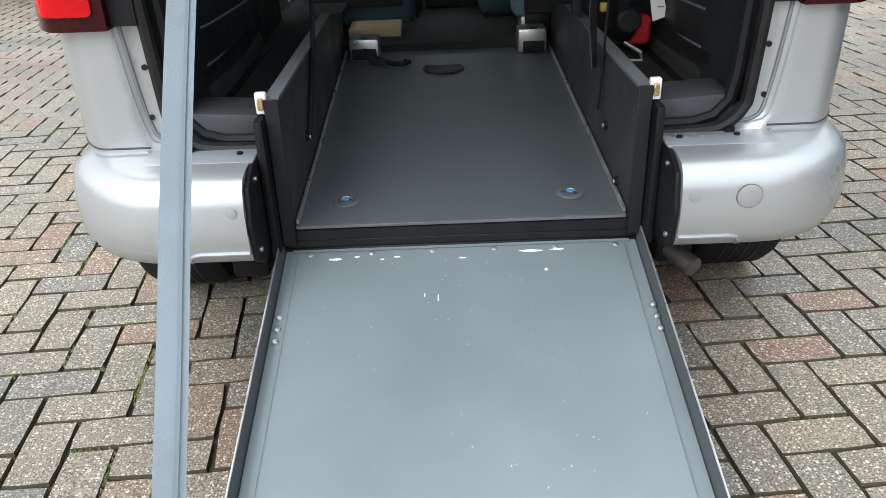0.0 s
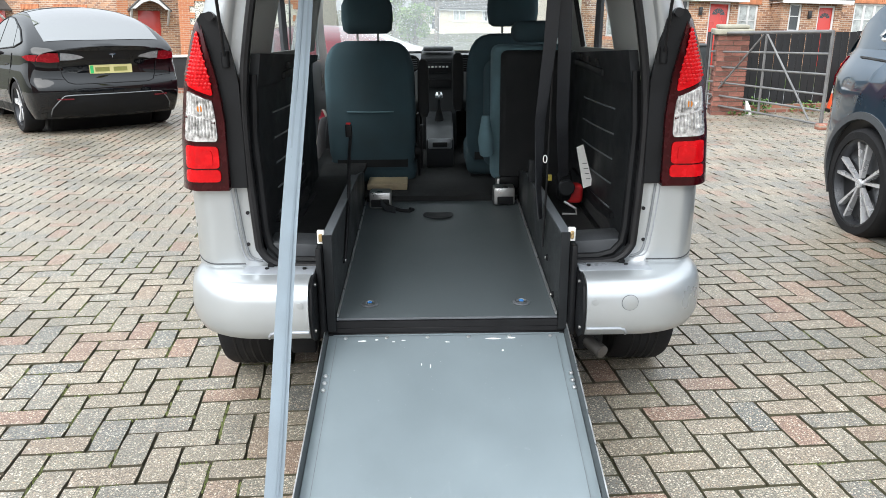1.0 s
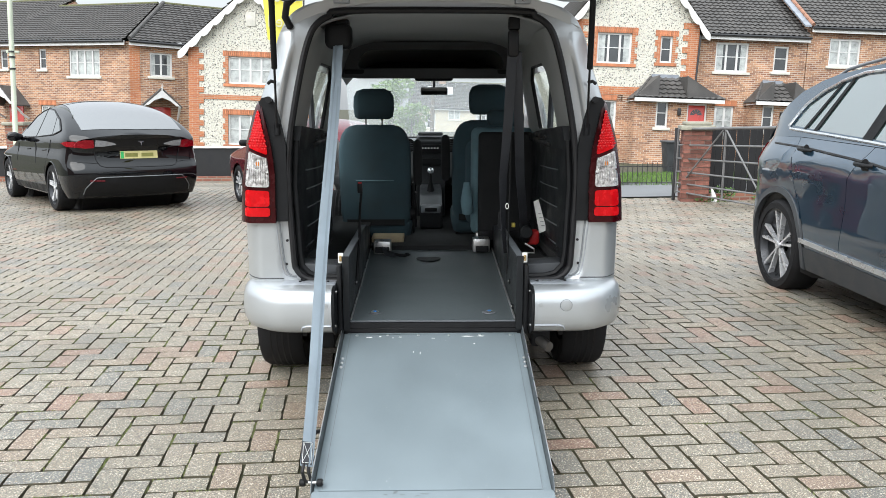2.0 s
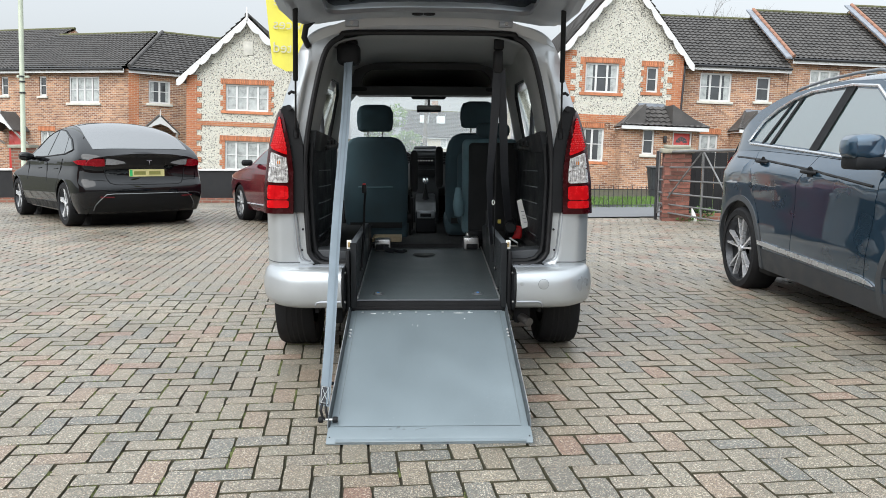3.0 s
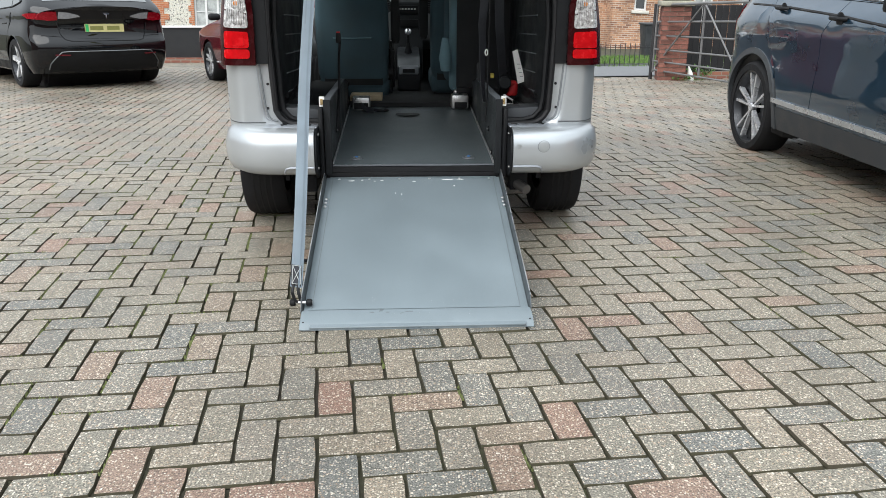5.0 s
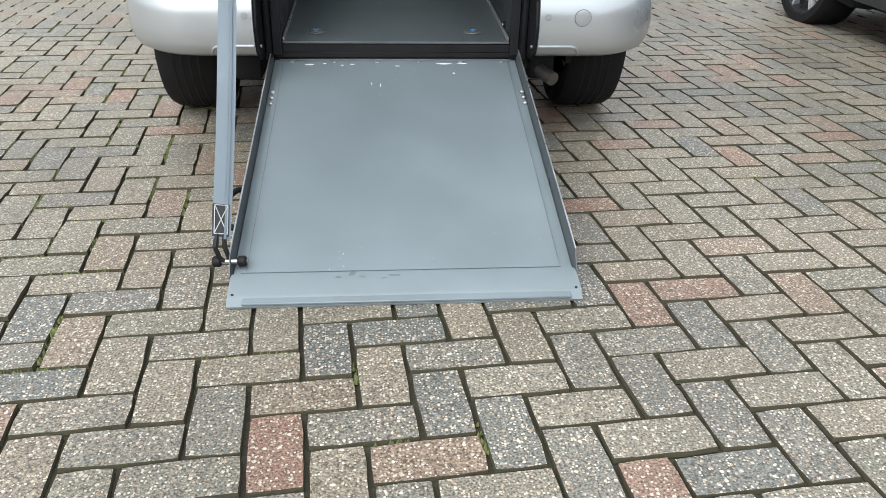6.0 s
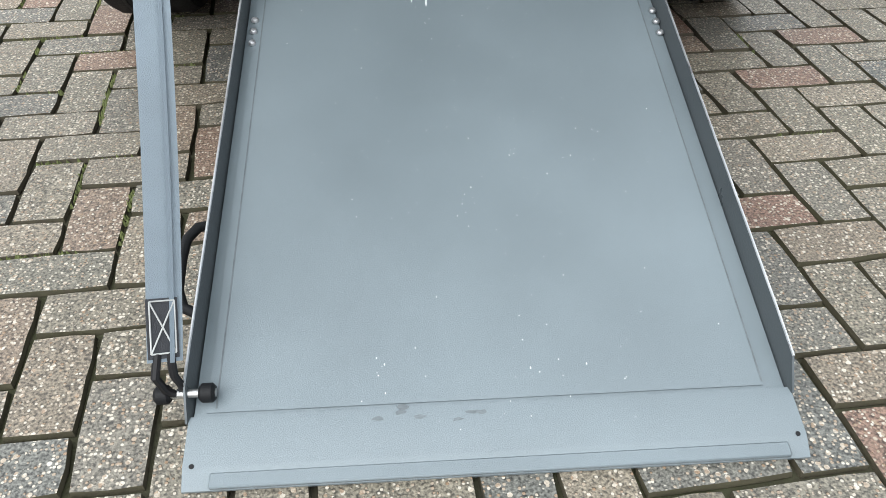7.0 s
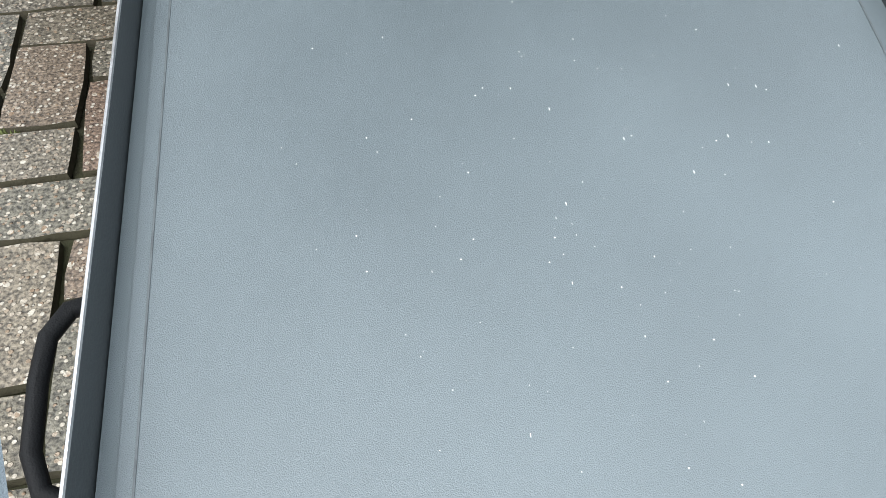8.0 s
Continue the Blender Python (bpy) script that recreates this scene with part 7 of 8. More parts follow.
def flintwork(name):
    """Knapped flints set in pale mortar."""
    m = bpy.data.materials.new(name)
    m.use_nodes = True
    nt = m.node_tree
    n = nt.nodes
    b = n["Principled BSDF"]
    tc = n.new("ShaderNodeTexCoord")
    vor = n.new("ShaderNodeTexVoronoi")
    vor.inputs["Scale"].default_value = 19.0
    link(nt, tc.outputs["Object"], vor.inputs["Vector"])
    shape = n.new("ShaderNodeValToRGB")
    shape.color_ramp.elements[0].position, shape.color_ramp.elements[1].position = 0.36, 0.52
    shape.color_ramp.elements[0].color, shape.color_ramp.elements[1].color = (1, 1, 1, 1), (0, 0, 0, 1)
    link(nt, vor.outputs["Distance"], shape.inputs["Fac"])
    sep = n.new("ShaderNodeSeparateColor")
    link(nt, vor.outputs["Color"], sep.inputs[0])
    flint = n.new("ShaderNodeValToRGB")
    els = flint.color_ramp.elements
    els[0].position, els[0].color = 0.0, (0.07, 0.07, 0.068, 1)
    els[1].position, els[1].color = 1.0, (0.66, 0.63, 0.54, 1)
    for p, c in ((0.25, (0.22, 0.215, 0.20)), (0.42, (0.46, 0.44, 0.38)), (0.7, (0.68, 0.63, 0.52))):
        e = els.new(p)
        e.color = (*c, 1)
    link(nt, sep.outputs[0], flint.inputs["Fac"])
    mix = n.new("ShaderNodeMix")
    mix.data_type = "RGBA"
    mix.inputs[6].default_value = (0.55, 0.535, 0.465, 1)
    link(nt, shape.outputs["Color"], mix.inputs["Factor"])
    link(nt, flint.outputs["Color"], mix.inputs[7])
    link(nt, mix.outputs[2], b.inputs["Base Color"])
    b.inputs["Roughness"].default_value = 0.8
    bump = n.new("ShaderNodeBump")
    bump.inputs["Strength"].default_value, bump.inputs["Distance"].default_value = 0.8, 0.03
    link(nt, shape.outputs["Color"], bump.inputs["Height"])
    link(nt, bump.outputs[0], b.inputs["Normal"])
    return m


M_BRICK = masonry("orange_red_brickwork", (0.21, 0.100, 0.062), (0.50, 0.275, 0.155), (0.50, 0.44, 0.36), ms=0.009)
M_BRICK2 = masonry("mixed_brown_brickwork", (0.28, 0.14, 0.09), (0.40, 0.225, 0.15), (0.45, 0.41, 0.35))
M_BRICK_OLD = masonry("weathered_red_brickwork", (0.22, 0.085, 0.06), (0.30, 0.13, 0.085), (0.25, 0.20, 0.16))
M_QUOIN = mat("orange_red_dressing_brick", (0.43, 0.165, 0.08), 0.85, 0, 0.25, 9, 60, 0.4, rand=0.2, depth=0.01)
M_DRESSING = masonry("orange_dressing_brickwork", (0.40, 0.13, 0.055), (0.50, 0.205, 0.09), (0.46, 0.34, 0.25), ms=0.008)
M_FLINT = flintwork("flint_wall")
M_TILE = mat("dark_grey_concrete_tile", (0.066, 0.062, 0.059), 0.7, 0, 0.35, 2.2, 40, 0.5, rand=0.1, depth=0.01)
M_OLD_RIDGE = mat("mossy_dark_ridge_tile", (0.13, 0.105, 0.07), 0.85, 0, 0.4, 4, 60, 0.5, col2=(0.085, 0.095, 0.04))
M_RIDGE = mat("terracotta_ridge_tile", (0.26, 0.13, 0.085), 0.8, 0, 0.3, 4, 60, 0.4)
M_LEAD = mat("lead_flashing", (0.22, 0.24, 0.27), 0.5, 0.2, 0.2, 4, 60, 0.2)
M_WHITE = mat("white_painted_timber", (0.60, 0.60, 0.59), 0.5, 0, 0.07, 3, 60, 0.1)
M_STONE = mat("pale_stone_sill", (0.55, 0.53, 0.47), 0.8, 0, 0.15, 5, 80, 0.3)
M_PANE = mat("house_window_pane", (0.030, 0.034, 0.037), 0.06, 0, 0.4, 1.2, 6, 0, spec=0.5, rvar=0.03, coat=0.5)
M_NET = mat("net_curtain", (0.34, 0.36, 0.35), 0.35, 0, 0.35, 5, 22, 0.05, coat=1.0)
M_RED_DOOR = mat("red_front_door", (0.45, 0.03, 0.02), 0.35, 0, 0.1, 3, 80, 0.05, coat=0.3)
M_GUTTER = mat("black_gutter", (0.02, 0.02, 0.022), 0.4, 0, 0.2, 5, 80, 0.05)
M_CREAM = mat("cream_render", (0.50, 0.45, 0.36), 0.9, 0, 0.1, 1.5, 60, 0.2)


def pane_window(parent, x0, x1, z0, z1, y, lights=2, transom=0.5, curtain=False, sill=True, fw=0.068):
    """A white casement window: frame, mullions, transom, panes and sill."""
    w = part("window", sheet([(x0, z0), (x1, z0), (x1, z1), (x0, z1)], [[(x0 + fw, z0 + fw), (x1 - fw, z0 + fw), (x1 - fw, z1 - fw), (x0 + fw, z1 - fw)]], ((), ()), lambda u, v: (u, y + 0.05, v), 0.07, (0, -1, 0)), M_WHITE, parent)
    for k in range(1, lights):
        xm = x0 + (x1 - x0) * k / lights
        part("mullion", box(xm - fw / 2 - 0.005, xm + fw / 2 + 0.005, y + 0.048, y + 0.12, z0 + fw, z1 - fw), M_WHITE, w)
    zt = z0 + (z1 - z0) * transom
    for k in range(lights):
        a, b = x0 + (x1 - x0) * k / lights, x0 + (x1 - x0) * (k + 1) / lights
        part("glazing_bar", box(a + fw * 0.6, b - fw * 0.6, y + 0.06, y + 0.10, zt - 0.015, zt + 0.015), M_WHITE, w)
        for q0, q1 in ((z0 + fw, zt - 0.015), (zt + 0.015, z1 - fw)):
            part("pane", box(a + fw * 0.5, b - fw * 0.5, y + 0.085, y + 0.092, q0, q1), M_NET if curtain else M_PANE, w)
    if not curtain and x1 - x0 > 0.8:
        for a, b in ((x0 + fw, x0 + 0.24 * (x1 - x0)), (x1 - 0.22 * (x1 - x0), x1 - fw)):
            part("curtain", box(a, b, y + 0.0795, y + 0.084, z0 + fw, z1 - fw), M_NET, w)
    if sill:
        part("sill", box(x0 - 0.10, x1 + 0.10, y - 0.07, y + 0.10, z0 - 0.11, z0 - 0.005, 0.012), M_STONE, w)
    return w


def soldier_course(parent, x0, x1, z0, y, h=0.215):
    """Upright header bricks over an opening."""
    n = max(2, round((x1 - x0) / 0.078))
    step = (x1 - x0) / n
    first = None
    for i in range(n):
        m = Matrix.Translation((x0 + (i + 0.5) * step, y, z0 + h / 2))
        if first is None:
            first = part("brick", box(-step / 2 + 0.006, step / 2 - 0.006, -0.035, 0.02, -h / 2, h / 2), M_QUOIN, parent, local=m)
        else:
            share("brick", first, parent, m)


def toothed(parent, x, z0, z1, y, side, wide=0.34, narrow=0.22, step=0.225):
    """Brick dressing with alternate long and short blocks beside flintwork."""
    z, k = z0, 0
    a = b = None
    while z < z1 - 0.05:
        w = wide if k % 2 else narrow
        m = Matrix.Translation((x, y, z))
        src = b if k % 2 else a
        if src is None:
            src = part("dressing_block", box(0 if side > 0 else -w, w if side > 0 else 0, -0.03, 0.02, 0.0, step), M_DRESSING, parent, local=m)
            if k % 2:
                b = src
            else:
                a = src
        else:
            share("dressing_block", src, parent, m)
        z += step
        k += 1


def tiled_roof(parent, x0, x1, y0, z0, y1, z1, name="roof", shear0=0.0, shear1=0.0):
    """A slope of interlocking tiles: rolls across, steps up the slope. The sheet runs from eaves (y0, z0) to ridge (y1, z1)."""
    L = math.hypot(y1 - y0, z1 - z0)
    rows = max(3, round(L / 0.29))
    dy, dz = (y1 - y0) / L, (z1 - z0) / L
    cols = max(4, round((x1 - x0) / 0.05625))
    verts, faces = [], []
    for r in range(rows):
        for q, lift in ((0.0, 0.055), (1.0, 0.004)):
            s = (r + q) / rows * L
            for c in range(cols + 1):
                t = c / cols
                xa = x0 + shear0 * s / L
                xb = x1 + shear1 * s / L
                x = xa + (xb - xa) * t
                h = lift + 0.04 * (0.5 + 0.5 * math.cos(2 * math.pi * (x / 0.225)))
                verts.append((x, y0 + dy * s - dz * h, z0 + dz * s + dy * h))
    w = cols + 1
    for r in range(rows):
        a = 2 * r * w
        for c in range(cols):
            faces.append((a + c, a + c + 1, a + w + c + 1, a + w + c))
            if r:
                p = a - w
                faces.append((p + c, p + c + 1, a + c + 1, a + c))
    me = bpy.data.meshes.new(name)
    me.from_pydata(verts, [], faces)
    me.materials.append(M_TILE)
    ob = new(name, me)
    ob.parent = parent
    return ob


def ridge_row(parent, a, b, r=0.10, m=None):
    a, b = Vector(a), Vector(b)
    n = max(1, round((b - a).length / 0.45))
    d = (b - a) / n
    first = None
    for i in range(n):
        if first is None:
            first = part("ridge_tile", tube([Vector((0, 0, 0)), d * 0.97], [r, r * 0.92], 8), m or M_RIDGE, parent, local=Matrix.Translation(a))
        else:
            share("ridge_tile", first, parent, Matrix.Translation(a + d * i))


def gable_board(parent, xl, xr, xa, ze, za, y, scallop=True):
    """White bargeboards with a scalloped lower edge."""
    for x0, x1 in ((xl, xa), (xr, xa)):
        n = 6
        up, lo = [], []
        for i in range(n * 6 + 1):
            t = i / (n * 6)
            x, z = x0 + (x1 - x0) * t, ze + (za - ze) * t
            up.append((x, z + 0.06))
            lo.append((x, z - 0.17 - 0.14 * abs(math.sin(math.pi * t * n)) ** 0.7))
        part("bargeboard", prism(up + lo[::-1], "y", y - 0.04, y), M_WHITE, parent)


def house_shell(h, x0, x1, y0, y1, z0, z1, m, holes=(), front=None):
    """Four walls with openings through the front."""
    part("front_wall", sheet(front or [(x0, z0), (x1, z0), (x1, z1), (x0, z1)], [[(a, c), (b, c), (b, d), (a, d)] for a, b, c, d in holes], ((), ()), lambda u, v: (u, y0, v), 0.25, (0, -1, 0)), m, h)
    part("back_wall", box(x0, x1, y1 - 0.25, y1, z0, z1), m, h)
    part("side_wall", box(x0, x0 + 0.25, y0 + 0.252, y1 - 0.252, z0, z1), m, h)
    part("side_wall", box(x1 - 0.25, x1, y0 + 0.252, y1 - 0.252, z0, z1), m, h)
    part("room_floor", box(x0 + 0.26, x1 - 0.26, y0 + 0.26, y1 - 0.26, z0 + 2.4, z0 + 2.5), M_CREAM, h)


def gutter(h, x0, x1, y, z):
    part("fascia", box(x0, x1, y + 0.02, y + 0.06, z - 0.16, z + 0.02), M_WHITE, h)
    part("gutter", tube([(x0, y - 0.03, z), (x1, y - 0.03, z)], 0.055, 8), M_GUTTER, h)


def porch(h, x0, x1, yf, yb, ze, zt, z0, door, win):
    """A lean-to hipped porch with brick front, door and small window."""
    holes = [win, door]
    p = part("porch_wall", sheet([(x0 + 0.12, z0), (x1 - 0.25, z0), (x1 - 0.25, ze), (x0 + 0.12, ze)], [[(a, c), (b, c), (b, d), (a, d)] for a, b, c, d in holes], ((), ()), lambda u, v: (u, yf + 0.3, v), 0.2, (0, -1, 0)), M_BRICK, h)
    part("porch_side", box(x0 + 0.12, x0 + 0.32, yf + 0.502, yb, z0, ze), M_BRICK, h)
    part("porch_side", box(x1 - 0.45, x1 - 0.25, yf + 0.502, yb, z0, ze), M_BRICK, h)
    tiled_roof(h, x0, x1, yf, ze, yb, zt, "porch_roof", (x1 - x0) * 0.27, -(x1 - x0) * 0.42)
    for xa, xb in ((x0, x0 + (x1 - x0) * 0.27), (x1, x1 - (x1 - x0) * 0.42)):
        part("hip_slope", prism([(xa, ze), (xb, zt), (xb, ze)], "y", yf + 0.05, yb), M_TILE, h)
        ridge_row(h, (xa, yf, ze + 0.03), (xb, yb, zt + 0.03), 0.06, M_TILE)
    part("porch_fascia", box(x0, x1, yf - 0.02, yf + 0.02, ze - 0.12, ze + 0.01), M_WHITE, h)
    part("porch_soffit", box(x0, x1, yf + 0.022, yb, ze - 0.10, ze - 0.08), M_WHITE, h)
    part("porch_flashing", box(x0 + (x1 - x0) * 0.27, x1 - (x1 - x0) * 0.42, yb - 0.06, yb - 0.01, zt - 0.02, zt + 0.12), M_LEAD, h)
    a, b, c, d = win
    pane_window(h, a, b, c, d, yf + 0.3, 1, 0.55)
    a, b, c, d = door
    dr = part("front_door", box(a + 0.06, b - 0.06, yf + 0.40, yf + 0.45, c, d - 0.06, 0.004), M_RED_DOOR, h, "red painted front door")
    part("door_frame", sheet([(a, c), (b, c), (b, d), (a, d)], [[(a + 0.06, c + 0.01), (b - 0.06, c + 0.01), (b - 0.06, d - 0.06), (a + 0.06, d - 0.06)]], ((), ()), lambda u, v: (u, yf + 0.36, v), 0.08, (0, -1, 0)), M_WHITE, dr)
    cx, r = (a + b) / 2, (b - a) * 0.30
    for k in range(5):
        t0, t1 = math.pi * (k + 0.06) / 5, math.pi * (k + 0.94) / 5
        part("fan_pane", prism([(cx + 0.06 * math.cos(t0), d - 0.42 + 0.06 * math.sin(t0)), (cx + r * math.cos(t0), d - 0.42 + r * math.sin(t0)), (cx + r * math.cos(t1), d - 0.42 + r * math.sin(t1)), (cx + 0.06 * math.cos(t1), d - 0.42 + 0.06 * math.sin(t1))], "y", yf + 0.394, yf + 0.399), M_PANE, dr)
    part("porch_lamp", box(a - 0.38, a - 0.26, yf + 0.18, yf + 0.298, d - 0.45, d - 0.18, 0.02), M_GUTTER, h)


def flint_gable(name, label, x0, x1, y, z0, ze, xa, za, depth, wins, band, ground_brick, small_plaque=None):
    h = thing(name, label, "house", FAR.copy(), "terraced houses")
    holes = [w[:4] for w in wins]
    front = [(x0, z0), (x1, z0), (x1, ze), (xa, za), (x0, ze)]
    house_shell(h, x0, x1, y, y + depth, z0, ze, M_FLINT, holes, front)
    part("gable_back", prism([(x0, ze), (x1, ze), (xa, za)], "y", y + depth - 0.25, y + depth), M_BRICK, h)
    for a, b, c, d, n, cur in wins:
        pane_window(h, a, b, c, d, y, n, 0.52, cur, sill=False)
        soldier_course(h, a - 0.22, b + 0.22, d, y)
        toothed(h, a, c - 0.05, d, y, -1, 0.22, 0.12)
        toothed(h, b, c - 0.05, d, y, 1, 0.22, 0.12)
        part("brick_sill", box(a - 0.2, b + 0.2, y - 0.05, y + 0.02, c - 0.12, c - 0.004), M_QUOIN, h)
    toothed(h, x0, z0, ze - 0.1, y, 1, 0.62, 0.42)
    toothed(h, x1, z0, ze - 0.1, y, -1, 0.62, 0.42)
    part("brick_band", box(x0 + 0.4, x1 - 0.4, y - 0.022, y + 0.02, band[0], band[1]), M_DRESSING, h)
    if ground_brick:
        gh = [w[:4] for w in wins if w[2] < band[0]]
        part("brick_ground_storey", sheet([(x0 + 0.01, z0), (x1 - 0.01, z0), (x1 - 0.01, band[0] - 0.005), (x0 + 0.01, band[0] - 0.005)], [[(a - 0.01, c - 0.13), (b + 0.01, c - 0.13), (b + 0.01, d + 0.22), (a - 0.01, d + 0.22)] for a, b, c, d in gh], ((), ()), lambda u, v: (u, y - 0.035, v), 0.034, (0, -1, 0)), M_BRICK, h)
    # pitched roof running back from the gable
    o = 0.35
    for xe, turn in ((x0 - o, -90), (x1 + o, 90)):
        zz = ze - o * (za - ze) / (xa - x0) - 0.02
        ends = (-depth, 0.25) if turn < 0 else (-0.25, depth)
        slope = tiled_roof(h, *ends, 0.0, zz, abs(xa - xe), za + 0.08, "roof_slope")
        slope.matrix_basis = Matrix.Translation((xe, y, 0)) @ Matrix.Rotation(radians(turn), 4, "Z")
    ridge_row(h, (xa, y - 0.25, za + 0.12), (xa, y + depth, za + 0.12), 0.10, M_TILE)
    gable_board(h, x0 - o, x1 + o, xa, ze - o * (za - ze) / (xa - x0), za, y - 0.22)
    part("finial", tube([(xa, y - 0.24, za - 0.1), (xa, y - 0.24, za + 0.28), (xa, y - 0.24, za + 0.45)], [0.05, 0.04, 0.01], 8), M_WHITE, h)
    if small_plaque:
        px, pz = small_plaque
        part("wall_plaque", box(px - 0.2, px + 0.2, y - 0.03, y + 0.02, pz - 0.28, pz + 0.28, 0.02), M_STONE, h)
    return h


def terrace_house(name, label, x0, x1, y, depth, z0, ze, zr, wins, m, at=None, hip0=0.0, hip1=0.0):
    """A brick house under a tiled roof; hip0 and hip1 slant the roof's ends where the row turns a corner."""
    h = thing(name, label, "house", FAR.copy() if at is None else at, "terraced houses")
    house_shell(h, x0, x1, y, y + depth, z0, ze, m, [w[:4] for w in wins])
    for a, b, c, d, n, cur in wins:
        pane_window(h, a, b, c, d, y, n, 0.52, cur)
        if d < ze - 1.2:
            soldier_course(h, a - 0.1, b + 0.1, d, y)
    tiled_roof(h, x0 - 0.02, x1 + 0.02, y - 0.30, ze, y + depth / 2, zr, "roof", hip0, hip1)
    tiled_roof(h, x0 - 0.02 + 2 * hip0, x1 + 0.02 + 2 * hip1, y + depth + 0.30, ze, y + depth / 2, zr, "back_roof", -hip0, -hip1)
    for x, hip in ((x0, hip0), (x1 - 0.25, hip1)):
        if not hip:
            part("party_gable", prism([(y, ze - 0.02), (y + depth, ze - 0.02), (y + depth / 2, zr - 0.06)], "x", x, x + 0.25), m, h)
    ridge_row(h, (x0 + hip0, y + depth / 2, zr + 0.03), (x1 + hip1, y + depth / 2, zr + 0.03), 0.08, M_OLD_RIDGE)
    gutter(h, x0, x1, y - 0.30, ze - 0.02)
    return h


def verge(h, x, y0, z0, y1, z1):
    """Terracotta verge with a lead strip where one roof steps above the next."""
    ridge_row(h, (x, y0, z0 + 0.10), (x, y1, z1 + 0.10), 0.075)
    part("lead_strip", prism([(y0, z0 + 0.0), (y1, z1 + 0.0), (y1, z1 + 0.07), (y0, z0 + 0.07)], "x", x - 0.32, x - 0.06), M_LEAD, h)


ZR, ZL = -1.05, -1.75
flint_gable("gabled_house", "flint and brick gabled house with scalloped white bargeboards", 5.50, 10.42, 31.0, ZR, 4.75, 7.96, 7.75, 18.0,
            [(6.50, 7.83, 3.19, 4.34, 3, False), (8.95, 9.41, 3.28, 4.28, 1, False), (6.45, 7.39, 0.47, 1.79, 2, False)], (2.02, 2.32), True)
h = bpy.data.objects["gabled_house"]
porch(h, 7.76, 11.15, 29.75, 30.99, 1.86, 2.72, ZR, (9.86, 10.62, ZR, 1.72), (8.68, 9.14, 0.80, 1.78))
h2 = terrace_house("terraced_house", "orange-red brick terraced house with dark tiled roof", 10.45, 14.9, 31.5, 8.0, ZR, 4.46, 7.15,
                   [(11.3, 12.6, 3.08, 4.2, 3, False), (13.62, 14.2, 3.15, 4.13, 1, False), (11.15, 12.2, 0.55, 1.75, 3, True)], M_BRICK)
porch(h2, 12.55, 15.1, 30.25, 31.49, 1.90, 2.68, ZR, (14.0, 14.62, ZR, 1.72), (12.95, 13.4, 0.80, 1.78))
h3 = terrace_house("terraced_house", "brick terraced house with roof stepped above its neighbour", 14.93, 19.4, 31.5, 8.0, ZR, 4.86, 7.55,
                   [(15.8, 17.04, 3.46, 4.5, 3, True), (18.1, 18.6, 3.5, 4.5, 1, False), (15.8, 17.0, 0.7, 1.9, 3, True)], M_BRICK)
verge(h3, 14.93, 31.2, 4.86, 35.5, 7.55)
h4 = terrace_house("terraced_house", "brick terraced house at the end of the row", 19.43, 26.0, 31.5, 8.0, ZR, 5.20, 7.95,
                   [(20.4, 21.6, 3.7, 4.8, 3, True), (22.6, 23.2, 3.7, 4.8, 1, False)], M_BRICK)
verge(h4, 19.43, 31.2, 5.20, 35.5, 7.95)
part("down_pipe", tube([(10.45, 30.93, 4.35), (10.40, 30.93, 2.6)], 0.04, 8), M_GUTTER, h2)

flint_gable("gabled_house", "flint gabled house with brick dressings and white bargeboards", -9.73, -4.70, 33.0, ZL, 3.45, -7.22, 5.78, 9.0,
            [(-8.11, -6.34, 2.02, 3.11, 4, True), (-8.13, -6.30, -0.45, 0.77, 4, True)], (1.37, 1.55), False, (-7.2, 4.6))
# the row on this side turns a corner: each wing stands in its own frame from the corner of the wall
CORNER = FAR @ Matrix.Translation((-12.5, 34.0, 0))
WING_R, WING_L = CORNER @ Matrix.Rotation(radians(25), 4, "Z"), CORNER @ Matrix.Rotation(radians(-22), 4, "Z")
h5 = terrace_house("terraced_house", "brick terraced house with white casement beside the flint gable", 0.0, 3.0, 0.0, 8.0, ZL, 3.66, 5.88,
                   [(0.82, 1.71, 2.29, 3.27, 2, False)], M_BRICK, WING_R, 1.87, 3.8)
part("corner_pilaster", box(0.004, 0.43, -0.022, 0.0, ZL, 3.60), M_DRESSING, h5)
ridge_row(h5, (0.02, -0.28, 3.76), (1.87, 4.0, 5.96), 0.09, M_TILE)
h6 = terrace_house("terraced_house", "brick terraced house with a small landing window", -7.9, -0.004, 0.0, 8.0, ZL, 3.66, 5.88,
                   [(-5.01, -4.59, 2.51, 3.38, 1, False), (-3.29, -1.58, 2.22, 3.35, 4, True), (-7.32, -6.88, 2.52, 3.36, 1, False), (-5.0, -4.2, -0.3, 0.95, 2, True), (-3.2, -1.6, -0.3, 0.95, 4, True)], M_BRICK, WING_L, 0.0, -1.87)
terrace_house("terraced_house", "brick terraced house with a taller roof ridge", -20.0, -7.93, 0.0, 9.94, ZL, 3.66, 6.38,
                   [(-10.6, -8.9, 2.22, 3.35, 4, True), (-13.5, -13.0, 2.5, 3.36, 1, False)], M_BRICK, WING_L)


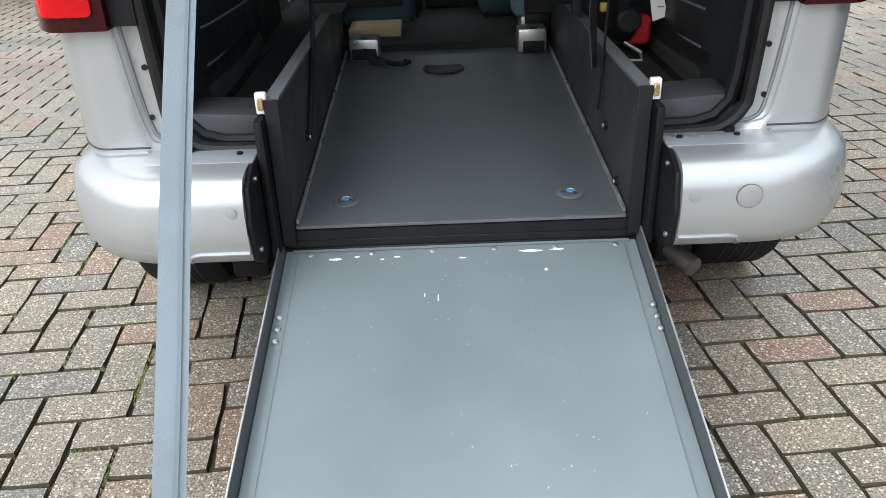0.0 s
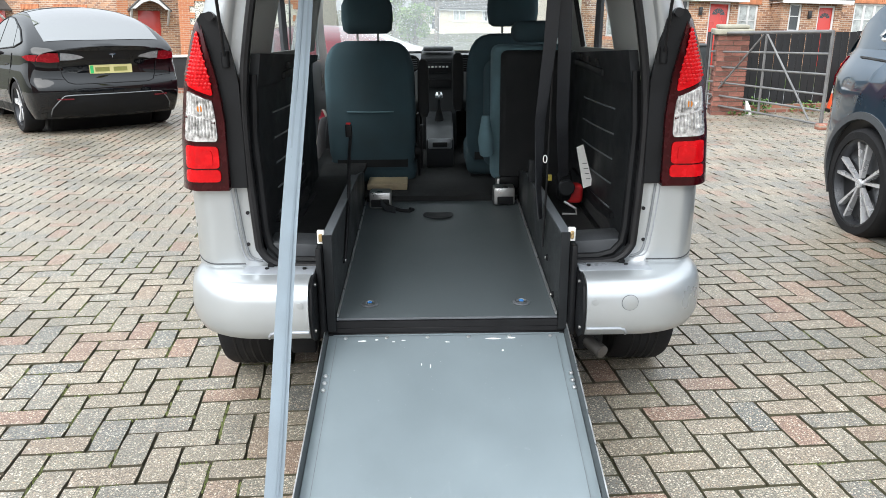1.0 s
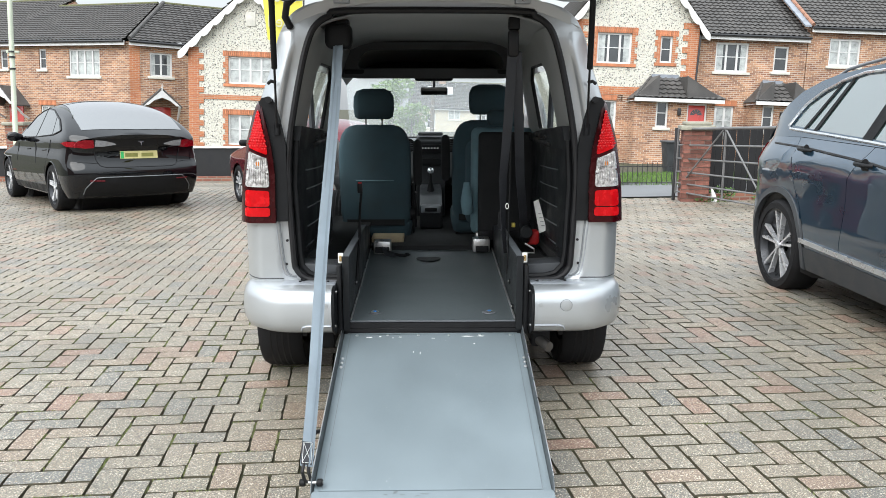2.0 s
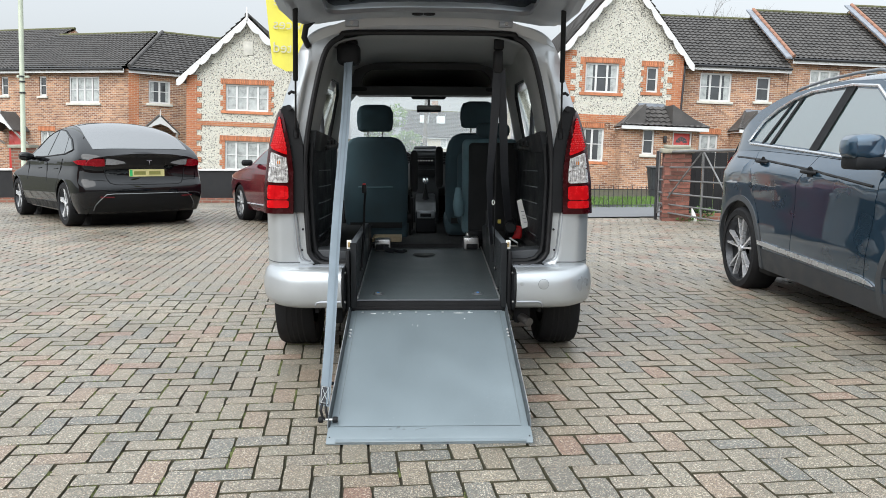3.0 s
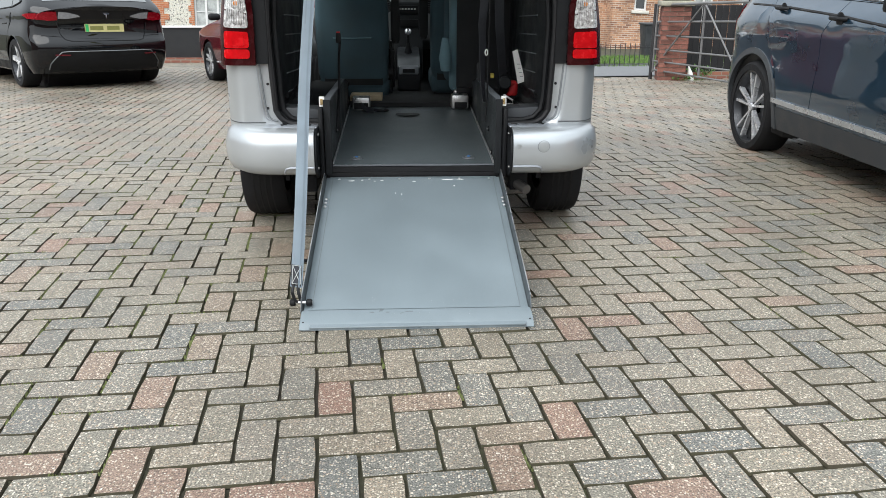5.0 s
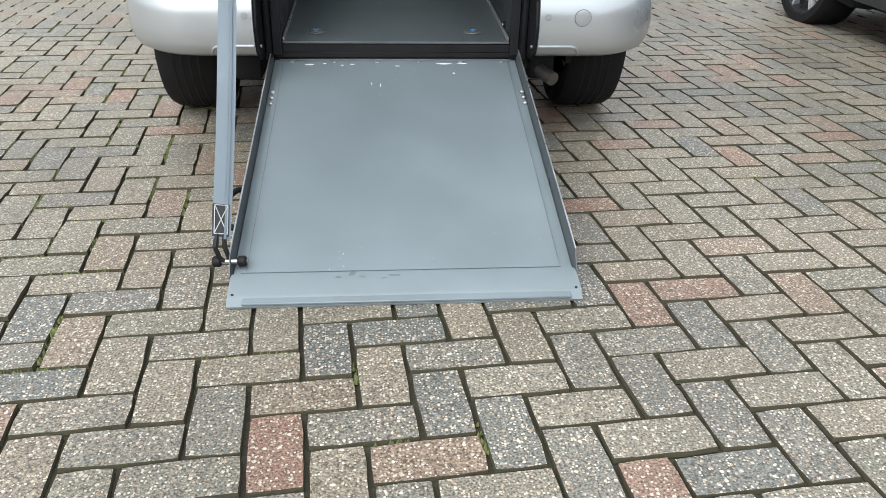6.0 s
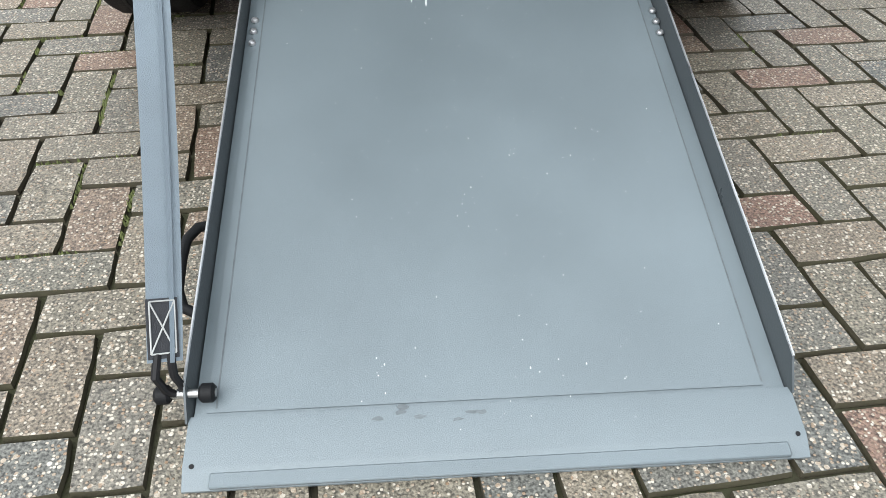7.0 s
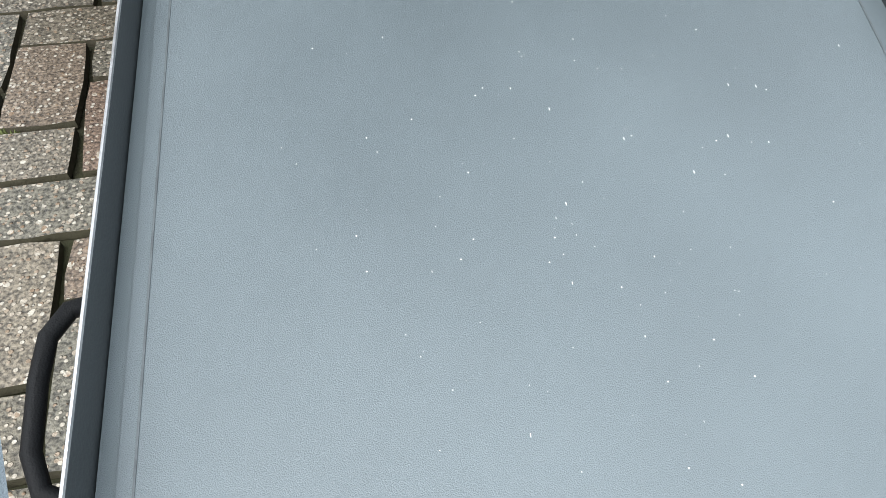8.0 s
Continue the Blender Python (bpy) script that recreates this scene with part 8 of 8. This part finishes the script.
def door_canopy(h, x, y, ze, za, w=0.62):
    """A white gabled canopy on brackets over a front door, with slate slopes."""
    part("canopy_front", prism([(x - w, ze), (x - w + 0.14, ze), (x - 0.3, ze + 0.22), (x, ze + 0.33), (x + 0.3, ze + 0.22), (x + w - 0.14, ze), (x + w, ze), (x, za)], "y", y - 0.85, y - 0.78), M_WHITE, h)
    for s in (-1, 1):
        part("canopy_slope", prism([(x + s * (w + 0.1), ze - 0.08), (x, za + 0.04), (x, za + 0.10), (x + s * (w + 0.1), ze - 0.02)], "y", y - 0.84, y), M_TILE, h)
        part("canopy_bracket", tube([(x + s * w, y - 0.8, ze), (x + s * w, y - 0.3, ze - 0.45), (x + s * w, y - 0.02, ze - 0.6)], 0.05, 8), M_WHITE, h)
    part("canopy_finial", tube([(x, y - 0.82, za), (x, y - 0.82, za + 0.3)], [0.035, 0.008], 8), M_WHITE, h)
    part("front_door", box(x - 0.42, x + 0.42, y - 0.03, y + 0.02, ze - 2.1, ze - 0.05, 0.004), M_RED_DOOR, h, "red painted front door")


door_canopy(h5, 1.2, 0.0, 1.05, 1.70, 0.70)
door_canopy(h6, -6.45, 0.0, 0.95, 1.66, 0.72)

# ---- edges of the yard: walls, gate, road, lawn ----
M_FENCE = mat("black_painted_boards", (0.007, 0.0075, 0.009), 0.6, 0, 0.4, 5, 120, 0.4)
M_GRASS = mat("winter_lawn", (0.075, 0.14, 0.025), 0.9, 0, 0.3, 1.2, 60, 0.8, col2=(0.12, 0.20, 0.04), depth=0.02)
M_BLADE = mat("grass_blades", (0.09, 0.17, 0.03), 0.7, 0, 0.4, 9, 80, 0.2)
M_WEED = mat("weed_leaves", (0.06, 0.14, 0.02), 0.6, 0, 0.4, 9, 80, 0.2)
M_GATE = mat("galvanised_gate_tube", (0.17, 0.17, 0.17), 0.5, 0.5, 0.25, 6, 100, 0.15)
M_COPING = mat("weathered_coping", (0.26, 0.25, 0.20), 0.85, 0, 0.3, 6, 60, 0.5)
M_POST = mat("pale_green_lamp_post", (0.42, 0.46, 0.36), 0.5, 0.1, 0.2, 2, 60, 0.15)
M_BIN = mat("black_wheeled_bin", (0.03, 0.033, 0.036), 0.5, 0, 0.2, 4, 80, 0.1)
M_YELLOW = mat("yellow_banner_cloth", (0.60, 0.54, 0.07), 0.7, 0, 0.1, 2, 200, 0.1)

part("road", grid_surface([2.25] + frange(4, 60, 4), [9.9, 11.5, 13.1], lambda x, y: (x, y + 0.12 * min(x, 30), ground_z(y) - 0.006)), M_ROAD, None, "grey asphalt road beyond the yard", kind="structure", category="road")
bm = bmesh.new()
part("lawn", grid_surface(frange(2.6, 40, 1.5), frange(13.3, 30, 1.2), lambda x, y: (x, y, -0.43 - 0.036 * (y - 13.3) + 0.012 * math.sin(3 * x) * math.cos(2.1 * y))), M_GRASS, None, "short green winter lawn before the houses", kind="structure", category="grass")
rg = random.Random(3)
verts, faces = [], []
for i in range(9000):
    x, y = rg.uniform(2.8, 9.0), rg.uniform(13.3, 19)
    z = -0.43 - 0.036 * (y - 13.3)
    a, hgt = rg.uniform(0, 6.28), rg.uniform(0.05, 0.11)
    k = len(verts)
    verts += [(x - 0.012 * math.cos(a), y - 0.012 * math.sin(a), z), (x + 0.012 * math.cos(a), y + 0.012 * math.sin(a), z), (x + rg.uniform(-0.04, 0.04), y + rg.uniform(-0.04, 0.04), z + hgt)]
    faces.append((k, k + 1, k + 2))
me = bpy.data.meshes.new("grass")
me.from_pydata(verts, [], faces)
me.materials.append(M_BLADE)
tagged(new("grass", me), "tufts of green lawn grass", "grass", kind="stuff")
part("kerb", grid_surface(frange(-30, 40, 2), [13.1, 13.12, 13.22, 13.3], lambda x, y: (x, y + 0.12 * x * (abs(x) < 30), -0.42 + (0.05 if 13.11 < y < 13.29 else 0.0))), M_ROAD, None, "low pale kerb along the road", kind="structure", category="kerb")

# railing before the lawn
rail = thing("iron_railing", "low black iron railing along the lawn", "railing")
rod = None
for i in range(60):
    x = 2.9 + 0.11 * i
    m = Matrix.Translation((x, 13.6, -0.44))
    if rod is None:
        rod = part("picket", tube([(0, 0, 0), (0, 0, 0.50), (0, 0, 0.54)], [0.008, 0.008, 0.002], 6), M_GUTTER, rail, local=m)
    else:
        share("picket", rod, rail, m)
for z in (-0.36, 0.0):
    part("rail", box(2.8, 9.6, 13.592, 13.608, z - 0.008, z + 0.008), M_GUTTER, rail)

# low black wall with pale coping on the far side of the yard
zw = ground_z(15.0)
wall = thing("boundary_wall", "low black-painted boundary wall on a brick footing", "wall", kind="structure")
part("wall_board", box(-13.5, 2.2, 15.05, 15.13, zw + 0.14, zw + 0.80), M_FENCE, wall)
part("wall_coping", box(-13.5, 2.2, 15.01, 15.17, zw + 0.802, zw + 0.85, 0.01), M_WHITE, wall)
part("wall_footing", box(-13.5, 2.2, 14.96, 15.20, zw - 0.05, zw + 0.138), M_BRICK_OLD, wall)
gp = thing("gate_pier", "square brick gate pier with stone cap", "gate pier", pose(-9.55, 14.8, zw - 0.05))
part("pier_shaft", box(-0.20, 0.20, -0.20, 0.20, 0.0, 1.40), M_BRICK_OLD, gp)
part("pier_cap", box(-0.25, 0.25, -0.25, 0.25, 1.402, 1.48, 0.015), M_COPING, gp)

# brick pier, steel gate and black board fence on the right
PX, PY = 4.55, 9.62
pz = ground_z(PY)
pier = thing("gate_pier", "weathered red brick gate pier with mossy cap", "gate pier", pose(PX, PY, pz - 0.01, 0, 0, -12))
hw = 0.225
part("pier_core", box(-hw + 0.008, hw - 0.008, -hw + 0.008, hw - 0.008, 0, 1.22), mat("pier_mortar", (0.20, 0.17, 0.14), 0.9), pier)
src = {}
rp = random.Random(8)
for row in range(16):
    zc = 0.038 + 0.0755 * row
    off = 0.5 * (row % 2)
    for face in range(4):
        for k in range(3):
            a0 = -hw + (k - off) * 0.225
            a1 = a0 + 0.225
            a0, a1 = max(a0, -hw), min(a1, hw)
            if a1 - a0 < 0.05:
                continue
            key = round(a1 - a0, 3)
            c = (a0 + a1) / 2
            m = Matrix.Rotation(face * math.pi / 2, 4, "Z") @ Matrix.Translation((c, -hw + rp.uniform(-0.003, 0.003), zc))
            if key not in src:
                src[key] = part("brick", box(-key / 2 + 0.005, key / 2 - 0.005, -0.004, 0.03, -0.032, 0.032), mat("pier_brick", (0.16, 0.065, 0.048), 0.85, 0, 0.45, 12, 90, 0.5, rand=0.45), pier, local=m)
            else:
                share("brick", src[key], pier, m)
part("pier_cap", box(-0.28, 0.28, -0.28, 0.28, 1.222, 1.30, 0.02), M_COPING, pier)
part("pier_cap_top", box(-0.22, 0.22, -0.22, 0.22, 1.302, 1.36, 0.025), M_COPING, pier)

GATE_M = Matrix.Translation((4.30, 9.62, ground_z(9.62))) @ Matrix.Rotation(radians(-67.9), 4, "Z")
fg = thing("field_gate", "open galvanised tubular steel yard gate", "gate", GATE_M)
GL = 2.14
for z0, z1 in ((0.16, 0.12), (0.306, 0.298), (0.503, 0.508), (0.727, 0.767), (0.952, 1.03), (1.22, 1.31)):
    part("gate_rail", tube([(-0.08, 0, z0), (GL, 0, z1)], 0.015 if z0 < 1.1 else 0.022, 8), M_GATE, fg)
for x in (-0.08, 1.03, GL):
    part("gate_upright", tube([(x, 0, 0.12), (x, 0, 1.22 + 0.04 * x)], 0.018, 8), M_GATE, fg)
for a, b in (((0.0, 0.22), (1.0, 1.24)), ((1.06, 1.24), (1.95, 0.16))):
    part("gate_brace", tube([(a[0], -0.02, a[1]), (b[0], -0.02, b[1])], 0.014, 8), M_GATE, fg)
part("gate_hinge_post", tube([(-0.13, 0, 0.0), (-0.13, 0, 1.24)], 0.03, 10), M_GUTTER, fg)
part("gate_drop_bolt", tube([(GL, 0, 1.25), (GL, 0, 0.02)], 0.024, 8), M_GATE, fg)
ge = GATE_M @ Vector((GL, 0, 0))
tagged(part("stone_block", box(ge.x - 0.12, ge.x + 0.10, ge.y - 0.22, ge.y - 0.06, ground_z(ge.y) - 0.01, ground_z(ge.y) + 0.08, 0.03, 3), M_BRICK_OLD), "worn reddish stone holding the gate open", "stone")
fence = thing("board_fence", "black-painted close-board fence on a brick plinth", "fence")
fb = None
for i in range(38):
    x = 4.82 + 0.125 * i
    y = 9.72 + 0.02 * i
    m = Matrix.Translation((x, y + (0.012 if i % 2 else 0), ground_z(y) + 0.12)) @ Matrix.Rotation(0.16, 4, "Z")
    if i % 3 == 0 or fb is None:
        fb = part("board", box(0, 0.118, -0.009, 0.009, 0, 1.10 + 0.02 * rp.random(), 0.003, 1), M_FENCE, fence, local=m)
    else:
        share("board", fb, fence, m)
part("plinth", prism([(4.80, 9.66), (9.6, 10.42), (9.6, 10.54), (4.80, 9.80)], "z", ground_z(9.7) - 0.06, ground_z(9.7) + 0.118), M_BRICK_OLD, fence)


def weed(x, y, n, r, hgt, seed):
    rw = random.Random(seed)
    bm = bmesh.new()
    z = ground_z(y)
    for i in range(n):
        a, q = rw.uniform(0, 6.28), r * rw.random() ** 0.6
        px, py = x + q * math.cos(a), y + q * math.sin(a)
        L, t = rw.uniform(0.03, 0.07), rw.uniform(0, 6.28)
        d = Vector((math.cos(t), math.sin(t), rw.uniform(0.2, 1.0))).normalized() * L
        e = Vector((-math.sin(t), math.cos(t), 0)) * L * 0.35
        b = Vector((px, py, z + rw.uniform(0, hgt)))
        bm.faces.new([bm.verts.new(p) for p in (b, b + d * 0.5 + e, b + d, b + d * 0.5 - e)])
    w = thing("weed", "green weeds growing at the foot of the fence", "weed")
    part("leaves", bm, M_WEED, w, kind="stuff", smooth=0)


for k, (x, y, n, r, hh) in enumerate(((5.05, 9.52, 160, 0.22, 0.22), (5.9, 9.62, 120, 0.3, 0.15), (4.7, 9.32, 60, 0.2, 0.06), (6.6, 9.7, 90, 0.25, 0.12))):
    weed(x, y, n, r, hh, k)
tagged(part("plastic_bag", tube([(4.86, 9.42, pz + 0.0), (4.83, 9.42, pz + 0.12), (4.80, 9.43, pz + 0.24)], [0.05, 0.045, 0.012], 8), M_WHITE_CARD), "crumpled white plastic bag beside the pier", "bag")
bin_ = thing("wheeled_bin", "dark wheeled bin standing behind the gate pier", "bin", pose(7.14, 19.0, -0.64))
part("bin_body", loft([[(px, py, z) for px, py in rounded(-w, w, -w * 1.1, w * 1.1, 0.05, 3)] for z, w in ((0.02, 0.20), (0.9, 0.27))]), M_BIN, bin_)
part("bin_lid", box(-0.30, 0.30, -0.33, 0.33, 0.902, 0.96, 0.025), M_BIN, bin_)

# lamp post and banner, upright in the level frame
cone = thing("traffic_cone", "orange and white traffic cone by the fence", "traffic cone", pose(6.45, 9.85, ground_z(9.85)))
M_ORANGE = mat("orange_cone_plastic", (0.72, 0.09, 0.03), 0.5, 0, 0.12, 6, 60, 0.05)
part("cone_base", box(-0.21, 0.21, -0.21, 0.21, 0, 0.045, 0.012), M_RUBBER, cone)
part("cone_body", lathe([(0.15, 0.046), (0.11, 0.28)], "z", (0, 0, 0), 28), M_ORANGE, cone)
part("cone_band", lathe([(0.1115, 0.281), (0.07, 0.53)], "z", (0, 0, 0), 28), M_WHITE, cone)
part("cone_tip", lathe([(0.07, 0.531), (0.03, 0.75), (0.02, 0.755)], "z", (0, 0, 0), 28), M_ORANGE, cone)
lp = thing("lamp_post", "pale green steel lamp post with a sign clamp", "lamp post", FAR @ Matrix.Translation((-7.95, 16.0, -1.72)))
part("post", tube([(0, 0, 0), (0, 0, 1.2), (0, 0, 1.25), (0, 0, 6.6)], [0.07, 0.07, 0.048, 0.045], 14), M_POST, lp)
for z in (2.9, 3.12, 3.22):
    part("clamp", cyl((0, 0, z), "z", 0.062, 0.03, 14), M_GUTTER, lp)
part("clamp_arm", box(-0.10, 0.14, -0.02, 0.02, 3.19, 3.24, 0.005), M_POST, lp)
part("lantern", box(-0.12, 0.12, -0.75, 0.05, 6.55, 6.68, 0.04, 3), M_POST, lp)

ban = thing("banner_flag", "yellow feather banner flag seen from behind", "banner", FAR @ Matrix.Scale(0.714, 4) @ Matrix.Translation((-2.45, 14.0, -1.9)))
part("pole", tube([(0.44, 0, 0), (0.44, 0, 5.4), (0.3, 0, 5.8)], 0.014, 8), M_GUTTER, ban)
cloth = part("cloth", sheet([(-0.14, 3.62), (0.10, 3.50), (0.42, 3.52), (0.42, 5.5), (0.2, 5.8), (-0.36, 5.4)], (), (frange(-0.4, 0.4, 0.1), frange(3.5, 5.8, 0.2)), lambda x, z: (x, 0.03 * math.sin(7 * x + 3 * z), z), 0.004, (0, -1, 0)), M_YELLOW, ban)


def words(text, size, x, z, y, parent, m, mirrored=True):
    """Lettering as flat mesh; mirrored when the back of the cloth is seen."""
    c = bpy.data.curves.new("lettering", "FONT")
    c.body, c.size, c.extrude, c.align_x = text, size, 0.002, "RIGHT"
    tmp = bpy.data.objects.new("lettering", c)
    me = bpy.data.meshes.new_from_object(tmp)
    bpy.data.objects.remove(tmp)
    me.materials.append(m)
    ob = new("lettering", me)
    ob.parent = parent
    ob.matrix_basis = Matrix.Translation((x, y, z)) @ Matrix.Rotation(math.pi, 4, "Z") @ Matrix.Rotation(math.pi / 2, 4, "X") if mirrored else Matrix.Translation((x, y, z)) @ Matrix.Rotation(math.pi / 2, 4, "X")
    return ob


M_PRINT = mat("grey_banner_print", (0.45, 0.44, 0.30), 0.7, 0, 0.1, 5, 100, 0)
for t, z in (("ole", 4.62), ("vices", 4.22), ("ited", 3.82)):
    words(t, 0.26, -0.14, z, -0.045, cloth, M_PRINT)


# plain walls that close the yard behind and beside the camera's way
def closing_wall(name, x0, x1, y0, y1, height):
    part(name, box(x0, x1, y0, y1, -0.1, height), M_BRICK_OLD, None, "plain brick wall closing the yard", kind="structure", category="wall")


closing_wall("wall_south", -14.0, 12.0, -13.4, -13.0, 2.2)
closing_wall("wall_west", -13.4, -13.0, -13.0, 6.0, 2.2)
closing_wall("wall_east", 11.0, 11.4, -13.0, 5.0, 4.6)

# ---- what shows beyond: houses ahead, trees ----
M_BARK = mat("grey_brown_bark", (0.10, 0.085, 0.07), 0.9, 0, 0.3, 6, 60, 0.5)
M_LEAF = mat("evergreen_leaves", (0.06, 0.12, 0.025), 0.6, 0, 0.4, 2, 40, 0.1, col2=(0.14, 0.22, 0.05))
fh = terrace_house("far_house", "cream rendered house with grey tiled roof and skylights", -1.9, 14.0, 80.0, 9.0, -3.2, 3.0, 5.9,
                   [(-0.1, 0.9, 1.0, 2.4, 1, False), (2.2, 3.4, 1.9, 2.9, 2, True), (5.0, 6.2, 1.9, 2.9, 2, False), (8.2, 9.4, 1.9, 2.9, 2, True)], M_CREAM)
for x in (0.0, 1.75):
    part("skylight", prism([(81.6, 4.45), (82.9, 5.25), (82.9, 5.33), (81.6, 4.53)], "x", x, x + 0.9), M_NET, fh)
part("chimney", box(1.2, 1.9, 84.0, 84.8, 5.4, 7.0), M_BRICK2, fh)
pole = thing("telegraph_pole", "thin grey pole standing beyond the yard", "pole", FAR @ Matrix.Translation((0.24, 30.0, -2.2)))
part("shaft", tube([(0, 0, 0), (0, 0, 5.5)], [0.10, 0.07], 10), M_BARK, pole)


def leafy_tree(x, y, z0, zc, r, n, seed, name="tree", label="small evergreen tree with a rounded uneven crown"):
    rt = random.Random(seed)
    t = thing(name, label, "tree", FAR @ Matrix.Translation((x, y, z0)))
    hc = zc - z0
    bm = tube([(0, 0, 0), (0.05, 0, hc * 0.5), (0, 0.04, hc)], [0.11, 0.08, 0.03], 8)
    for k in range(9):
        a = rt.uniform(0, 6.28)
        tube([(0, 0, hc * rt.uniform(0.4, 0.8)), (0.5 * r * math.cos(a), 0.5 * r * math.sin(a), hc + rt.uniform(-0.3, 0.4) * r), (0.85 * r * math.cos(a), 0.85 * r * math.sin(a), hc + rt.uniform(-0.4, 0.7) * r)], [0.04, 0.025, 0.008], 6, bm)
    part("trunk", bm, M_BARK, t)
    verts, faces = [], []
    lumps = [(rt.uniform(-0.6, 0.6) * r, rt.uniform(-0.6, 0.6) * r, hc + rt.uniform(-0.55, 0.6) * r, rt.uniform(0.3, 0.55) * r) for _ in range(11)]
    for i in range(n):
        cx, cy, cz, q = rt.choice(lumps)
        d = Vector((rt.gauss(0, 1), rt.gauss(0, 1), rt.gauss(0, 1))).normalized() * q * rt.uniform(0.6, 1.05)
        p = Vector((cx, cy, cz)) + d
        u = Vector((rt.gauss(0, 1), rt.gauss(0, 1), rt.gauss(0, 1))).normalized()
        v = u.orthogonal().normalized()
        L = rt.uniform(0.05, 0.11) * max(1, r)
        k = len(verts)
        verts += [tuple(p - u * L), tuple(p + v * L * 0.5), tuple(p + u * L), tuple(p - v * L * 0.5)]
        faces.append((k, k + 1, k + 2, k + 3))
    me = bpy.data.meshes.new("crown")
    me.from_pydata(verts, [], faces)
    me.materials.append(M_LEAF)
    c = new("crown", me)
    c.parent = t
    tagged(c, kind="stuff")


def bare_tree(x, y, z0, height, seed):
    rt = random.Random(seed)
    t = thing("bare_tree", "leafless winter tree with fine twigs", "tree", FAR @ Matrix.Translation((x, y, z0)))
    bm = tube([(0, 0, 0), (0.1, 0, height * 0.25), (0, 0.1, height * 0.45)], [0.22, 0.17, 0.13], 8)
    part("trunk", bm, M_BARK, t)
    verts, faces = [], []

    def limb(p, d, L, r, depth):
        q = p + d * L + Vector((0, 0, 0.06 * L))
        a = d.orthogonal().normalized()
        b = d.cross(a)
        k = len(verts)
        for c, rr in ((p, r), (q, r * 0.6)):
            for j in range(3):
                w = 2.094 * j
                verts.append(tuple(c + (a * math.cos(w) + b * math.sin(w)) * rr))
        for j in range(3):
            faces.append((k + j, k + (j + 1) % 3, k + 3 + (j + 1) % 3, k + 3 + j))
        if depth == 0:
            return
        for i in range(rt.choice((2, 3, 3))):
            nd = (d + Vector((rt.gauss(0, 0.5), rt.gauss(0, 0.5), rt.gauss(0.12, 0.35)))).normalized()
            limb(p + (q - p) * rt.uniform(0.6, 1.0), nd, L * rt.uniform(0.62, 0.82), r * 0.6, depth - 1)
    for i in range(6):
        a = i * 1.05 + rt.uniform(-0.3, 0.3)
        limb(Vector((0, 0, height * rt.uniform(0.3, 0.45))), Vector((math.cos(a) * 0.7, math.sin(a) * 0.7, 0.8)).normalized(), height * 0.2, 0.07, 5)
    me = bpy.data.meshes.new("branches")
    me.from_pydata(verts, [], faces)
    me.materials.append(M_BARK)
    c = new("branches", me)
    c.parent = t
    tagged(c, kind="stuff")


leafy_tree(-0.95, 50.0, -3.0, 1.15, 1.15, 2600, 4)
leafy_tree(-3.4, 72.0, -3.0, 3.2, 2.1, 2600, 6)
bare_tree(16.8, 50.0, -2.0, 13.6, 2)
bare_tree(21.5, 52.0, -2.0, 14.0, 5)

lay_paving()
grow_moss()
